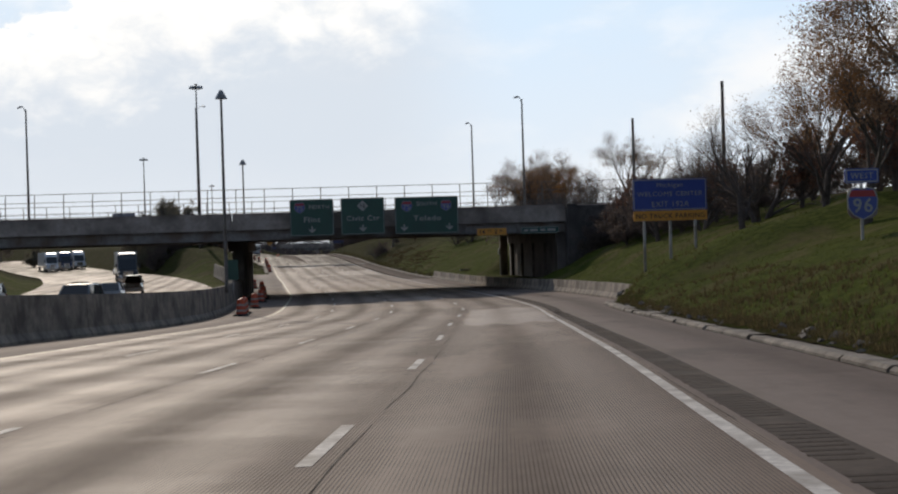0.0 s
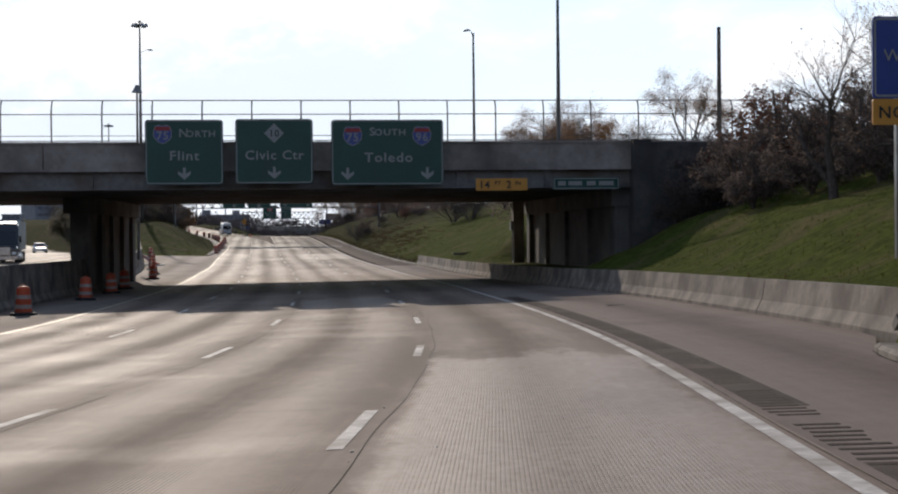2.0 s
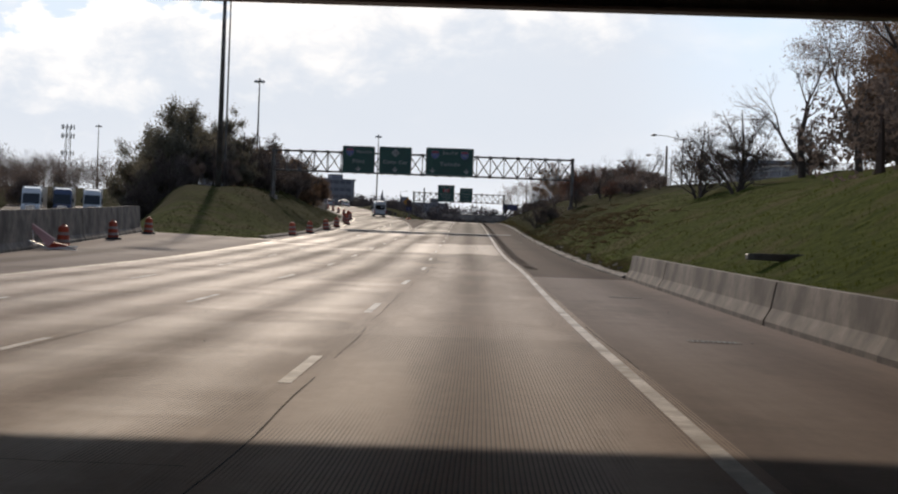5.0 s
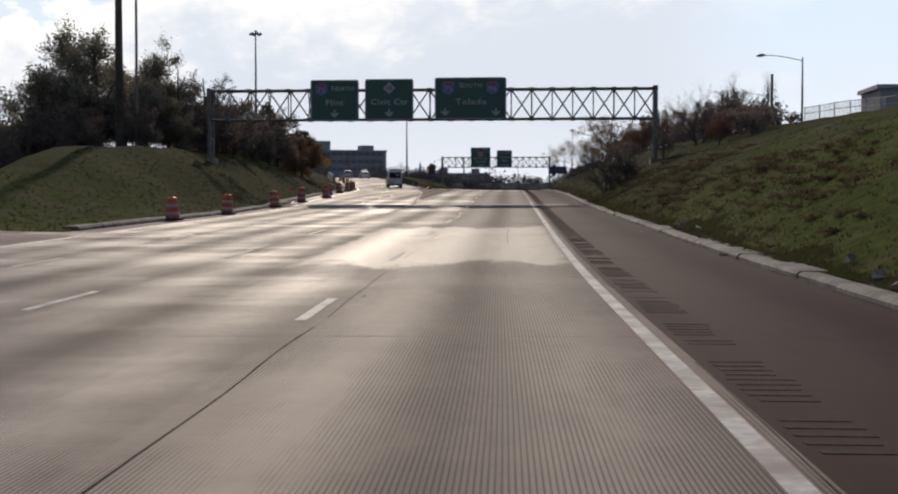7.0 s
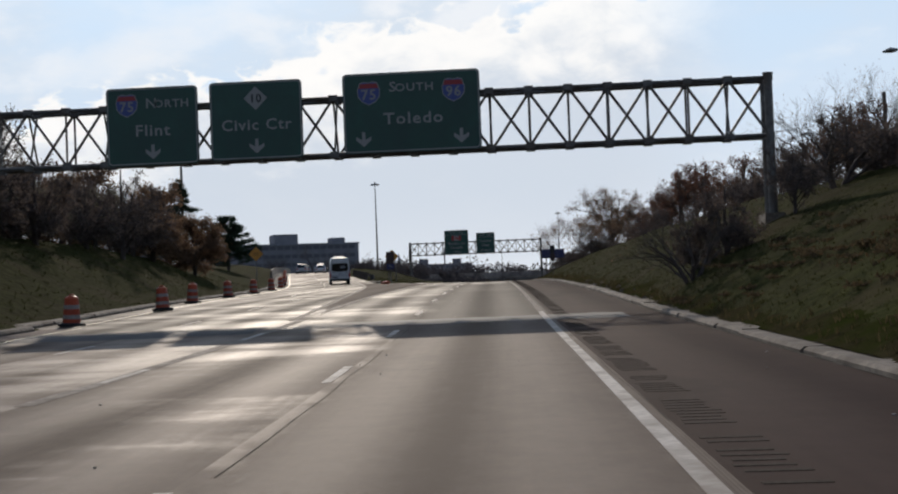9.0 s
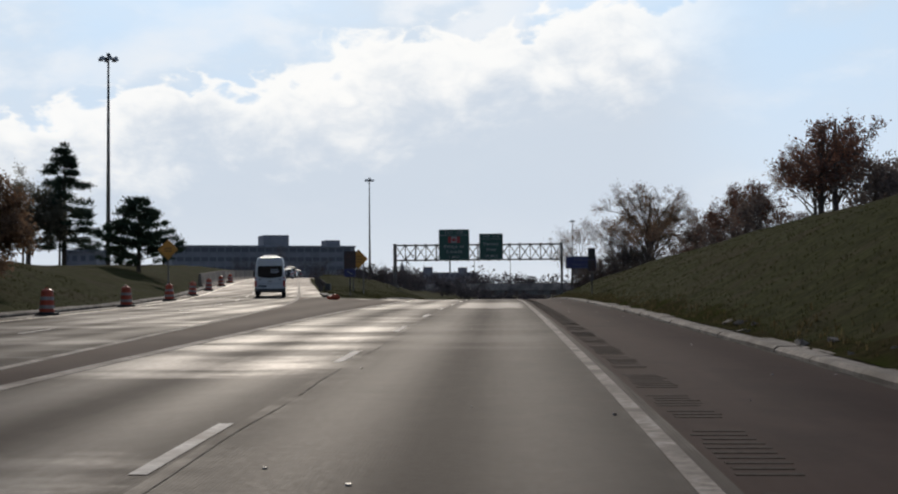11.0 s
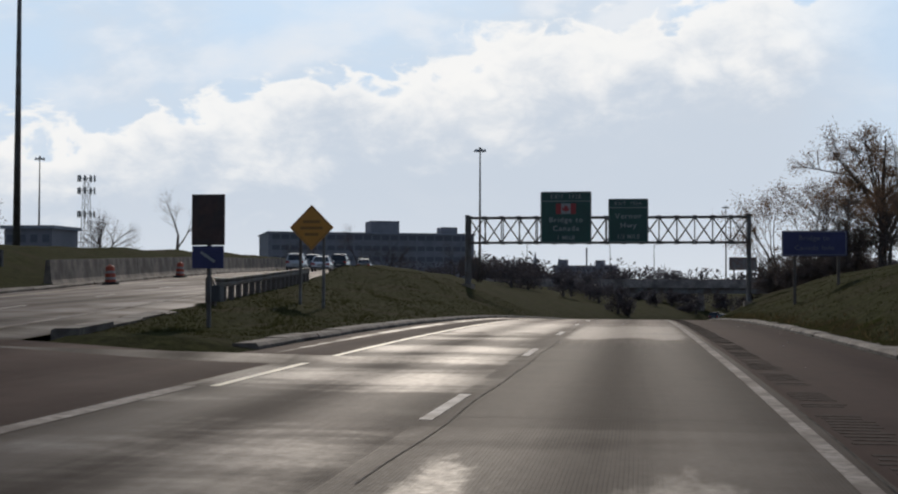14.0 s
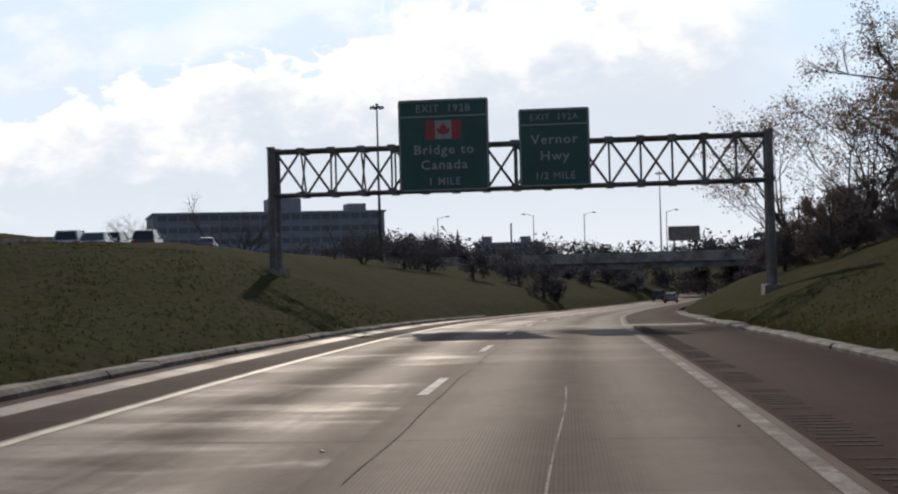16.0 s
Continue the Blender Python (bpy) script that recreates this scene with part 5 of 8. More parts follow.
s = thing("median_sign", (-5.2, 95.2, 0.2), "small green sign on a post on the median wall", "road sign")
panel(s, 0.7, 1.3, M["green"], None, 0.04)
bm = bmesh.new()
bm_box(bm, -0.05, 0.05, 0.06, 0.14, -1.6, 0.6)
part("post", bm, M["steel"], s)

# ---- lamps and poles ----
def high_mast(x, y, top, label="tall steel light mast with a ring of lamps", base=None, r=0.3):
    z = base if base is not None else on_land(x, y)[2]
    m = thing("light_mast", (x, y, z), label, "lamp post", "light masts")
    h = top - z
    bm = bmesh.new()
    bm_tube(bm, [(0, 0, -0.4), (0, 0, h * 0.5), (0, 0, h)], [r, r * 0.7, r * 0.38], 10)
    part("pole", bm, M["darksteel"], m, smooth=True)
    bm = bmesh.new()
    for z0, z1, rr in ((h - 0.55, h - 0.35, 0.55), (h - 0.1, h + 0.15, 0.28)):
        bm_tube(bm, [(0, 0, z0), (0, 0, z1)], [rr, rr * 0.8], 10)
    part("ring", bm, M["darksteel"], m)
    for k in range(6):
        a = k * math.pi / 3
        c, s = math.cos(a), math.sin(a)
        bm = bmesh.new()
        bm_bar(bm, (0.3 * c, 0.3 * s, h - 0.45), (0.95 * c, 0.95 * s, h - 0.4), 0.08, 0.08)
        bm_tube(bm, [(0.95 * c, 0.95 * s, h - 0.75), (0.95 * c, 0.95 * s, h - 0.45), (0.95 * c, 0.95 * s, h - 0.25)], [0.34, 0.26, 0.12], 8)
        part("lamp_head", bm, M["steel"], m)
    return m


def street_lamp(x, y, z, top, arm, label="slim street lamp with a curved arm", head=1.0):
    m = thing("street_lamp", (x, y, z), label, "lamp post", "street lamps")
    h = top - z
    bm = bmesh.new()
    bm_tube(bm, [(0, 0, -0.3), (0, 0, h)], [0.11, 0.06], 8)
    part("pole", bm, M["darksteel"], m)
    n = 5
    bm = bmesh.new()
    bm_tube(bm, [(arm * k / n, 0, h - 0.3 + 0.5 * math.sin(k / n * math.pi / 2)) for k in range(n + 1)], [0.035] * (n + 1), 6)
    part("arm", bm, M["steel"], m)
    bm = bmesh.new()
    e = arm
    d = (0.7 if arm > 0 else -0.7) * head
    bm_tube(bm, [(e - d * 0.1, 0, h + 0.2), (e + d * 0.4, 0, h + 0.2), (e + d, 0, h + 0.12)], [0.08 * head, 0.15 * head, 0.05], 8)
    part("lamp_head", bm, M["steel"], m)
    return m


def post_lamp(x, y, z, top, label, head=0.42):
    """A straight pole with a downward cone on top."""
    m = thing("post_lamp", (x, y, z), label, "lamp post", "post lamps")
    h = top - z
    bm = bmesh.new()
    bm_tube(bm, [(0, 0, -0.3), (0, 0, h - 0.4)], [0.12, 0.07], 10)
    part("pole", bm, M["darksteel"], m)
    bm = bmesh.new()
    bm_tube(bm, [(0, 0, h - 0.55), (0, 0, h - 0.25), (0, 0, h)], [head, head * 0.6, 0.1], 10)
    part("lamp_head", bm, M["steel"], m)
    return m


def utility_pole(x, y, top, label="bare dark timber pole", z=None):
    z = on_land(x, y)[2] if z is None else z
    m = thing("utility_pole", (x, y, z), label, "pole", "utility poles")
    bm = bmesh.new()
    bm_tube(bm, [(0, 0, -0.5), (0, 0, top - z)], [0.17, 0.12], 8)
    part("pole", bm, M["timber"], m)
    bm = bmesh.new()
    bm_tube(bm, [(0, 0, top - z), (0, 0, top - z + 0.06)], [0.14, 0.1], 8)
    part("cap", bm, M["darksteel"], m)


barrier_run("ramp_barrier", lambda y: UB(y) - RAMP_W - 0.7, 398, 538, 1.3, "brownish concrete barrier along the ramp's outer edge", 10.0, out=-1.0, seed=9)
high_mast(-19.9, 262.4, 31.5)
high_mast(-49.2, 437.0, 30.0)
high_mast(-41.8, 622.0, 30.0)
high_mast(10.1, 823.0, 29.7)
high_mast(-146.9, 643.0, 31.5)
street_lamp(-20.6, 268.5, on_land(-20.6, 268.5)[2], 28.0, 1.2, "very tall pole with a single short arm")
post_lamp(-5.45, 92.2, on_road(-17.6, 92.2)[2] + 1.5, 11.6, "median lamp with a cone head on the wall", 0.4)
post_lamp(-7.0, 153.0, on_road(-18.4, 153)[2] + 1.5, 11.0, "median lamp with a cone head on the wall", 0.4)
for x, y in ((17.2, 115.8), (-22.0, 115.8)):
    street_lamp(x, y, 3.5, 13.0, -0.25, "slim street lamp on the bridge", 0.55)
street_lamp(15.9, 141.0, 3.5, 13.1, -0.25, "slim street lamp on the bridge", 0.55)
utility_pole(31.5, 138.9, 13.2, "slim bare pole beside the bridge", 3.5)
utility_pole(31.7, 108.6, 13.3)
utility_pole(28.5, 311.0, 10.7)
utility_pole(-63.0, 459.0, 14.5, "slim bare pole beyond the ramp")
utility_pole(-67.0, 456.0, 11.6, "slim bare pole beyond the ramp")
street_lamp(29.0, 296.0, on_land(29, 296)[2], 10.9, -3.2)
street_lamp(32.0, 340.0, on_land(32, 340)[2], 10.9, -3.2)


def cell_tower(x, y, top):
    x, y, z = on_land(x, y)
    m = thing("radio_tower", (x, y, z), "pale lattice radio tower with antennas", "tower")
    h = top - z
    for k in range(4):
        a = math.pi / 4 + k * math.pi / 2
        c, s = math.cos(a), math.sin(a)
        bm = bmesh.new()
        bm_tube(bm, [(2.6 * c, 2.6 * s, 0), (1.2 * c, 1.2 * s, h)], [0.16, 0.1], 6)
        part("leg", bm, M["steel"], m)
    bm = bmesh.new()
    n = 12
    for k in range(n):
        for j in range(4):
            a, b = math.pi / 4 + j * math.pi / 2, math.pi / 4 + (j + 1) * math.pi / 2
            r0, r1 = 2.6 - 1.4 * k / n, 2.6 - 1.4 * (k + 1) / n
            bm_bar(bm, (r0 * math.cos(a), r0 * math.sin(a), h * k / n), (r1 * math.cos(b), r1 * math.sin(b), h * (k + 1) / n), 0.08, 0.08)
            bm_bar(bm, (r1 * math.cos(a), r1 * math.sin(a), h * (k + 1) / n), (r1 * math.cos(b), r1 * math.sin(b), h * (k + 1) / n), 0.08, 0.08)
    part("lattice", bm, M["steel"], m)
    for lev in (h, h - 4.5, h - 13):
        for k in range(9):
            a = k * 2 * math.pi / 9
            bm = bmesh.new()
            bm_box(bm, 3.0 * math.cos(a) - 0.2, 3.0 * math.cos(a) + 0.2, 3.0 * math.sin(a) - 0.2, 3.0 * math.sin(a) + 0.2, lev - 1.3, lev + 1.0)
            bm_bar(bm, (0, 0, lev), (3.0 * math.cos(a), 3.0 * math.sin(a), lev), 0.08, 0.08)
            part("antenna", bm, M["white"], m)


cell_tower(-218, 828, 41.6)


# ---- traffic drums ----
def drum():
    d = thing("traffic_drum", (0, 0, -50), "orange and white striped traffic drum on a rubber base", "traffic drum", "traffic drums")
    rows = [(0.0, 0.29), (0.2, 0.285), (0.205, 0.275), (0.36, 0.27), (0.365, 0.26), (0.52, 0.255), (0.525, 0.245), (0.68, 0.24), (0.685, 0.23), (0.88, 0.22), (0.93, 0.17), (0.96, 0.1)]
    bm = bmesh.new()
    bm_tube(bm, [(0, 0, z) for z, r in rows], [r for z, r in rows], 16)
    part("body", bm, M["orange"], d)
    for z0, z1, r in ((0.22, 0.35, 0.277), (0.54, 0.67, 0.249)):
        bm = bmesh.new()
        bm_tube(bm, [(0, 0, z0), (0, 0, z1)], [r, r - 0.005], 16, False)
        part("white_band", bm, M["reflective"], d)
    bm = bmesh.new()
    bm_tube(bm, [(0, 0, -0.01), (0, 0, 0.07), (0, 0, 0.1)], [0.44, 0.43, 0.31], 16)
    part("base", bm, M["rubber"], d)
    bm = bmesh.new()
    bm_bar(bm, (-0.09, 0, 1.0), (0.09, 0, 1.0), 0.03, 0.03)
    bm_bar(bm, (-0.09, 0, 0.94), (-0.09, 0, 1.0), 0.03, 0.03)
    bm_bar(bm, (0.09, 0, 0.94), (0.09, 0, 1.0), 0.03, 0.03)
    part("handle", bm, M["orange"], d)
    return d


first_drum = drum()
rd = random.Random(8)
DRUMS = [(-15.9, 82.5), (-16.0, 84.4), (-16.1, 86.8), (-16.1, 97), (-16.2, 110), (-16.3, 118.3), (-16.4, 124.6), (-16.6, 144.7), (-17.4, 156), (-18.7, 170.0), (-19.5, 182.4), (-20.5, 195.7), (-21.5, 208.5)]
DRUMS += [(-15.0, y) for y in (227.9, 238.9, 253.1, 264.0, 277.0)] + [(float(ramp_left(np.array(y))) + 0.7, y) for y in (289, 303, 318, 334, 350, 366, 384, 404, 424)]
for i, (u, y) in enumerate(DRUMS):
    x, yy, z = on_road(u, y, 0.02)
    m = pose(x, yy, z, rd.uniform(-3, 3), rd.uniform(-3, 3), rd.uniform(0, 360))
    if i == 0:
        first_drum.matrix_basis = m
    else:
        copy_thing(first_drum, m)
fallen = copy_thing(first_drum, Matrix.Translation(on_road(-11.6, 353.0, 0.09)) @ pose(0, 0, 0, 84, 8, 40) @ Matrix.Diagonal((1.0, 0.78, 0.7, 1.0)))
for c in [c for c in fallen.children if not c.name.startswith(("body", "handle"))]:
    bpy.data.objects.remove(c)
for c in [c for c in fallen.children if c.name.startswith("body")]:
    crushed = c.data.copy()
    for q in crushed.vertices:
        dent = 1.0 - 0.3 * max(0.0, math.sin(q.co.z * 5.0 + 0.6)) * (0.5 + 0.5 * math.cos(math.atan2(q.co.y, q.co.x) - 1.2))
        q.co.x, q.co.y = q.co.x * dent * 1.15, q.co.y * dent * 0.85
    c.data = crushed
tagged(fallen, "crumpled orange traffic drum lying on its side in the gore")


# ---- guardrail on the wedge ----
def guardrail():
    ys = np.arange(378.0, 416.0, 1.9)
    us = UB(ys) + 2.0
    g = thing("guardrail", spot(us[0], ys[0]), "galvanised guardrail on timber posts with a bent end", "guardrail")
    ox, oy, oz = g.matrix_world.translation
    z = [max(float(surf(UB(y), y)), 0.0) + 0.62 for y in ys]
    z[0] -= 0.1
    P = [(float(XE(y) + u) - ox, float(y) - oy, float(zz) - oz) for u, y, zz in zip(us, ys, z)]
    P[0] = (P[0][0] + 0.25, P[0][1], P[0][2] - 0.12)
    P[1] = (P[1][0] - 0.2, P[1][1], P[1][2] + 0.05)
    prof = [(0.0, -0.16), (0.05, -0.12), (0.05, -0.05), (0.0, 0.0), (0.05, 0.05), (0.05, 0.12), (0.0, 0.16)]
    for k in range(0, len(P) - 1, 2):
        bm = bmesh.new()
        seg = P[k : k + 3]
        rings = [[bm.verts.new((p[0] + a, p[1], p[2] + b)) for a, b in prof] for p in seg]
        for r0, r1 in zip(rings, rings[1:]):
            for i in range(len(prof) - 1):
                bm.faces.new((r0[i], r0[i + 1], r1[i + 1], r1[i]))
        bmesh.ops.solidify(bm, geom=bm.faces[:], thickness=0.012)
        part("rail", bm, M["dullrail"], g)
    for p in P:
        bm = bmesh.new()
        zb = float(land(p[0] + ox + 0.15 - XE(p[1] + oy), p[1] + oy)) - oz - 0.3
        bm_box(bm, p[0] - 0.2, p[0] - 0.02, p[1] - 0.08, p[1] + 0.1, zb, p[2] + 0.13)
        part("post", bm, M["timber"], g)
    bm = bmesh.new()
    bm_box(bm, P[0][0] - 0.12, P[0][0] + 0.3, P[0][1] - 0.5, P[0][1] - 0.1, P[0][2] - 0.32, P[0][2] + 0.2)
    part("end_terminal", bm, M["blackplastic"], g, "dark square end terminal")


guardrail()


# ---- drain grates, plates and rubble ----
def grate(u, y):
    x, yy, z = on_road(u, y, 0.003)
    g = thing("drain_grate", (x, yy, z), "rusty iron drain grate set in the shoulder", "drain", "drain grates")
    bm = bmesh.new()
    for a, b, c, d in ((-0.4, 0.4, -0.2, -0.16), (-0.4, 0.4, 0.16, 0.2), (-0.4, -0.36, -0.16, 0.16), (0.36, 0.4, -0.16, 0.16)):
        bm_box(bm, a, b, c, d, -0.05, 0.008)
    part("frame", bm, M["kerb"], g)
    # solid black slab instead of an opening; its colour paints the darkness below
    bm = bmesh.new()
    bm_box(bm, -0.36, 0.36, -0.16, 0.16, -0.06, 0.001)
    part("pit", bm, M["rubber"], g)
    for k in range(9):
        bm = bmesh.new()
        q = -0.32 + k * 0.08
        bm_box(bm, q - 0.014, q + 0.014, -0.16, 0.16, 0.0015, 0.006)
        part("slat", bm, M["darksteel"], g)


grate(1.9, 143.0)
grate(2.0, 157.0)
grate(2.6, 90.0)


def plate(u, y):
    x, yy, z = spot(u, y, 0.04)
    g = thing("rusty_plate", (x, yy, z), "dark rusty steel plate lying tilted in the grass", "debris")
    bm = bmesh.new()
    bm_prism(bm, [(-0.72, 0.0), (0.62, -0.02), (0.8, 0.15), (-0.74, 0.14)], -0.25, 0.2)
    bmesh.ops.bevel(bm, geom=bm.edges[:], offset=0.02, segments=1, affect="EDGES")
    part("sheet", bm, M["darksteel"], g)
    bm = bmesh.new()
    bm_bar(bm, (-0.7, -0.27, 0.14), (0.8, -0.27, 0.16), 0.03, 0.03)
    part("folded_edge", bm, M["darksteel"], g)


plate(5.3, 155.0)


def rubble(y0, y1, n, seed, u0=0.2, u1=0.9, label="broken kerb concrete scattered at the grass edge"):
    r = random.Random(seed)
    bm = bmesh.new()
    for _ in range(n):
        y = r.uniform(y0, y1)
        u = float(RP(y)) + r.uniform(u0, u1)
        c = Vector(spot(u, y, 0.02))
        s = r.uniform(0.05, 0.2)
        v = bmesh.ops.create_cube(bm, size=1.0)["verts"]
        m = Matrix.Translation(c) @ Euler([r.uniform(-0.6, 0.6), r.uniform(-0.6, 0.6), r.uniform(0, 6)]).to_matrix().to_4x4() @ Matrix.Diagonal((s * r.uniform(0.8, 2), s, s * r.uniform(0.4, 0.8), 1))
        for q in v:
            q.co = m @ (q.co + Vector((r.uniform(-0.2, 0.2), r.uniform(-0.2, 0.2), r.uniform(-0.2, 0.2))))
    ob = new("rubble", mesh_of("rubble", bm, M["kerb"]))
    tagged(ob, label, "rubble", kind="stuff")


def road_litter():
    """Pale chips and grit lying on the lanes."""
    r = random.Random(21)
    bm = bmesh.new()
    for _ in range(150):
        y = r.uniform(20, 400)
        u = r.choice((r.uniform(-7, 0), r.gauss(-3.5, 0.3), r.uniform(0.9, 3.0), r.uniform(1.8, 3.1)))
        c = Vector(on_road(u, y, 0.008))
        s = r.uniform(0.01, 0.03)
        v = bmesh.ops.create_cube(bm, size=s)["verts"]
        for q in v:
            q.co = c + Vector((q.co.x * r.uniform(0.6, 1.8), q.co.y * r.uniform(0.6, 1.6), q.co.z * r.uniform(0.3, 0.8)))
    tagged(new("road_litter", mesh_of("road_litter", bm, M["reflective"])), "pale chips and grit scattered on the lanes", "litter", kind="stuff")


road_litter()


def tyre_scrap(u, y, turn):
    x, yy, z = on_road(u, y, 0.0)
    t = thing("tyre_scrap", (x, yy, z), "torn strip of black tyre lying against the kerb", "debris", turn=turn)
    bm = bmesh.new()
    n = 9
    rings = []
    for k in range(n + 1):
        a = math.pi * (0.12 + 0.76 * k / n)
        w = 0.1 + 0.03 * math.sin(k * 2.1)
        rings.append([bm.verts.new((-0.42 * math.cos(a), s * w, 0.15 * math.sin(a) * (0.8 + 0.2 * math.sin(k * 1.7)) - 0.06 + o)) for s, o in ((-1, 0), (1, 0), (1, 0.03), (-1, 0.03))])
    for a, b in zip(rings, rings[1:]):
        for i in range(4):
            bm.faces.new((a[i], a[(i + 1) % 4], b[(i + 1) % 4], b[i]))
    bm.faces.new(rings[0])
    bm.faces.new(rings[-1][::-1])
    part("tread", bm, M["rubber"], t)


tyre_scrap(3.5, 201.0, 35)
rubble(8, 62, 60, 1)
rubble(67.5, 70.5, 16, 4, -0.1, 0.6, "broken concrete and dirt at the tip of the grass")
rubble(172, 215, 30, 2)
rubble(255, 300, 30, 3)


# ---- vehicles ----
def wheel(parent, x, y, r, w, side):
    bm = bmesh.new()
    bm_tube(bm, [(x - w / 2, y, r), (x - w / 2 + 0.03, y, r), (x + w / 2 - 0.03, y, r), (x + w / 2, y, r)], [r * 0.86, r, r, r * 0.86], 20)
    t = part("tyre", bm, M["rubber"], parent)
    bm = bmesh.new()
    o = x + side * (w / 2)
    bm_tube(bm, [(o - side * 0.02, y, r), (o + side * 0.012, y, r)], [r * 0.62, r * 0.56], 14)
    part("rim", bm, M["rim"], t)


def loft(bm, rings):
    vs = [[bm.verts.new(p) for p in r] for r in rings]
    n = len(vs[0])
    for a, b in zip(vs, vs[1:]):
        for i in range(n):
            bm.faces.new((a[i], a[(i + 1) % n], b[(i + 1) % n], b[i]))
    bm.faces.new(vs[0][::-1])
    bm.faces.new(vs[-1])


def body_ring(y, hw, zb, zm, zt, hwt, r=0.16):
    """A cross-section: sill, widest line at zm, roof half-width hwt at zt, with rounded roof corners."""
    half = [(hw * 0.93, zb), (hw, zb + 0.12), (hw, zm), (hwt + (hw - hwt) * 0.25, zt - r * 1.7), (hwt, zt - r), (hwt - r * 0.35, zt - r * 0.3), (hwt - r * 1.1, zt)]
    return [(x, y, z) for x, z in half] + [(-x, y, z) for x, z in half[::-1]]


def quad(bm, pts):
    bm.faces.new([bm.verts.new(p) for p in pts])


def slab_panel(name, pts, push, material, parent, label=""):
    """A thin panel over four or more corners, pushed out along push."""
    bm = bmesh.new()
    p = Vector(push)
    a = [bm.verts.new(Vector(q) + p) for q in pts]
    b = [bm.verts.new(Vector(q) - p * 0.5) for q in pts]
    bm.faces.new(a)
    bm.faces.new(b[::-1])
    for i in range(len(a)):
        bm.faces.new((a[i], a[(i + 1) % len(a)], b[(i + 1) % len(a)], b[i]))
    return part(name, bm, material, parent, label)


def broken_barricade():
    x, y, z = on_road(-19.7, 180.2, 0.0)
    b = thing("broken_barricade", (x, y, z), "collapsed red and white barricade with twisted legs beside the wall", "barricade")
    slab_panel("board", [(-0.75, 0.3, 0.98), (-0.62, 0.3, 1.05), (0.55, -0.25, 0.42), (0.3, -0.35, 0.12)], (0.02, 0.05, 0.01), M["faded_board"], b)
    slab_panel("board", [(0.1, -0.1, 0.1), (0.22, -0.12, 0.36), (1.0, 0.05, 0.2), (0.95, 0.0, 0.02)], (0.0, 0.04, 0.01), M["orange"], b)
    for a, c in (((-1.55, -0.2, 0.28), (-0.45, 0.2, 0.8)), ((-1.5, -0.1, 0.06), (1.5, -0.4, 0.05)), ((-1.1, -0.5, 0.03), (0.2, 0.5, 0.3)), ((-0.9, -0.5, 0.5), (0.4, -0.5, 0.04)), ((0.4, -0.6, 0.03), (1.35, 0.2, 0.16)), ((-0.5, 0.3, 0.03), (-0.68, 0.3, 1.0))):
        bm = bmesh.new()
        bm_bar(bm, a, c, 0.09, 0.06)
        part("leg", bm, M["vanwhite"], b)


broken_barricade()


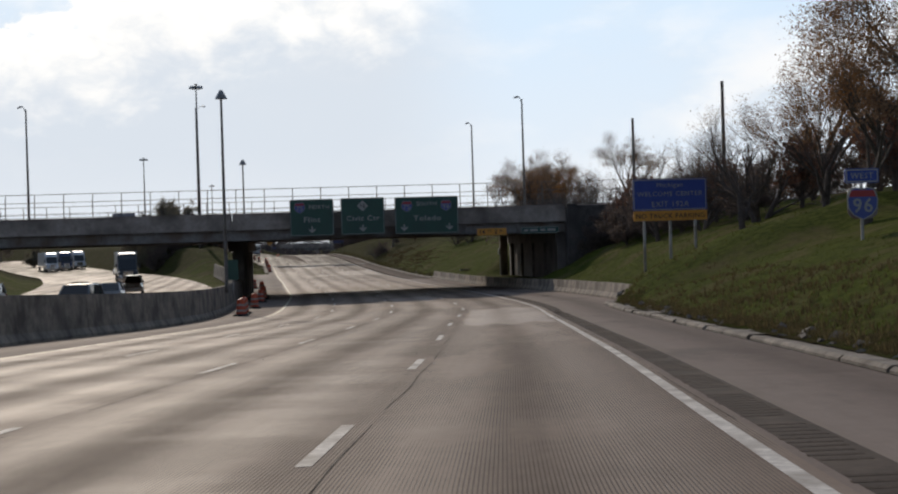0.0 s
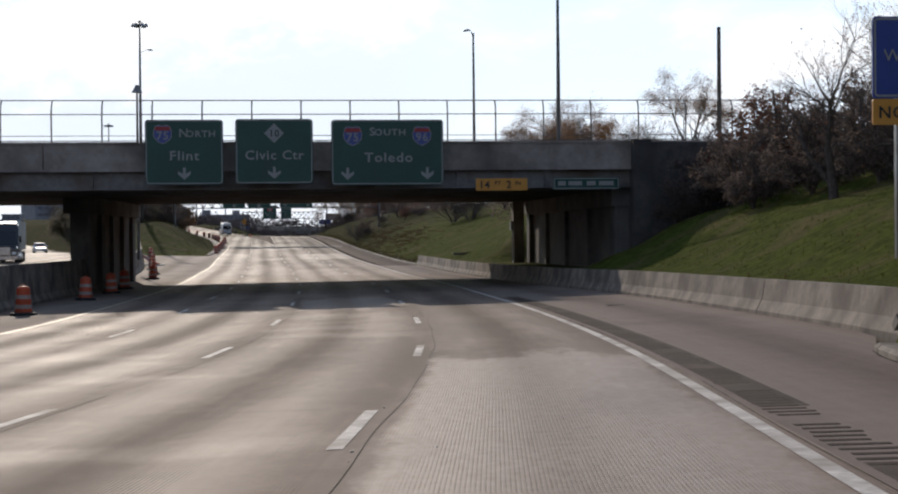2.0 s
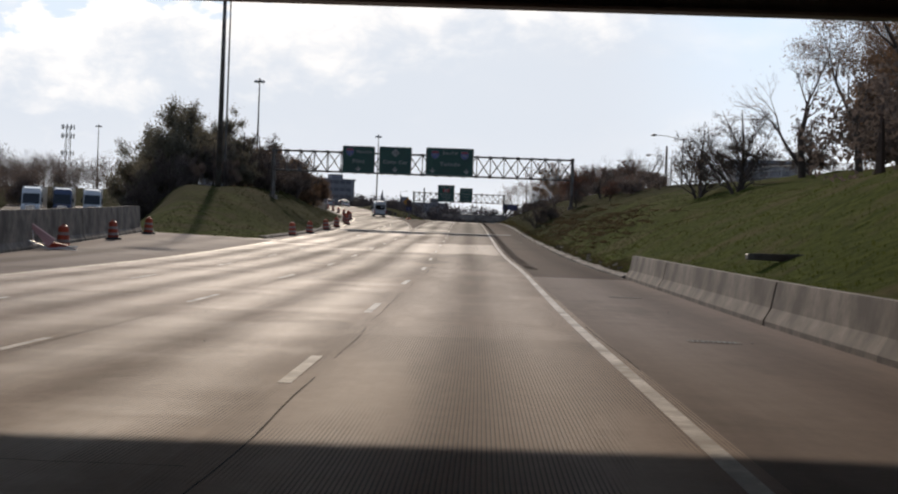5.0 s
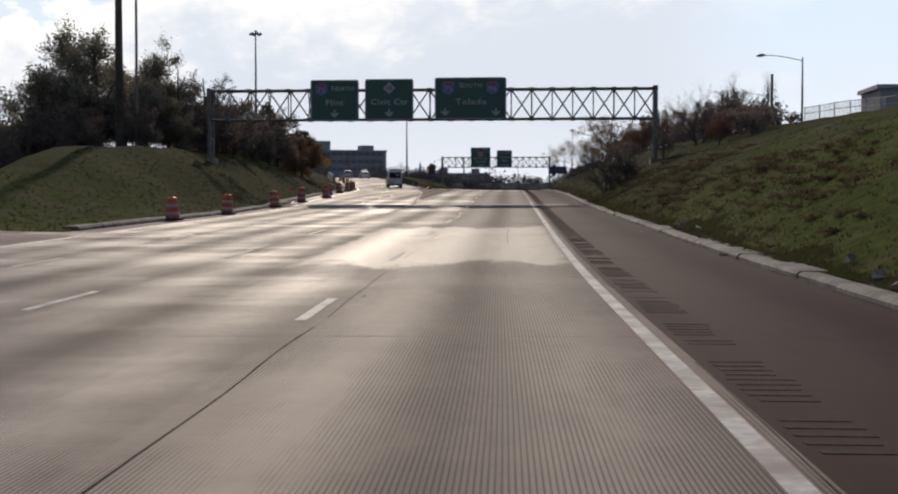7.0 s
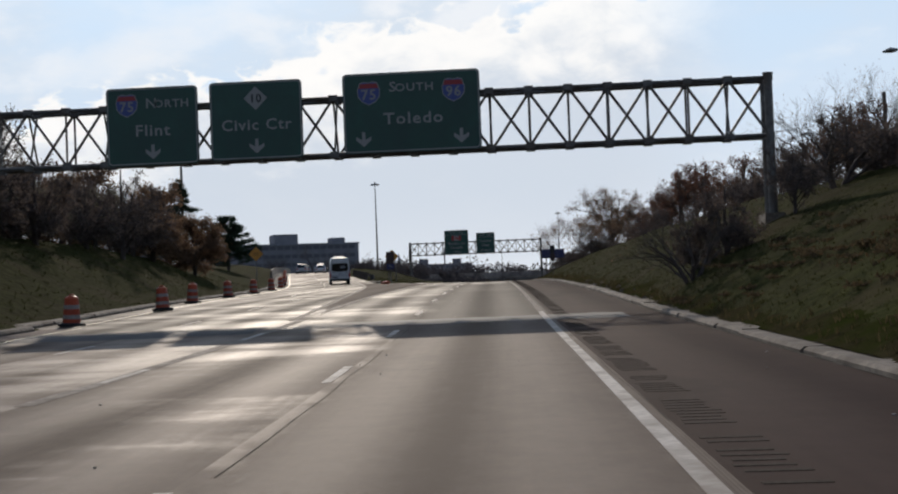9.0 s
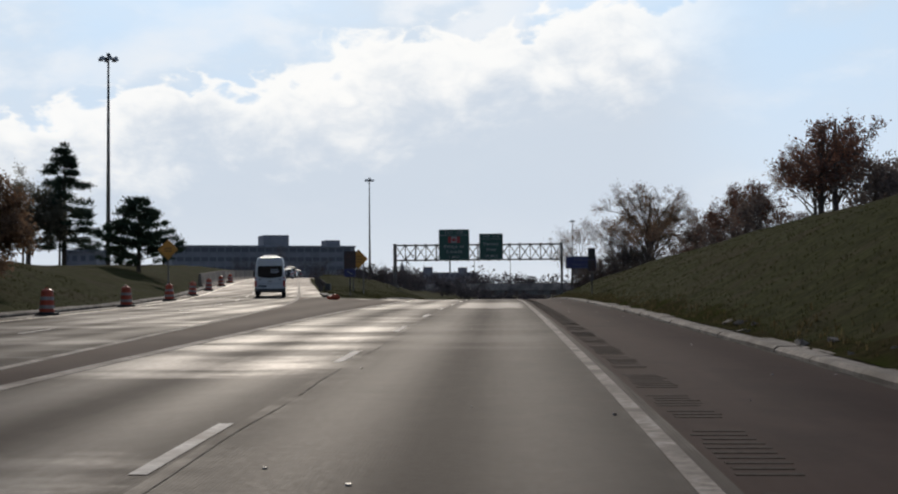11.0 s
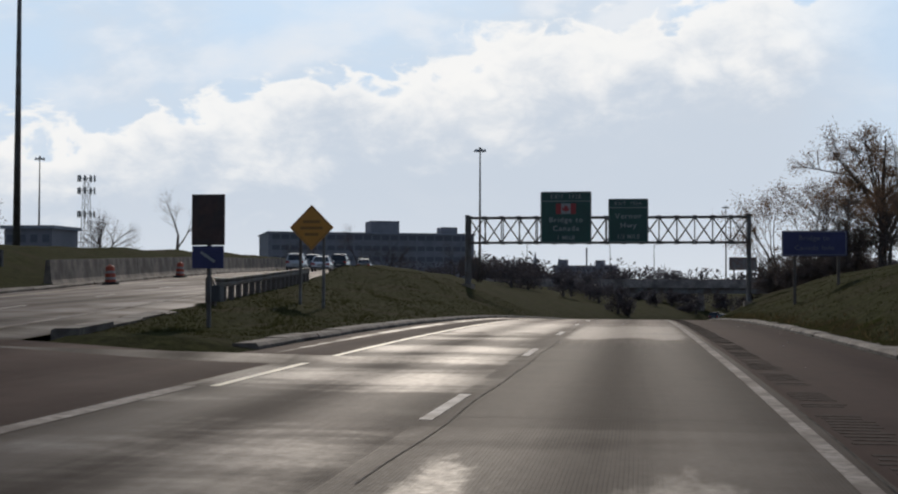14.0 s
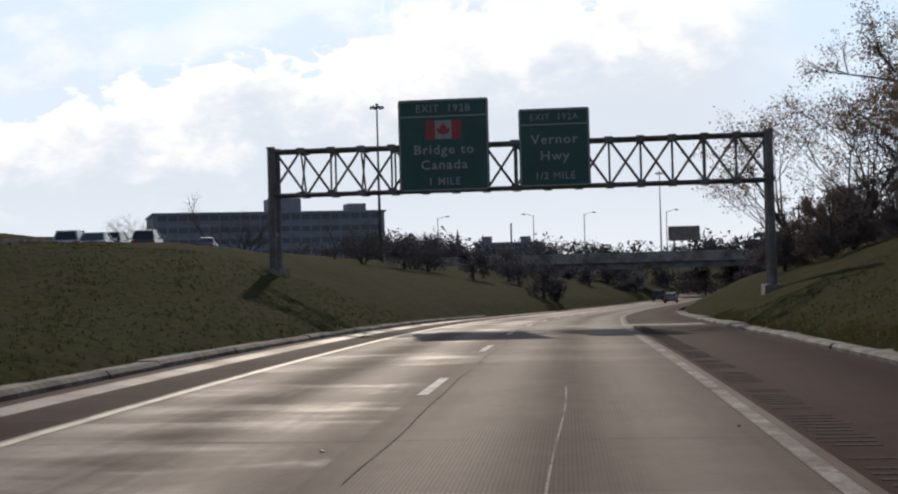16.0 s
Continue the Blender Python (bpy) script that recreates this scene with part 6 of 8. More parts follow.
def passenger_van(at, turn, tilt=0.0):
    v = thing("passenger_van", at, "white high-roof passenger van with tinted rear windows", "van", turn=turn)
    v.rotation_euler[0] = tilt
    H = 2.62
    bm = bmesh.new()
    rings = [body_ring(-3.0, 0.94, 0.52, 1.25, H - 0.10, 0.80), body_ring(-2.92, 0.98, 0.45, 1.25, H - 0.03, 0.83), body_ring(-2.6, 0.995, 0.42, 1.25, H, 0.85), body_ring(1.0, 0.995, 0.42, 1.25, H, 0.85),
             body_ring(1.6, 0.99, 0.42, 1.22, H - 0.12, 0.82), body_ring(2.0, 0.985, 0.42, 1.2, H - 0.55, 0.80), body_ring(2.35, 0.97, 0.42, 1.15, 1.62, 0.80), body_ring(2.75, 0.93, 0.45, 1.02, 1.22, 0.78, 0.1), body_ring(3.0, 0.82, 0.5, 0.8, 1.0, 0.66, 0.08)]
    loft(bm, rings)
    body = part("body", bm, M["vanwhite"], v, "white painted body", smooth=False)
    # rear window across both doors, rounded below
    o = [(-0.78, 1.98), (-0.74, 2.04), (0.74, 2.04), (0.78, 1.98), (0.82, 1.42), (0.7, 1.3), (0.35, 1.25), (0, 1.23), (-0.35, 1.25), (-0.7, 1.3), (-0.82, 1.42)]
    bm = bmesh.new()
    bm_prism(bm, [(x, z) for x, z in o], -3.03, -2.95)
    part("rear_window", bm, M["glass"], v, "dark tinted rear glass")
    for x0, x1, z in ((0.05, 0.55, 1.78), (0.05, 0.62, 1.68), (0.05, 0.5, 1.6)):
        bm = bmesh.new()
        bm_box(bm, x0, x1, -3.036, -3.03, z - 0.025, z + 0.025)
        part("sticker_bar", bm, M["greytext"], v)
    bm = bmesh.new()
    bm_box(bm, -0.006, 0.006, -3.012, -2.98, 0.62, 1.24)
    part("door_gap", bm, M["blackplastic"], v)
    for x0, x1, z, h in ((-0.82, -0.3, 0.86, 0.03), (-0.26, 0.2, 0.88, 0.028), (0.24, 0.82, 0.88, 0.03)):
        bm = bmesh.new()
        bm_box(bm, x0, x1, -3.012, -2.98, z - h, z + h)
        part("word_bar", bm, M["greytext"], v)
    bm = bmesh.new()
    bm_box(bm, -0.78, -0.2, -3.02, -2.95, 0.66, 0.76)
    part("grip_strip", bm, M["blackplastic"], v)
    for x in (-0.64, 0.64):
        bm = bmesh.new()
        bm_tube(bm, [(x, -3.03, 1.15), (x, -2.98, 1.15)], [0.05, 0.06], 10)
        part("lock", bm, M["blackplastic"], v)
    bm = bmesh.new()
    bm_box(bm, -0.15, 0.15, -3.03, -2.97, 0.99, 1.04)
    part("emblem_bar", bm, M["chrome"], v)
    bm = bmesh.new()
    bm_box(bm, -0.55, -0.25, -3.03, -2.99, 0.55, 0.65)
    part("plate", bm, M["greytext"], v)
    bm = bmesh.new()
    bm_prism(bm, [(-0.99, 0.36), (0.99, 0.36), (1.0, 0.58), (0.9, 0.6), (0.88, 0.54), (-0.88, 0.54), (-0.9, 0.6), (-1.0, 0.58)], -3.1, -2.75)
    part("rear_bumper", bm, M["blackplastic"], v, "black plastic bumper")
    for s in (-1, 1):
        bm = bmesh.new()
        bm_box(bm, min(s * 0.86, s * 1.005), max(s * 0.86, s * 1.005), -3.035, -2.82, 0.66, 1.28)
        t = part("tail_lamp", bm, M["taillight"], v, "red tail lamp")
        bm = bmesh.new()
        bm_box(bm, min(s * 0.86, s * 1.01), max(s * 0.86, s * 1.01), -3.045, -2.84, 1.1, 1.2)
        part("reversing_lens", bm, M["headlight"], t)
        slab_panel("side_window", [(s * 0.985, -2.5, 1.35), (s * 0.985, -0.55, 1.35), (s * 0.90, -0.55, 2.02), (s * 0.90, -2.5, 2.02)], (s * 0.02, 0, 0.004), M["glass"], v)
        slab_panel("side_window", [(s * 0.985, -0.45, 1.35), (s * 0.985, 0.75, 1.35), (s * 0.90, 0.75, 2.02), (s * 0.90, -0.45, 2.02)], (s * 0.02, 0, 0.004), M["glass"], v)
        slab_panel("front_window", [(s * 0.985, 0.9, 1.3), (s * 0.965, 2.05, 1.28), (s * 0.90, 1.6, 1.95), (s * 0.89, 0.9, 2.0)], (s * 0.02, 0, 0.004), M["glass"], v)
        slab_panel("side_stripe", [(s * 0.997, -2.4, 1.02), (s * 0.997, 1.6, 0.9), (s * 0.997, 1.8, 0.98), (s * 0.997, -0.4, 1.16), (s * 0.997, -2.4, 1.12)], (s * 0.006, 0, 0), M["stripe"], v, "blue side stripe")
        slab_panel("rub_strip", [(s * 0.997, -2.6, 0.62), (s * 0.997, 2.0, 0.62), (s * 0.997, 2.0, 0.7), (s * 0.997, -2.6, 0.7)], (s * 0.012, 0, 0), M["blackplastic"], v)
        bm = bmesh.new()
        bm_bar(bm, (s * 0.95, 1.95, 1.35), (s * 1.18, 1.9, 1.35), 0.06, 0.06)
        bm_box(bm, min(s * 1.05, s * 1.28), max(s * 1.05, s * 1.28), 1.84, 1.98, 1.28, 1.66)
        part("mirror", bm, M["blackplastic"], v, "black door mirror")
        bm = bmesh.new()
        bm_box(bm, min(s * 0.55, s * 0.86), max(s * 0.55, s * 0.86), 2.72, 2.95, 0.72, 0.98)
        part("head_lamp", bm, M["headlight"], v)
        bm = bmesh.new()
        bm_box(bm, min(s * 0.8, s * 1.04), max(s * 0.8, s * 1.04), -1.0, 1.2, 0.34, 0.4)
        part("side_step", bm, M["steel"], v, "steel side step")
        for y in (-1.95, 1.95):
            bm = bmesh.new()
            n = 10
            pts = [(0.46 * math.cos(math.pi * k / n), 0.36 + 0.46 * math.sin(math.pi * k / n)) for k in range(n + 1)]
            inner = [(0.36 * math.cos(math.pi * k / n), 0.36 + 0.36 * math.sin(math.pi * k / n)) for k in range(n + 1)]
            for k in range(n):
                quad(bm, [(s * 1.003, y + pts[k][0], pts[k][1]), (s * 1.003, y + pts[k + 1][0], pts[k + 1][1]), (s * 1.003, y + inner[k + 1][0], inner[k + 1][1]), (s * 1.003, y + inner[k][0], inner[k][1])])
            part("wheel_arch", bm, M["blackplastic"], v)
            wheel(v, s * 0.86, y, 0.345, 0.235, s)
    slab_panel("windscreen", [(-0.8, 2.33, 1.5), (0.8, 2.33, 1.5), (0.74, 1.66, 2.38), (-0.74, 1.66, 2.38)], (0, 0.03, 0.02), M["glass"], v)
    bm = bmesh.new()
    loft(bm, [[(x, y, z) for x, z in ((-w, H - 0.04), (-w + 0.08, H + h), (w - 0.08, H + h), (w, H - 0.04))] for y, w, h in ((-1.9, 0.45, 0.02), (-1.6, 0.55, 0.13), (-0.2, 0.55, 0.13), (0.3, 0.45, 0.03))])
    part("roof_unit", bm, M["vanwhite"], v, "white roof air unit")
    bm = bmesh.new()
    bm_box(bm, -0.75, 0.75, -2.7, 2.6, 0.34, 0.5)
    part("underbody", bm, M["blackplastic"], v)
    bm = bmesh.new()
    bm_tube(bm, [(-0.9, -1.95, 0.34), (0.9, -1.95, 0.34)], [0.07, 0.07], 8)
    part("axle", bm, M["blackplastic"], v)
    return v


CAR_PAINT = {"black": (0.02, 0.02, 0.022), "grey": (0.12, 0.125, 0.13), "silver": (0.42, 0.43, 0.44), "white": (0.72, 0.72, 0.72), "red": (0.22, 0.02, 0.02), "blue": (0.04, 0.06, 0.13)}


def car(at, turn, colour, tall=False, label="", tilt=0.0):
    c = thing("suv" if tall else "sedan", at, label or f"{colour} {'sport utility car' if tall else 'saloon car'} on the carriageway", "car", "cars on the road", turn=turn)
    c.rotation_euler[0] = tilt
    key = "car_" + colour
    if key not in M:
        M[key] = plain(key, CAR_PAINT[colour], 0.35, metal=0.3 if colour in ("silver", "grey") else 0.0, coat=0.8)
    H, zs = (1.74, 1.1) if tall else (1.45, 0.92)
    bm = bmesh.new()
    loft(bm, [body_ring(-2.35, 0.72, 0.42, 0.6, 0.78, 0.66, 0.08), body_ring(-2.25, 0.84, 0.3, 0.62, zs - 0.04, 0.76, 0.1), body_ring(-1.6, 0.91, 0.24, 0.66, zs + 0.02, 0.82, 0.1), body_ring(0.9, 0.92, 0.22, 0.66, zs, 0.83, 0.1),
              body_ring(1.9, 0.88, 0.26, 0.6, zs - 0.14, 0.76, 0.1), body_ring(2.3, 0.74, 0.32, 0.5, 0.66, 0.62, 0.08)])
    part("body", bm, M[key], c, smooth=False)
    yb, yr0, yr1, yf = (-2.2, -1.95, 0.35, 1.1) if tall else (-1.75, -1.0, 0.2, 1.0)

    def cab(k, dz):
        return [[(x, y, z) for x, z in ((0.80 * k, zs - 0.06), (wt * k, zt + dz), (-wt * k, zt + dz), (-0.80 * k, zs - 0.06))] for y, wt, zt in ((yb, 0.78, zs), (yr0, 0.60, H - 0.05), ((yr0 + yr1) / 2, 0.62, H), (yr1, 0.60, H - 0.04), (yf, 0.76, zs))]

    bm = bmesh.new()
    loft(bm, cab(1.0, 0.0))
    part("cabin_glass", bm, M["glass"], c, "dark windows")
    bm = bmesh.new()
    loft(bm, [[(x, y, z) for x, z in ((w, h - 0.07), (w - 0.05, h + 0.012), (-w + 0.05, h + 0.012), (-w, h - 0.07))] for y, w, h in ((yr0 - 0.05, 0.63, H - 0.05), ((yr0 + yr1) / 2, 0.655, H), (yr1 + 0.05, 0.63, H - 0.04))])
    part("roof", bm, M[key], c)
    for s in (-1, 1):
        for a, b in (((yb, 0.795), (yr0, 0.62)), ((yf, 0.775), (yr1, 0.62))):
            bm = bmesh.new()
            bm_bar(bm, (s * a[1], a[0], zs - 0.02), (s * b[1], b[0], H - 0.05), 0.09, 0.06)
            part("pillar", bm, M[key], c)
        bm = bmesh.new()
        bm_box(bm, min(s * 0.5, s * 0.86), max(s * 0.5, s * 0.86), -2.36, -2.15, zs - 0.30, zs - 0.12)
        part("tail_lamp", bm, M["taillight"], c)
        bm = bmesh.new()
        bm_box(bm, min(s * 0.48, s * 0.8), max(s * 0.48, s * 0.8), 2.02, 2.26, 0.52, 0.66)
        part("head_lamp", bm, M["headlight"], c)
        bm = bmesh.new()
        bm_box(bm, min(s * 0.84, s * 1.03), max(s * 0.84, s * 1.03), 0.75, 0.9, zs - 0.02, zs + 0.13)
        part("mirror", bm, M[key], c)
        for y in (-1.4, 1.4):
            wheel(c, s * 0.82, y, 0.33, 0.21, s)
    bm = bmesh.new()
    bm_box(bm, -0.26, 0.26, -2.39, -2.33, 0.56, 0.68)
    part("plate", bm, M["white"], c)
    bm = bmesh.new()
    bm_prism(bm, [(-0.84, 0.3), (0.84, 0.3), (0.82, 0.44), (-0.82, 0.44)], -2.4, -2.1)
    part("bumper", bm, M["blackplastic"], c)
    return c


def heading(u, y, up=1):
    """Turn and tilt of something that stands along the road."""
    fu = u if callable(u) else (lambda s: np.full_like(np.asarray(s, float), u))
    a, b = y - 1.5, y + 1.5
    dx = float(XE(b) + fu(b) - XE(a) - fu(a))
    dz = float(surf(fu(b), b) - surf(fu(a), a))
    return -math.degrees(math.atan2(dx, 3.0)) + (0 if up > 0 else 180), up * math.atan2(dz, 3.0)


def van_on_ramp():
    y = 362.5
    f = lambda s: UB(s) - 1.9
    t, tilt = heading(f, y)
    passenger_van(on_road(float(f(y)), y, 0.01), t, tilt)


van_on_ramp()
for k, (lane, y, colour, tall) in enumerate(((1.75, 466, "white", False), (5.2, 474, "silver", True), (1.75, 484, "black", True), (5.2, 488, "grey", True), (5.2, 500, "black", False), (1.75, 516, "grey", False))):
    f = lambda s: UB(s) - lane
    t, tilt = heading(f, y)
    car(on_road(float(f(y)), y, 0.01), t, colour, tall, tilt=tilt)
for u, y, colour, tall in ((-1.8, 592, "grey", False), (-5.4, 612, "black", True)):
    t, tilt = heading(u, y)
    car(on_road(u, y, 0.01), t, colour, tall, tilt=tilt)


def on_far(du, y):
    return (float(XE(y) + UO(y) + du), float(y), float(ZO(y)) + 0.01)


def far_turn(y):
    return -math.degrees(math.atan2(float(XE(y + 2) + UO(y + 2) - XE(y - 2) - UO(y - 2)), 4.0)) + 180


def lorry(at, turn, colour, label):
    c = thing("articulated_lorry", at, label, "lorry", "oncoming lorries", turn=turn)
    key = "car_" + colour
    if key not in M:
        M[key] = plain(key, CAR_PAINT[colour], 0.35, coat=0.8)
    bm = bmesh.new()
    loft(bm, [[(x, y, z) for x, z in ((-1.2, 0.6), (-1.2, h - 0.25), (-1.0, h), (1.0, h), (1.2, h - 0.25), (1.2, 0.6))] for y, h in ((0.2, 3.9), (1.7, 3.7), (2.1, 2.9), (2.5, 1.75), (3.7, 1.6), (3.9, 1.3))])
    part("cab", bm, M[key], c)
    slab_panel("windscreen", [(-1.08, 2.54, 1.72), (1.08, 2.54, 1.72), (1.04, 2.06, 3.0), (-1.04, 2.06, 3.0)], (0, 0.03, 0.02), M["glass"], c)
    bm = bmesh.new()
    bm_box(bm, -0.6, 0.6, 3.86, 3.94, 0.75, 1.5)
    part("grille", bm, M["chrome"], c)
    bm = bmesh.new()
    bm_box(bm, -1.22, 1.22, 3.75, 4.0, 0.35, 0.68)
    part("bumper", bm, M["chrome"], c)
    bm = bmesh.new()
    bm_box(bm, -1.28, 1.28, -13.5, -0.3, 1.15, 4.0)
    part("trailer", bm, M["vanwhite"], c, "white box trailer")
    for s in (-1, 1):
        bm = bmesh.new()
        bm_box(bm, min(s * 0.75, s * 1.12), max(s * 0.75, s * 1.12), 3.8, 3.96, 0.8, 1.05)
        part("head_lamp", bm, M["headlight"], c)
        bm = bmesh.new()
        bm_box(bm, min(s * 1.3, s * 1.5), max(s * 1.3, s * 1.5), 2.2, 2.3, 1.9, 2.5)
        part("mirror", bm, M["blackplastic"], c)
        for y in (3.0, -0.9, -2.1, -11.2, -12.4):
            wheel(c, s * 1.08, y, 0.5, 0.3, s)
    return c


for du, y, colour, label in ((-1.5, 308, "white", "white lorry with a box trailer, oncoming"), (2.3, 316, "blue", "blue lorry with a white box trailer, oncoming"), (6.2, 325, "white", "white lorry with a box trailer, oncoming"), (1.3, 188, "black", "dark lorry with a box trailer, oncoming")):
    lorry(on_far(du, y), far_turn(y), colour, label)
for du, y, colour, tall in ((1.9, 108, "silver", False), (5.4, 74, "grey", True), (-1.7, 120, "black", False), (1.9, 136, "white", True), (-5.4, 100, "silver", True), (5.4, 260, "white", False), (1.8, 190, "silver", False)):
    car(on_far(du, y), far_turn(y), colour, tall)

# ---- trees and scrub ----
def grow_tree(seed, height, spread, levels, leaf, leaf_n, leaf_size, trunk_r, fork=0.35, twig_mat="bark", lean=0.0, droop=0.0, multi=1, puff=0.28):
    """Limbs that branch from a tapered trunk; returns meshes for wood and leaves."""
    r = random.Random(seed)
    bm, tips = bmesh.new(), []

    def limb(p, d, l, rad, lev):
        n = 3
        pts, q, dd = [p.copy()], p.copy(), d.copy()
        for _ in range(n):
            dd = (dd + Vector((r.uniform(-0.16, 0.16), r.uniform(-0.16, 0.16), r.uniform(-0.06, 0.1) - droop * (levels - lev) / levels))).normalized()
            q = q + dd * l / n
            pts.append(q.copy())
        end = rad * (0.62 if lev else 0.4)
        bm_tube(bm, pts, [rad + (end - rad) * k / n for k in range(n + 1)], 7 if lev == levels else (5 if lev > 1 else 3), False)
        if lev <= 1:
            tips.extend(pts[1:])
        if lev == 0:
            return
        kids = r.choice((2, 3, 3)) if lev < levels else r.choice((3, 4, 5))
        for k in range(kids):
            az = r.uniform(0, 2 * math.pi)
            side = Vector((math.cos(az), math.sin(az), 0))
            side = (side - dd * side.dot(dd)).normalized()
            a = r.uniform(0.35, 0.8) * spread
            nd = (dd * math.cos(a) + side * math.sin(a)).normalized()
            at = pts[-1] if k < 2 else pts[r.choice((1, 2))]
            limb(at, nd, l * r.uniform(0.62, 0.82), end * r.uniform(0.6, 0.85), lev - 1)
        if lev < levels and r.random() < 0.7:
            limb(pts[-1], dd, l * 0.7, end * 0.75, lev - 1)

    for k in range(multi):
        a = r.uniform(0, 6.28)
        d = Vector((lean + (0.35 * math.cos(a) if multi > 1 else 0), 0.35 * math.sin(a) if multi > 1 else 0, 1)).normalized()
        limb(Vector((0.12 * math.cos(a) * (multi > 1), 0.12 * math.sin(a) * (multi > 1), -0.3)), d, height * fork, trunk_r / (multi ** 0.5), levels)
    top = max(v.co.z for v in bm.verts)
    k = height / top
    bmesh.ops.scale(bm, vec=(k, k, k), verts=bm.verts)
    wood = mesh_of("trunk", bm, M[twig_mat])
    crown = None
    if leaf:
        verts, faces = [], []
        for _ in range(leaf_n):
            c = r.choice(tips) * k + Vector((r.gauss(0, puff), r.gauss(0, puff), r.gauss(-0.4 * (puff - 0.28), puff * 0.8)))
            a, b = Vector((r.gauss(0, 1), r.gauss(0, 1), r.gauss(0, 1))).normalized(), Vector((r.gauss(0, 1), r.gauss(0, 1), r.gauss(0, 1))).normalized()
            s = leaf_size * r.uniform(0.6, 1.4)
            i = len(verts)
            verts += [c + a * s, c + b * s * 0.6, c - a * s, c - b * s * 0.6]
            faces.append((i, i + 1, i + 2, i + 3))
        crown = bpy.data.meshes.new("crown")
        crown.from_pydata(verts, [], faces)
        crown.materials.append(M[leaf])
    return wood, crown


def crown_tree(seed, height, rx, rz, base, leaf, leaf_n, leaf_size, trunk_r, limbs=16, subs=8, twigs=7, puff=0.16, twig_mat="bark"):
    """A tree or bush whose limbs fill a lumpy egg-shaped crown; returns meshes for wood and leaves."""
    r = random.Random(seed)
    bm, tips = bmesh.new(), []
    mid = Vector((0, 0, height - rz))
    fork = base + (height - base) * 0.45
    bm_tube(bm, [(0, 0, -0.4), (r.uniform(-0.1, 0.1), r.uniform(-0.1, 0.1), fork * 0.5), (0, 0, fork), (r.uniform(-0.3, 0.3), 0, height * 0.9)], [trunk_r, trunk_r * 0.8, trunk_r * 0.55, 0.03], 8, False)

    def wild(k=1.0):
        return Vector((r.gauss(0, k), r.gauss(0, k), r.gauss(0, k)))

    for i in range(limbs):
        az = 2.4 * i + r.uniform(-0.5, 0.5)
        up = r.uniform(-0.75, 1.0)
        flat = math.sqrt(max(0.0, 1 - up * up))
        out = r.uniform(0.68, 1.06)
        goal = mid + Vector((math.cos(az) * flat * rx, math.sin(az) * flat * rx, up * rz)) * out
        goal.z = max(goal.z, base * 0.6 + 0.1)
        start = Vector((0, 0, base * 0.7 + (fork - base * 0.7) * r.random()))
        bend = start.lerp(goal, 0.5) + Vector((0, 0, 0.08 * rz)) + wild(0.06 * rx)
        rad = trunk_r * r.uniform(0.28, 0.42)
        bm_tube(bm, [start, bend, goal], [rad, rad * 0.6, rad * 0.16], 5, False)
        for _ in range(subs):
            t = r.uniform(0.3, 1.0)
            p = start.lerp(bend, t * 2) if t < 0.5 else bend.lerp(goal, t * 2 - 1)
            d = ((goal - start).normalized() * 0.7 + wild(0.75)).normalized()
            q = p + d * rx * r.uniform(0.16, 0.36)
            bm_tube(bm, [p, p.lerp(q, 0.5) + wild(0.02 * rx), q], [rad * 0.28, rad * 0.18, rad * 0.07], 4, False)
            for _ in range(twigs):
                a = p.lerp(q, r.uniform(0.25, 1.0))
                e = a + (d * 0.6 + wild(0.7) + Vector((0, 0, 0.15))).normalized() * rx * r.uniform(0.07, 0.17)
                bm_tube(bm, [a, e], [max(rad * 0.09, 0.008), 0.006], 3, False)
                tips.append((a, e))
    wood = mesh_of("trunk", bm, M[twig_mat])
    verts, faces = [], []
    for _ in range(leaf_n):
        a, e = r.choice(tips)
        c = a.lerp(e, r.uniform(0.2, 1.1)) + wild(puff)
        c.z = max(c.z, 0.05)
        u, v = wild().normalized(), wild().normalized()
        s = leaf_size * r.uniform(0.6, 1.4)
        i = len(verts)
        verts += [c + u * s, c + v * s * 0.6, c - u * s, c - v * s * 0.6]
        faces.append((i, i + 1, i + 2, i + 3))
    crown = bpy.data.meshes.new("crown")
    crown.from_pydata(verts, [], faces)
    crown.materials.append(M[leaf])
    return wood, crown


def tree_thing(name, meshes, label, category, group):
    t = thing(name, (0, 0, -60), label, category, group)
    a = new("trunk", meshes[0])
    a.parent = t
    if meshes[1]:
        b = new("crown", meshes[1])
        b.parent = t
    return t


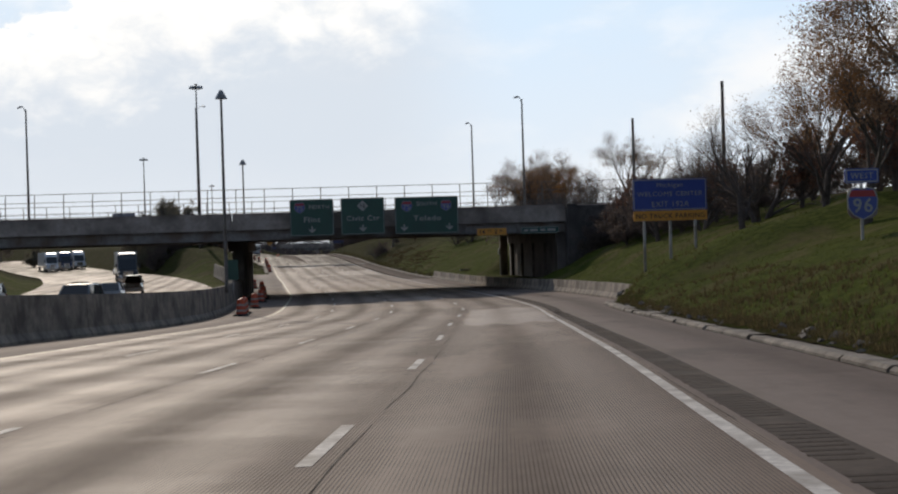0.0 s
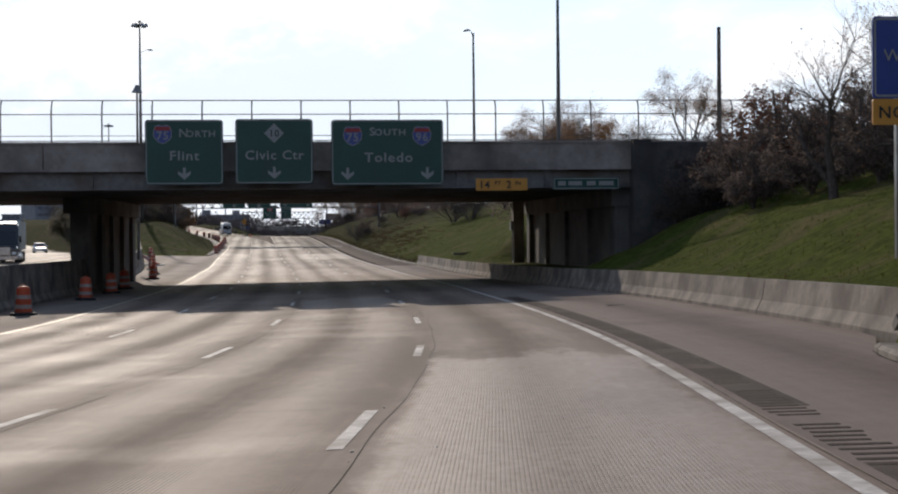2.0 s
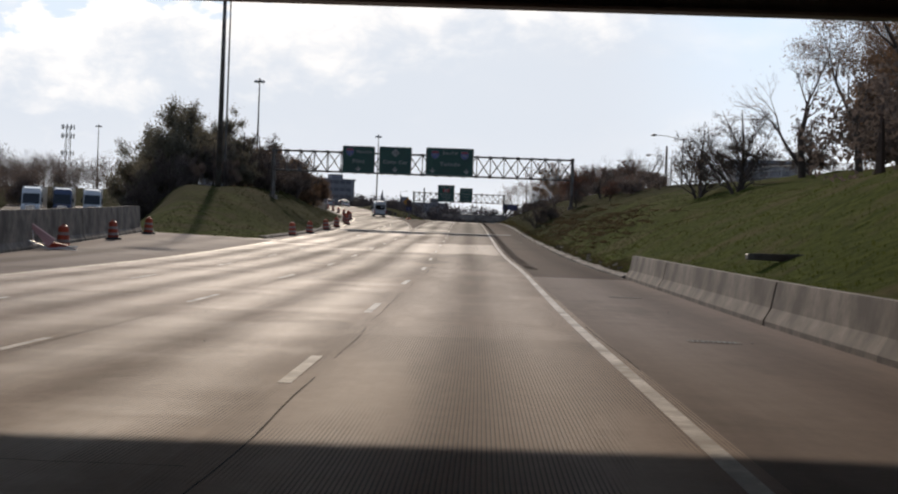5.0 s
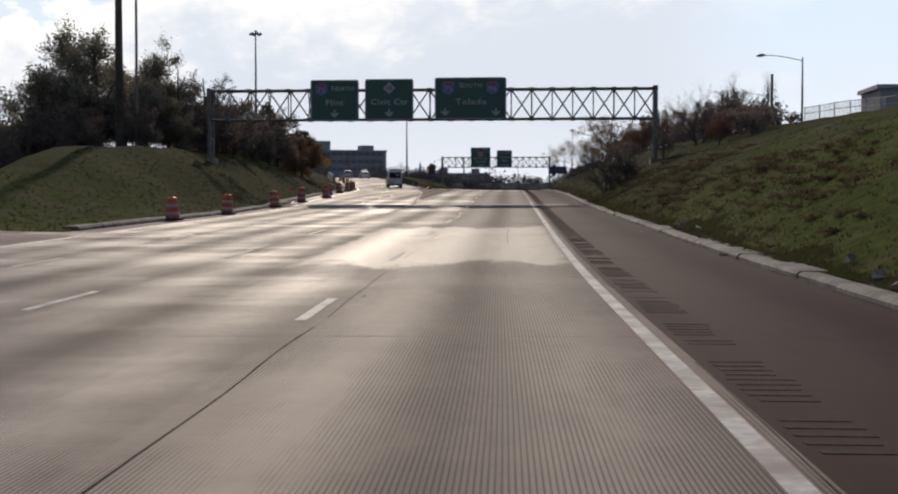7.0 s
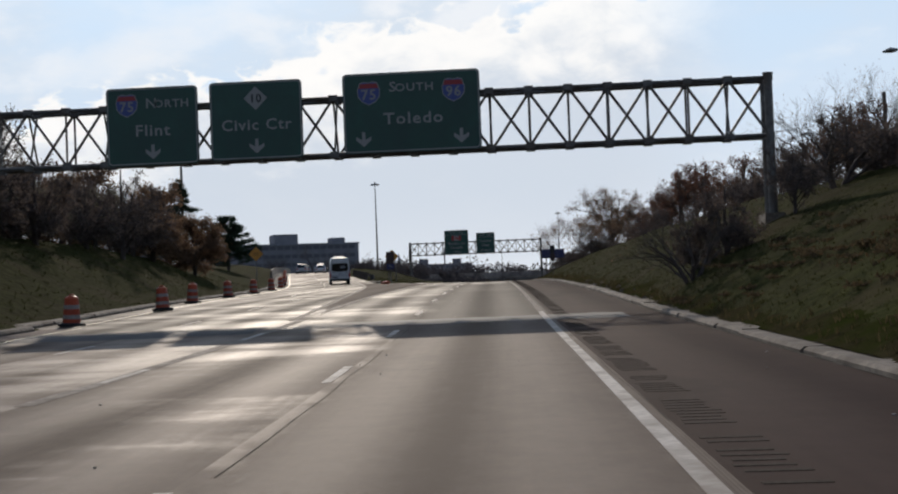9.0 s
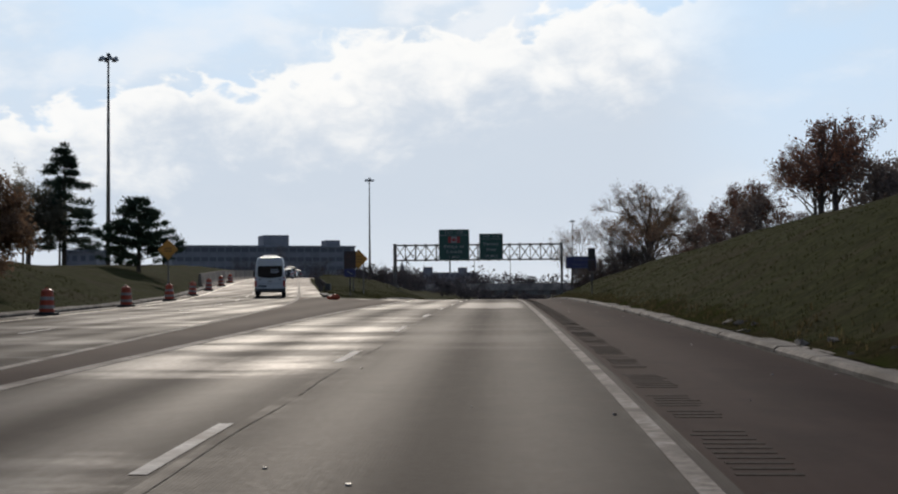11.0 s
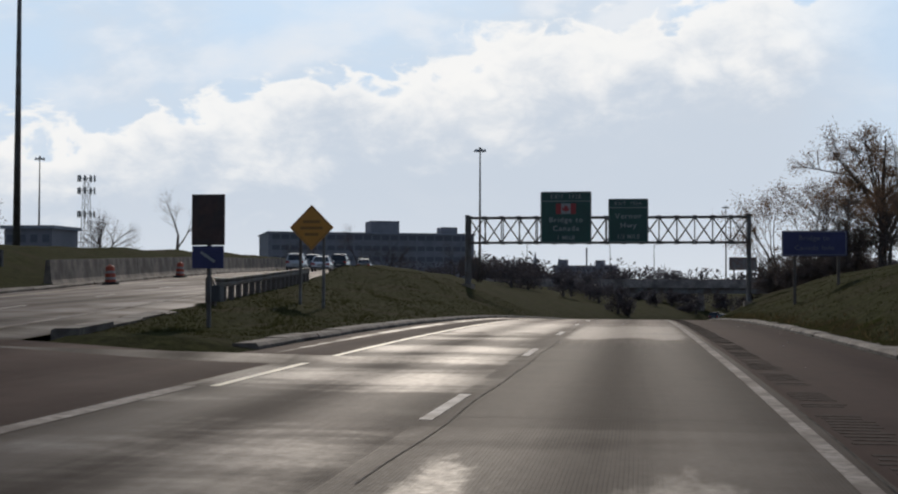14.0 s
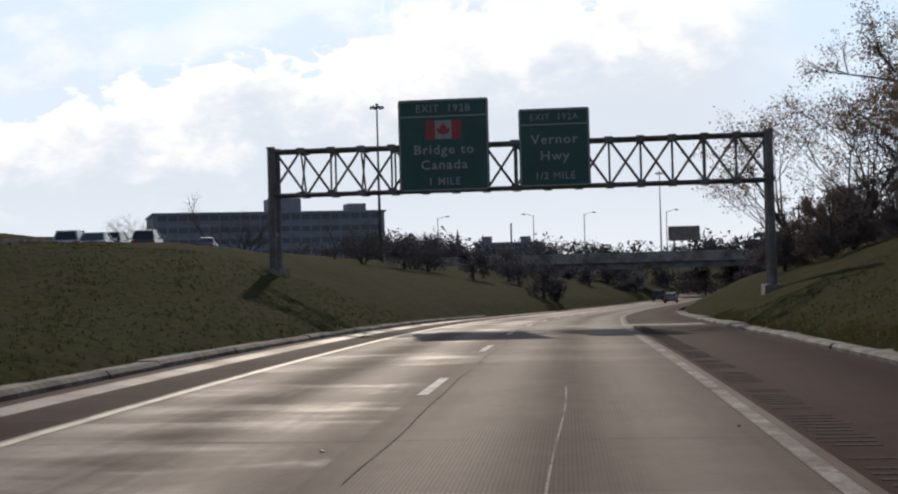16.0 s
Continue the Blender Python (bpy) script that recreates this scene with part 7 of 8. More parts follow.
def grow_pine(seed, height, width, bare=0.1, droop=0.0, gap=1.0):
    """A pine in tiers: boughs that leave gaps between them, tufts of needles on their outer halves, bare sticks below."""
    r = random.Random(seed)
    bm = bmesh.new()
    bm_tube(bm, [(0, 0, -0.4), (0.05, 0, height * 0.5), (0, 0.05, height * 0.98)], [0.2, 0.13, 0.03], 7)
    verts, faces = [], []

    def tuft(c, way, size, n):
        for _ in range(n):
            q = c + Vector((r.gauss(0, size * 0.42), r.gauss(0, size * 0.42), r.gauss(0, size * 0.24)))
            a = (way * 0.5 + Vector((r.gauss(0, 0.7), r.gauss(0, 0.7), r.gauss(0.45, 0.5)))).normalized()
            b = a.orthogonal().normalized()
            l = size * r.uniform(0.35, 0.7)
            i = len(verts)
            verts.extend((q - b * 0.05, q + b * 0.05, q + a * l))
            faces.append((i, i + 1, i + 2))

    z = height * bare
    while z < height * 0.96:
        f = 1 - z / height
        L = width * (0.1 + min(1.0, 1.55 * f) ** 0.8)
        low = z < height * (bare + 0.1)
        for k in range(r.choice((4, 5, 6))):
            az = r.uniform(0, 6.28)
            l = L * r.uniform(0.5, 1.12)
            out = Vector((math.cos(az), math.sin(az), 0))
            p = Vector((0, 0, z + r.uniform(-0.15, 0.15)))
            pts = [p, p + out * l * 0.5 + Vector((0, 0, l * (0.10 - droop * 0.5))), p + out * l + Vector((0, 0, l * (0.22 - droop)))]
            bm_tube(bm, pts, [0.05, 0.032, 0.012], 4, False)
            n = max(2, int(l / 0.42))
            for i in range(n):
                t = 0.3 + 0.75 * (i + r.random()) / n
                if low and r.random() < 0.55:
                    continue
                c = pts[0].lerp(pts[1], t * 2) if t < 0.5 else pts[1].lerp(pts[2], t * 2 - 1)
                side = Vector((-out.y, out.x, 0)) * r.gauss(0, 0.16) * l
                tuft(c + side + Vector((0, 0, 0.08)), out, r.uniform(0.38, 0.56), 70)
        z += height * r.uniform(0.07, 0.1) * gap
    for _ in range(3):
        tuft(Vector((r.gauss(0, 0.12), r.gauss(0, 0.12), height * r.uniform(0.93, 1.0))), Vector((0, 0, 1)), 0.4, 50)
    wood = mesh_of("trunk", bm, M["bark"])
    crown = bpy.data.meshes.new("crown")
    crown.from_pydata(verts, [], faces)
    crown.materials.append(M["pine_leaf"])
    return wood, crown


def plant(proto, x, y, scale=1.0, turn=0.0, label="", sink=0.1, z=None):
    p = on_land(x, y)
    base = (p[2] if z is None else z) - sink
    t = copy_thing(proto, pose(x, y, base, 0, 0, turn) @ Matrix.Diagonal((scale, scale, scale, 1)))
    if label:
        tagged(t, label)
    return t


P = {}
P["rust"] = tree_thing("tree", grow_tree(3, 10.0, 1.0, 5, "rust_leaf", 15000, 0.05, 0.26), "broad autumn tree with rust-coloured leaves on the bank", "tree", "bank trees")
P["brown"] = tree_thing("tree", grow_tree(7, 10.5, 1.05, 5, "brown_leaf", 17000, 0.048, 0.28), "large tree with thin brown leaves above the bank", "tree", "bank trees")
P["bare"] = tree_thing("tree", grow_tree(11, 8.0, 1.0, 6, "brown_leaf", 400, 0.05, 0.25, twig_mat="twig"), "bare-branched tree with few brown leaves", "tree", "bank trees")
P["bare2"] = tree_thing("tree", grow_tree(12, 6.0, 1.1, 6, "brown_leaf", 500, 0.05, 0.24, fork=0.28, twig_mat="twig", multi=3), "bare many-stemmed small tree", "tree", "bank trees")
P["slim"] = tree_thing("tree", grow_tree(15, 9.0, 0.7, 5, "brown_leaf", 4000, 0.07, 0.14, fork=0.3, twig_mat="twig", multi=2), "slim tree with sparse hanging leaves", "tree", "bank trees")
P["round"] = tree_thing("tree", crown_tree(18, 10.5, 4.6, 3.6, 2.6, "brown_leaf", 14000, 0.07, 0.26, 18, 9, 8, 0.18), "round-crowned tree with fine brown twigs and leaves", "tree", "bank trees")
P["ball"] = tree_thing("tree", crown_tree(27, 11.8, 5.8, 5.0, 1.8, "brown_leaf", 30000, 0.07, 0.32, 30, 9, 8, 0.22), "full round tree with fine brown twigs and leaves", "tree", "bank trees")
P["olive"] = tree_thing("tree", crown_tree(21, 8.6, 4.3, 4.1, 0.9, "olive_leaf", 30000, 0.10, 0.3, 20, 8, 7, 0.28), "dense tree still in dull green leaf", "tree", "mound trees")
P["willow"] = tree_thing("tree", crown_tree(23, 9.2, 3.8, 4.4, 1.0, "olive_leaf", 24000, 0.10, 0.28, 18, 8, 7, 0.28), "drooping tree in dull green leaf", "tree", "mound trees")
P["dense"] = tree_thing("tree", crown_tree(25, 5.4, 3.0, 2.7, 0.4, "brown_leaf", 20000, 0.085, 0.2, 18, 8, 7, 0.2), "low dense tree in dull brown leaf", "tree", "mound trees")
P["bush"] = tree_thing("bush", crown_tree(31, 3.2, 1.75, 1.55, 0.15, "scrub", 6000, 0.055, 0.12, 18, 8, 6, 0.09, "twig"), "dense dark leafless bush", "bush", "bushes")
P["thicket"] = tree_thing("bush", crown_tree(35, 4.4, 2.2, 2.1, 0.3, "scrub", 2500, 0.045, 0.12, 18, 9, 9, 0.08, "twig"), "tangled leafless bush of fine twigs", "bush", "bushes")
P["redbush"] = tree_thing("bush", crown_tree(33, 3.8, 1.8, 1.8, 0.2, "red_scrub", 5000, 0.055, 0.12, 18, 8, 6, 0.1, "twig"), "reddish twiggy autumn bush", "bush", "bushes")
P["pine"] = tree_thing("pine_tree", grow_pine(41, 6.0, 3.1, 0.1, 0.0, 0.85), "dark spreading pine tree", "tree", "pines")
P["pinetall"] = tree_thing("pine_tree", grow_pine(43, 9.0, 2.7, 0.16, 0.3, 0.7), "tall ragged dark pine tree", "tree", "pines")

FIRST = {}


def put(kind, x, y, scale=1.0, turn=0.0, label="", sink=0.1, z=None):
    """The first of a kind is the one that was built; the others are copies."""
    if kind not in FIRST:
        FIRST[kind] = P[kind]
        p = on_land(x, y)
        P[kind].matrix_basis = pose(x, y, (p[2] if z is None else z) - sink, 0, 0, turn) @ Matrix.Diagonal((scale, scale, scale, 1))
        return P[kind]
    ob = plant(P[kind], x, y, 1.0, turn, label, sink, z)
    ob.scale = (scale, scale, scale)
    return ob


# right bank before the bridge
put("rust", 23.7, 60.0, 1.0, 20)
put("brown", 27.5, 62.0, 1.15, 80)
put("round", 26.4, 57.0, 0.85, 60, "brown twiggy tree above the bank")
put("bare", 23.4, 77.0, 0.9, 15, "bare twiggy tree above the bank")
put("bare2", 25.6, 81.0, 1.15, 75)
put("bare", 26.6, 73.0, 1.0, 200, "bare twiggy tree above the bank")
put("rust", 27.0, 74.0, 0.8, 140, "autumn tree with orange leaves above the bank")
put("brown", 30.5, 84.0, 0.85, 200)
put("bare2", 24.8, 90.0, 0.9, 10)
put("bare", 23.2, 95.5, 0.85, 130)
put("bare2", 26.5, 99.0, 1.1, 210)
put("bare", 29.0, 97.0, 0.95, 60)
for i, (x, y, s) in enumerate(((26.5, 93, 1.2), (24.0, 100, 1.1), (27.5, 103, 1.3), (23.2, 106.5, 1.15), (25.5, 108.5, 1.3), (30.0, 108, 1.4), (21.3, 109.6, 0.7), (22.5, 110.3, 0.9), (24.0, 110.8, 1.0), (26.2, 110.6, 1.2), (33.5, 105, 1.4), (30, 99, 1.2), (35, 98, 1.4), (28, 110, 1.1))):
    put("bush" if i % 4 else "redbush", x, y, s, i * 47)
# beyond the bridge, above the parapet
for i, (x, y, s, k) in enumerate(((26, 150, 1.0, "bare"), (31, 155, 1.15, "bare2"), (36, 160, 1.1, "bare"), (29, 166, 0.9, "bare2"), (42, 152, 1.2, "bare"), (38, 170, 1.0, "brown"), (47, 165, 1.0, "bare"))):
    put(k, x, y, s, i * 61)
put("round", 36.5, 217.0, 1.0, 30, "umbrella-shaped dark tree far behind the bank")
put("brown", 27.5, 186.0, 0.95, 100)
put("bare", 26.1, 204.0, 1.1, 150)
put("brown", 31.5, 196.0, 1.05, 250)
put("bare2", 20.8, 208.0, 0.68, 20)
put("bare2", 22.0, 201.0, 0.72, 120)
put("thicket", 21.0, 209.0, 1.05, 40, "dense leafless thicket on the bank")
put("thicket", 22.6, 203.0, 1.1, 160, "dense leafless thicket on the bank")
for i, (x, y, s) in enumerate(((32, 206, 1.2), (34.5, 211, 1.4), (33, 200, 1.15))):
    put("dense", x, y, s, i * 97, "dense dark-brown tree at the top of the bank")
put("bare", 23.0, 285, 0.6, 33)
put("bare", 25.0, 296, 0.65, 210)
put("rust", 33.0, 178.0, 0.8, 77)
put("brown", 26.8, 193.0, 0.8, 310)
put("rust", 29.5, 190.0, 0.95, 15)
for i, (x, y, s) in enumerate(((26.5, 182, 1.3), (28.5, 188, 1.5), (30.5, 184, 1.6), (29, 198, 1.4), (32, 204, 1.5), (27.6, 177, 1.3), (31, 172, 1.5), (27.5, 209, 1.1))):
    put("bush", x, y, s, i * 57)
for i, (x, y, s) in enumerate(((27.5, 66, 1.3), (29.5, 71, 1.5), (31.5, 78, 1.6), (28.5, 82, 1.2), (26.8, 87, 1.2), (32, 90, 1.6), (33.5, 70, 1.6), (24.8, 95.5, 1.0), (22.6, 102.5, 0.9))):
    put("bush" if i % 3 else "redbush", x, y, s, i * 83)
for i, (x, y, s, k) in enumerate(((20.6, 268, 0.55, "redbush"), (18.6, 262, 0.6, "redbush"), (11.6, 264.2, 0.55, "bare2"), (12.9, 266.0, 0.8, "bush"), (12.0, 266.8, 0.6, "bush"), (15.5, 268, 0.6, "thicket"), (18.5, 276, 0.8, "bare2"), (20, 281, 1.0, "bush"), (22, 290, 1.1, "redbush"), (21, 300, 0.9, "bush"), (23, 308, 1.1, "bush"), (26, 302, 0.6, "bare"), (24.5, 318, 0.9, "bare2"), (21, 322, 1.1, "redbush"))):
    put(k, x, y, s, i * 53)
# right bank towards the second gantry
for i, (x, y, s, k) in enumerate(((17.5, 334, 1.3, "redbush"), (19.5, 341, 1.5, "redbush"), (20, 350, 0.5, "rust"), (22, 360, 0.55, "brown"), (19, 366, 1.2, "redbush"), (18.5, 376, 1.3, "redbush"), (21, 384, 0.5, "brown"), (18.5, 392, 1.1, "redbush"), (20.5, 402, 0.7, "bare"), (19, 415, 0.8, "redbush"))):
    put(k, x, y, s, i * 71)
put("ball", 17.2, 459.0, 1.08, 0)
put("brown", 19.8, 448.0, 0.68, 45)
put("thicket", 13.4, 450.0, 1.5, 20, "dark leafless thicket below the trees")
put("thicket", 15.6, 447.0, 1.4, 140, "dark leafless thicket below the trees")
put("brown", 16.0, 445.0, 0.62, 115, "leafy brown tree above the bank")
put("slim", 10.6, 451.0, 0.9, 10)
put("slim", 12.6, 456.0, 1.0, 100)
put("slim", 9.4, 460.0, 0.95, 200)
for i, (x, y, s) in enumerate(((9.2, 446.5, 0.95), (10.6, 449.5, 1.0), (12.2, 446, 0.8), (7.6, 452, 0.9), (14.5, 455, 1.2), (9.5, 462, 1.2), (12.5, 470, 1.5), (15.5, 482, 1.6), (18.5, 500, 1.8))):
    put("bush", x, y, s, i * 39)
# the mound on the left
for i, (x, y, s, k) in enumerate(((-27.5, 268, 1.12, "olive"), (-31, 280, 1.3, "olive"), (-24.5, 284, 1.1, "willow"), (-22.5, 296, 0.65, "willow"), (-25, 304, 0.7, "olive"), (-21.5, 308, 0.55, "olive"), (-29, 312, 0.75, "olive"), (-20.5, 276, 0.55, "olive"), (-26, 276, 1.3, "olive"), (-30, 272, 0.72, "olive"), (-28.5, 290, 1.1, "olive"), (-33, 283, 1.15, "olive"), (-24, 292, 0.9, "olive"))):
    put(k, x, y, s * 0.84, i * 67)
for i, (x, y, s) in enumerate(((-18.5, 282, 1.2), (-18.8, 290, 1.4), (-19.5, 300, 1.3), (-22, 316, 1.3), (-24.5, 322, 1.4), (-20.5, 268.5, 1.0))):
    put("bush", x, y, s, i * 41)
for i, (x, y, s) in enumerate(((-21.5, 321, 1.0), (-25, 317, 1.1), (-28.5, 322, 1.1), (-20.0, 327, 0.85), (-24, 329, 1.0))):
    put("dense", x, y, s, i * 77)
for i, (x, y, s, k) in enumerate(((-26.5, 262, 1.0, "thicket"), (-23.5, 266, 0.9, "bush"), (-22.5, 272, 1.1, "thicket"), (-20.2, 286, 1.5, "thicket"), (-21.0, 293, 1.5, "bush"), (-18.9, 305, 1.4, "thicket"), (-20.5, 313, 1.5, "bush"), (-25.5, 270, 1.2, "bush"), (-28.2, 263.5, 1.5, "bush"), (-25.2, 264, 1.4, "bush"), (-23.2, 278, 1.6, "bush"), (-21.4, 282, 1.6, "thicket"), (-27.5, 272, 1.6, "bush"))):
    put(k, x, y, s, i * 59)
put("pine", -32.1, 392, 1.1, 0)
put("pinetall", -35.4, 382, 1.12, 30)
put("willow", -37.3, 379, 0.8, 40, "drooping brown-green tree beside a pine")
for i, (x, y, s, k) in enumerate(((-39, 524, 0.85, "bare2"), (-45, 531, 0.9, "bare"), (-52, 527, 0.7, "bare2"), (-27.5, 528, 0.8, "bare2"), (-23, 534, 0.75, "bare2"), (-33, 540, 0.7, "bare"))):
    put(k, x, y, s, i * 73, "small bare tree beside the ramp")
put("bare", -60, 500, 1.0, 10)
put("bare2", -78, 520, 1.2, 90)
put("olive", -66, 352, 0.6, 50)


# ---- distant woods and hedges: clumps nobody could count ----
def woods(name, spots, material, label, seed, size=0.5, twig=True):
    r = random.Random(seed)
    verts, faces = [], []
    for x, y, w, h, n in spots:
        z = on_land(x, y)[2]
        lobes = [(r.gauss(0, w * 0.35), r.gauss(0, w * 0.35), r.uniform(0.25, 0.8) * h, r.uniform(0.25, 0.5)) for _ in range(7)]
        for _ in range(n):
            lx, ly, lz, lr = r.choice(lobes)
            d = Vector((r.gauss(0, 1), r.gauss(0, 1), r.gauss(0, 1))).normalized() * (r.random() ** 0.5)
            c = Vector((x + lx + d.x * w * lr, y + ly + d.y * w * lr, z + max(0.0, lz + d.z * h * lr)))
            s = size * r.uniform(0.4, 1.2)
            a, b = Vector((r.gauss(0, 1), r.gauss(0, 1), r.gauss(0, 1))).normalized(), Vector((r.gauss(0, 1), r.gauss(0, 1), r.gauss(0, 1.3))).normalized()
            i = len(verts)
            verts += [c + a * s * 0.5, c - a * s * 0.5, c + b * s]
            faces.append((i, i + 1, i + 2))
        i = len(verts)
        for k in range(4):
            a = k * 1.57
            verts += [Vector((x + 0.25 * math.cos(a), y + 0.25 * math.sin(a), z - 0.3)), Vector((x + 0.25 * math.cos(a + 1.57), y + 0.25 * math.sin(a + 1.57), z - 0.3)), Vector((x, y, z + h * 0.7))]
            faces.append((i + 3 * k, i + 3 * k + 1, i + 3 * k + 2))
    me = bpy.data.meshes.new(name)
    me.from_pydata(verts, [], faces)
    me.materials.append(M[material])
    tagged(new(name, me), label, "woods", kind="stuff")


rw = random.Random(77)
far = [(rw.uniform(-60, 90), rw.uniform(655, 700), rw.uniform(4, 8), rw.uniform(3, 7), 1000) for _ in range(46)]
woods("distant_woods", far, "farwood", "grey-brown bare woods beyond the next bridge", 5, 0.5)
far = [(rw.uniform(-260, 150), rw.uniform(880, 1150), rw.uniform(9, 16), rw.uniform(7, 12), 260) for _ in range(80)]
woods("distant_woods", far, "farwood", "grey-brown bare woods along the horizon", 6, 1.6)
left = [(rw.uniform(-106, -89), rw.uniform(385, 430), rw.uniform(4, 7), rw.uniform(5.5, 8.5), 3600) for _ in range(16)]
left += [(rw.uniform(-152, -112), rw.uniform(520, 580), rw.uniform(6, 10), rw.uniform(8, 12), 1800) for _ in range(24)]
woods("distant_woods", left, "scrub", "dark trees beyond the oncoming carriageway", 7, 0.34)
cut = [(float(XE(y)) + rw.choice((-1, 1)) * rw.uniform(9, 26) + rw.uniform(-2, 2), y, rw.uniform(2, 4), rw.uniform(1.6, 3.6), 1200) for y in np.linspace(520, 648, 44)]
woods("distant_scrub", cut, "farwood", "grey-brown scrub on the banks of the far cutting", 8, 0.28)
behind = [(x, rw.uniform(145, 180), rw.uniform(3, 5), rw.uniform(3, 6), 1500) for x in np.linspace(24, 70, 16)]
woods("bank_scrub", behind, "scrub", "bare scrub above the bank beyond the bridge", 9, 0.22)
top = [(float(XE(y)) + min(rw.uniform(15, 26), 8.84 + (y - 184) * 0.152 - float(XE(y))), y, rw.uniform(2.2, 3.6) * (0.75 if y < 325 else 1.0), rw.uniform(2, 3.4) * (0.62 if y < 325 else 1.0), 1400) for y in np.linspace(262, 430, 38)]
woods("bank_scrub", top, "scrub", "bare scrub along the top of the bank", 10, 0.2)
weeds = []
for _ in range(260):
    y = rw.uniform(196, 262)
    k = rw.gauss(0.0, 1.0)
    weeds.append((float(XE(y) + RP(y)) + 3.6 + 1.3 * k + 0.8 * math.sin(y * 0.21), y, rw.uniform(0.4, 1.0), rw.uniform(0.04, 0.15), 110))
woods("dead_weeds", weeds, "weeds", "flattened brown dead weeds on the grassy bank", 12, 0.09)

# ---- buildings in the distance ----
def office():
    o = thing("office_building", (-133, 775, 3), "long grey office block with bands of windows", "building")
    ax = Vector((62.0, 25.0, 0))
    L = ax.length
    d = ax.normalized()
    turn = math.degrees(math.atan2(d.y, d.x))
    o.rotation_euler[2] = radians(turn)
    D, H = 36.0, 16.2

    def add(name, boxes, mat, label=""):
        bm = bmesh.new()
        for q in boxes:
            bm_box(bm, *q)
        return part(name, bm, M[mat], o, label)

    add("wall", [(0, L, 0, D, -2, H)], "office", "grey precast walls")
    add("roof", [(-0.4, L + 0.4, -0.4, D + 0.4, H, H + 0.6)], "slate")
    add("plant_room", [(L * 0.5, L * 0.64, 4, 16, H + 0.6, H + 4.6)], "office", "grey roof plant room")
    add("plant_room", [(L * 0.85, L * 0.93, 4, 12, H + 0.6, H + 2.8)], "office", "grey roof plant room")
    for f in range(5):
        z = 0.8 + f * 3.4
        for k in range(22):
            x = 1.2 + k * (L - 2.4) / 22
            add("window", [(x, x + (L - 2.4) / 22 - 0.5, -0.14, -0.02, z, z + 1.5)], "officeglass")
    return o


office()


def hospital():
    o = thing("flat_roof_block", (-96, 1300, 2), "distant flat-roofed grey block with two roof towers", "building")
    for name, q, m in (("wall", (0, 42, 0, 20, -2, 16.5), "farbrick"), ("roof_tower", (3, 9, 2, 12, 16.5, 20.5), "farbrick"), ("roof_tower", (28, 34, 2, 12, 16.5, 20.0), "farbrick"), ("chimney", (21.5, 22.5, 4, 5, 16.5, 28.5), "farbrick")):
        bm = bmesh.new()
        bm_box(bm, *q)
        part(name, bm, M[m], o)
    for f in range(4):
        for k in range(11):
            bm = bmesh.new()
            bm_box(bm, 1.5 + k * 3.6, 3.4 + k * 3.6, -0.15, -0.02, 3 + f * 3.4, 4.8 + f * 3.4)
            part("window", bm, M["officeglass"], o)


hospital()


def church(x, y, top):
    o = thing("church", (x, y, 2), "distant church with a pointed spire", "church", "churches")
    h = top - 2
    bm = bmesh.new()
    bm_box(bm, -2.2, 2.2, -2.2, 2.2, -1, h * 0.5)
    part("tower", bm, M["farbrick"], o)
    bm = bmesh.new()
    bm_tube(bm, [(0, 0, h * 0.5), (0, 0, h)], [2.6, 0.06], 8)
    part("spire", bm, M["slate"], o)
    bm = bmesh.new()
    bm_prism(bm, [(2, -1), (14, -1), (14, h * 0.28), (8, h * 0.42), (2, h * 0.28)], -4, 16)
    part("nave", bm, M["farbrick"], o)


church(-107, 1290, 27.5)
church(-96, 1340, 25)


def low_house(x, y, w, d, h, label, turn=0):
    o = thing("house", (x, y, on_land(x, y)[2] - 0.2), label, "building", "houses", turn=turn)
    bm = bmesh.new()
    bm_box(bm, -w / 2, w / 2, -d / 2, d / 2, -1, h)
    part("wall", bm, M["farbrick"], o)
    bm = bmesh.new()
    bm_box(bm, -w / 2 - 0.3, w / 2 + 0.3, -d / 2 - 0.3, d / 2 + 0.3, h, h + 0.35)
    part("roof", bm, M["slate"], o)
    for k in range(4):
        bm = bmesh.new()
        q = -w / 2 + w * (k + 0.5) / 4
        bm_box(bm, q - w * 0.07, q + w * 0.07, -d / 2 - 0.06, -d / 2 + 0.02, h * 0.4, h * 0.75)
        part("window", bm, M["officeglass"], o)


low_house(40, 300, 9, 8, 3.0, "low pale building behind the bank")
low_house(52, 182, 9, 8, 4.0, "brick house among trees above the bank", 10)
low_house(-63, 470, 5, 6, 2.2, "low grey shed beyond the ramp")
low_house(-82, 475, 5, 6, 1.7, "low grey shed beyond the ramp")


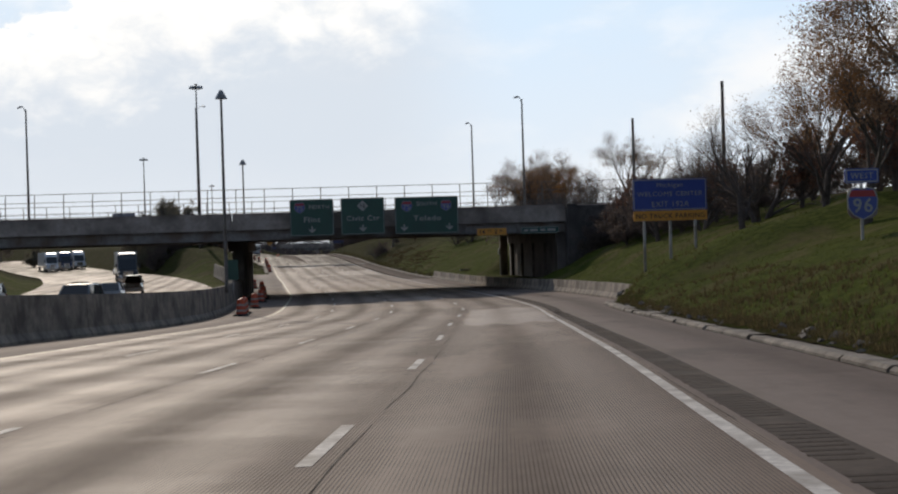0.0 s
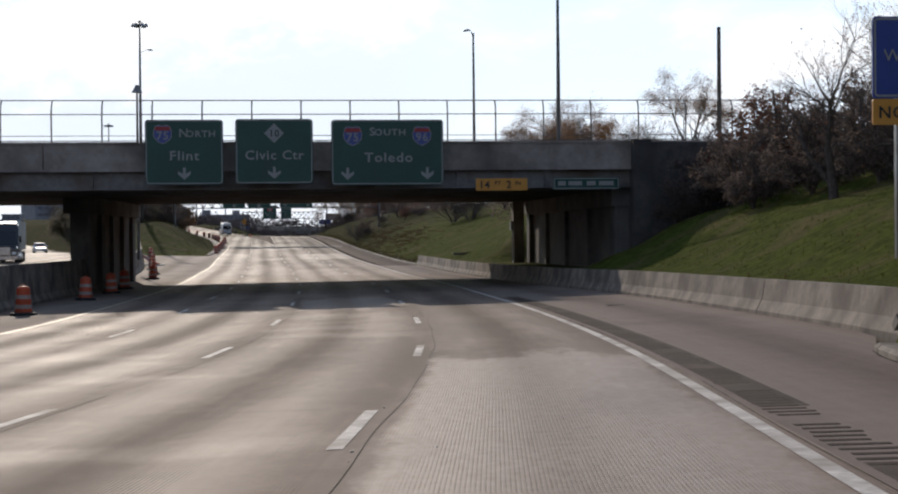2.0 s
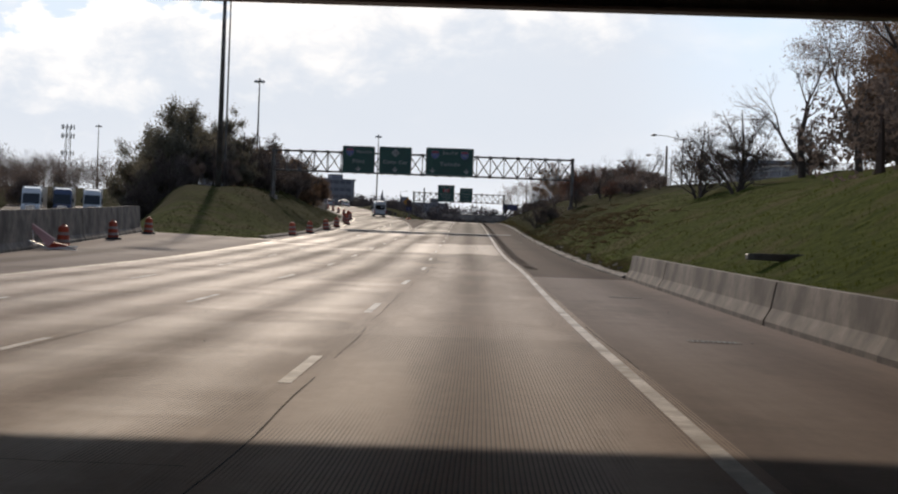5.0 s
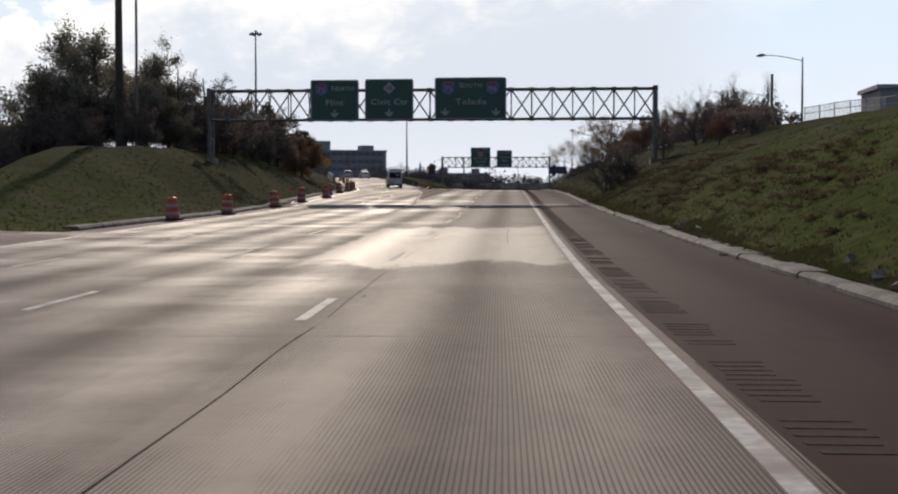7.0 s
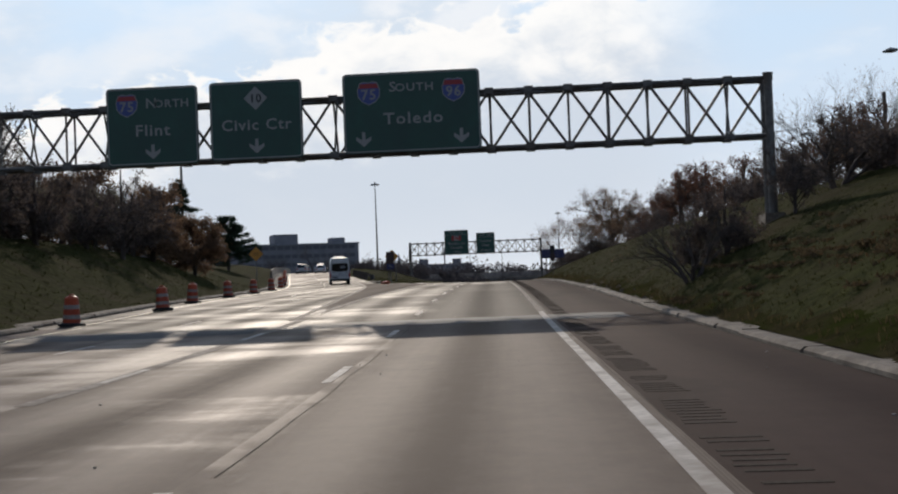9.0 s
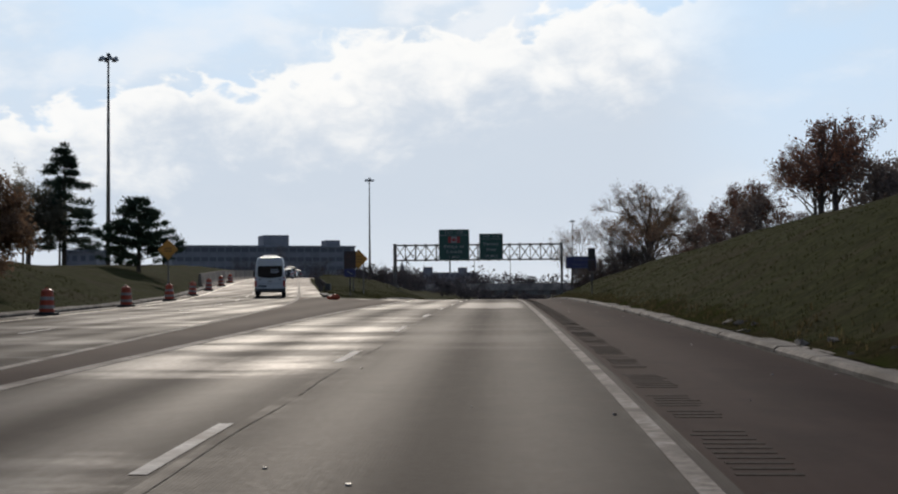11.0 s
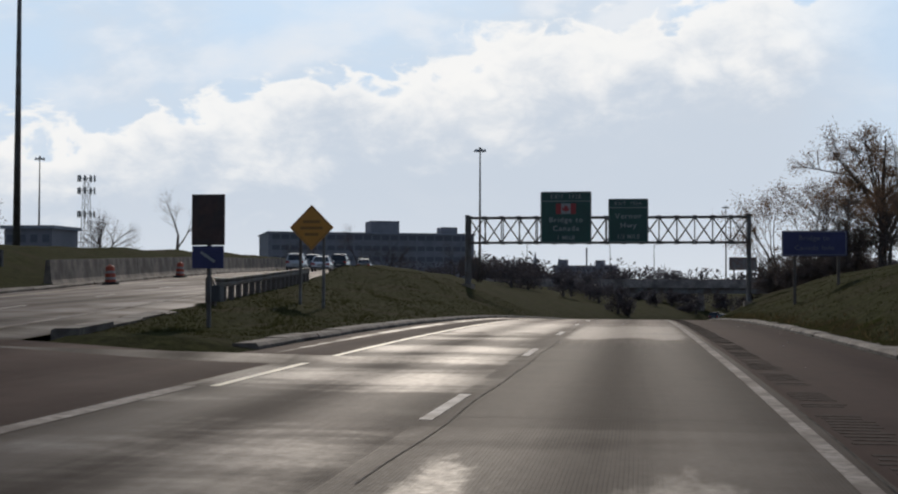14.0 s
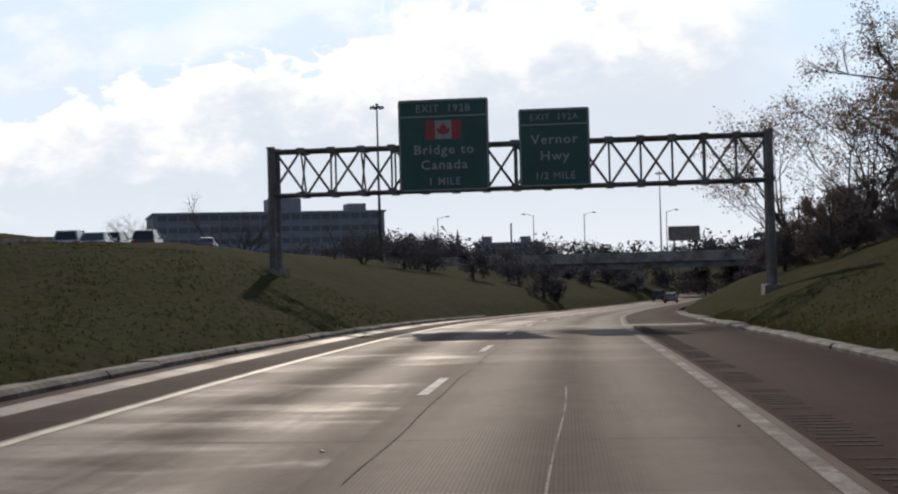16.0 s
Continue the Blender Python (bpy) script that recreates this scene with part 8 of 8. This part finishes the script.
def top_fence():
    """A pale wire fence on posts along the street above the bank."""
    a, b = Vector((30.5, 304, 0)), Vector((44.0, 262, 0))
    f = thing("wire_fence", on_land(a.x, a.y), "pale galvanised wire fence along the top of the bank", "fence")
    base = f.matrix_world.translation.copy()
    n = 16
    pts = []
    for k in range(n + 1):
        p = a.lerp(b, k / n)
        pts.append(Vector(on_land(p.x, p.y)) - base)
    for p in pts:
        bm = bmesh.new()
        bm_tube(bm, [p - Vector((0, 0, 0.3)), p + Vector((0, 0, 2.0))], [0.05, 0.05], 6)
        part("post", bm, M["steel"], f)
    for lift in (0.1, 0.75, 1.4, 1.95):
        bm = bmesh.new()
        bm_tube(bm, [p + Vector((0, 0, lift)) for p in pts], [0.035] * len(pts), 5)
        part("rail", bm, M["steel"], f)
    bm = bmesh.new()
    for p, q in zip(pts, pts[1:]):
        for j in range(12):
            s = p.lerp(q, j / 12)
            bm_bar(bm, s + Vector((0, 0, 0.1)), s + Vector((0, 0, 1.95)), 0.03, 0.02)
    tagged(part("wire", bm, M["steel"], f), kind="stuff")


top_fence()


# ---- the next bridge ----
def next_bridge():
    b = thing("far_bridge", (0, 650, 0), "distant grey road bridge over the cutting", "bridge")
    for name, qs, m in (("deck", [(-110, 120, 0, 12, 2.0, 3.0)], "bridge"), ("parapet", [(-110, 120, -0.3, 0, 2.0, 3.9)], "bridge"), ("girder", [(-60, 80, 0.4, 0.9, 0.8, 2.0), (-60, 80, 5, 5.5, 0.8, 2.0), (-60, 80, 11, 11.5, 0.8, 2.0)], "girder"),
                        ("pier", [(1.5, 2.8, 1, 11, -6, 0.85)], "bridge"), ("pier", [(22, 23.2, 1, 11, -6, 0.85)], "bridge"), ("abutment", [(-30, -8, 0.5, 11.5, -6, 1.9)], "bridge"), ("abutment", [(32, 60, 0.5, 11.5, -6, 1.9)], "bridge")):
        bm = bmesh.new()
        for q in qs:
            bm_box(bm, *q)
        part(name, bm, M[m], b)
    for x, s in ((-36.3, 1), (-17.8, -1), (-8.1, 1), (7.4, 1)):
        street_lamp(x, 656, 3.0, 11.6, 1.6 * s, "street lamp on the distant bridge")


next_bridge()


def billboard():
    o = thing("billboard", (12.3, 700, 3.0), "grey back of a billboard on posts", "billboard")
    bm = bmesh.new()
    bm_box(bm, -3.4, 3.4, 0, 0.4, 3.6, 6.8)
    part("board", bm, M["alum"], o)
    for x in (-2.2, 2.2):
        bm = bmesh.new()
        bm_box(bm, x - 0.15, x + 0.15, 0.1, 0.3, -1, 3.7)
        part("post", bm, M["darksteel"], o)


billboard()

# ---- grass and weeds ----
M["blade"] = leafy("grass_blades", (0.05, 0.064, 0.014), (0.105, 0.12, 0.03), 0.9, 0.6)
# drier, and dimmed: the weaker sun further along is painted into these blades
M["dim_dry_blade"] = leafy("dim_dry_grass_blades", (0.03, 0.032, 0.011), (0.062, 0.062, 0.022), 0.9, 0.5)
M["weed"] = leafy("dead_weeds", (0.066, 0.053, 0.027), (0.14, 0.11, 0.055), 0.95, 0.5)


def tufts(name, n, where, lo, hi, material, label, seed, blades=4):
    """Small tufts of a few bent blades, strewn over the ground."""
    r = np.random.RandomState(seed)
    U, Y = where(r, n)
    base = np.stack([XE(Y) + U, Y, land(U, Y)], -1)
    verts, faces = [], []
    for b in base:
        h = r.uniform(lo, hi)
        for _ in range(blades):
            a, lean, w = r.uniform(0, 6.28), r.uniform(0.2, 0.9) * h, 0.012 + 0.05 * h
            d = np.array([math.cos(a), math.sin(a), 0])
            s = np.array([-d[1], d[0], 0]) * w
            o = b + d * r.uniform(0, 0.08)
            i = len(verts)
            verts += [o - s - (0, 0, 0.03), o + s - (0, 0, 0.03), o + d * lean + (0, 0, h)]
            faces.append((i, i + 1, i + 2))
    me = bpy.data.meshes.new(name)
    me.from_pydata([tuple(v) for v in verts], [], faces)
    me.materials.append(M[material])
    tagged(new(name, me), label, "grass", kind="stuff")


def verge(y0, y1, seed):
    """Bare dirt and dead grass along the kerb, with a ragged upper edge."""
    r = np.random.RandomState(seed)
    ys = np.arange(y0, y1, 0.35)
    top = 1.0 + 0.5 * np.sin(ys * 0.31 + seed) * np.sin(ys * 0.113) + 0.35 * np.sin(ys * 1.3) * np.sin(ys * 0.47) + r.uniform(-0.16, 0.16, len(ys))
    f = np.linspace(0, 1, 6)
    U = RP(ys)[:, None] + 0.36 + (np.maximum(top, 0.7)[:, None] - 0.36) * f
    Y = np.repeat(ys[:, None], 6, 1)
    Z = land(np.maximum(U, RP(Y) + 0.42), Y) + 0.02 * (1 - f) + r.uniform(0.0, 0.025, U.shape) - 0.03 * (f == 1)
    tagged(new("verge", grid_mesh("verge", XE(Y) + U, Y, Z, M["dirt"])), "bare brown dirt and dead grass behind the kerb", "ground", kind="structure")


verge(-40, 67, 1)
verge(175, 440, 2)


def right_bank(r, n):
    y = r.uniform(15, 192, n)
    u = RP(y) + 0.6 + 9.0 * r.uniform(0, 1, n) ** 1.6
    k = ~((y > 110) & (y < 145))
    return u[k], y[k]


def dry_bank(r, n):
    y = r.uniform(185, 430, n)
    return RP(y) + 0.6 + 9.0 * r.uniform(0, 1, n) ** 1.6, y


def right_edge(r, n):
    y = np.concatenate([r.uniform(10, 66, n // 2), r.uniform(172, 420, n - n // 2)])
    return RP(y) + 0.55 + np.abs(r.normal(0, 0.35, n)), y


def near_weeds(r, n):
    y = np.minimum(r.normal(38, 17, n), 96)
    return RP(y) + 0.6 + 4.5 * r.uniform(0, 1, n) ** 1.4, y


def wedge_grass(r, n):
    y = r.uniform(362, 440, n)
    return -9.1 - r.uniform(0, 1, n) * np.maximum(-9.1 - (UB(y) + 1.9), 0.2), y


def mound_grass(r, n):
    y = r.uniform(214, 350, n)
    return ramp_left(y) - 0.6 - 9 * r.uniform(0, 1, n), y


tufts("grass_tufts", 17000, right_bank, 0.025, 0.075, "blade", "short tufted autumn grass on the bank", 1, 3)
tufts("grass_tufts", 23000, dry_bank, 0.025, 0.07, "dim_dry_blade", "short dry tufted grass on the bank", 6, 3)
tufts("weeds", 3200, right_edge, 0.04, 0.16, "weed", "ragged dead weeds along the kerb", 2)
tufts("weeds", 2600, near_weeds, 0.05, 0.2, "weed", "brown dead weeds below the bank", 3)
tufts("grass_tufts", 9000, wedge_grass, 0.025, 0.07, "dim_dry_blade", "short dry tufted grass in the wedge", 4)
tufts("grass_tufts", 5000, mound_grass, 0.04, 0.12, "dim_dry_blade", "short tufted grass on the mound", 5)
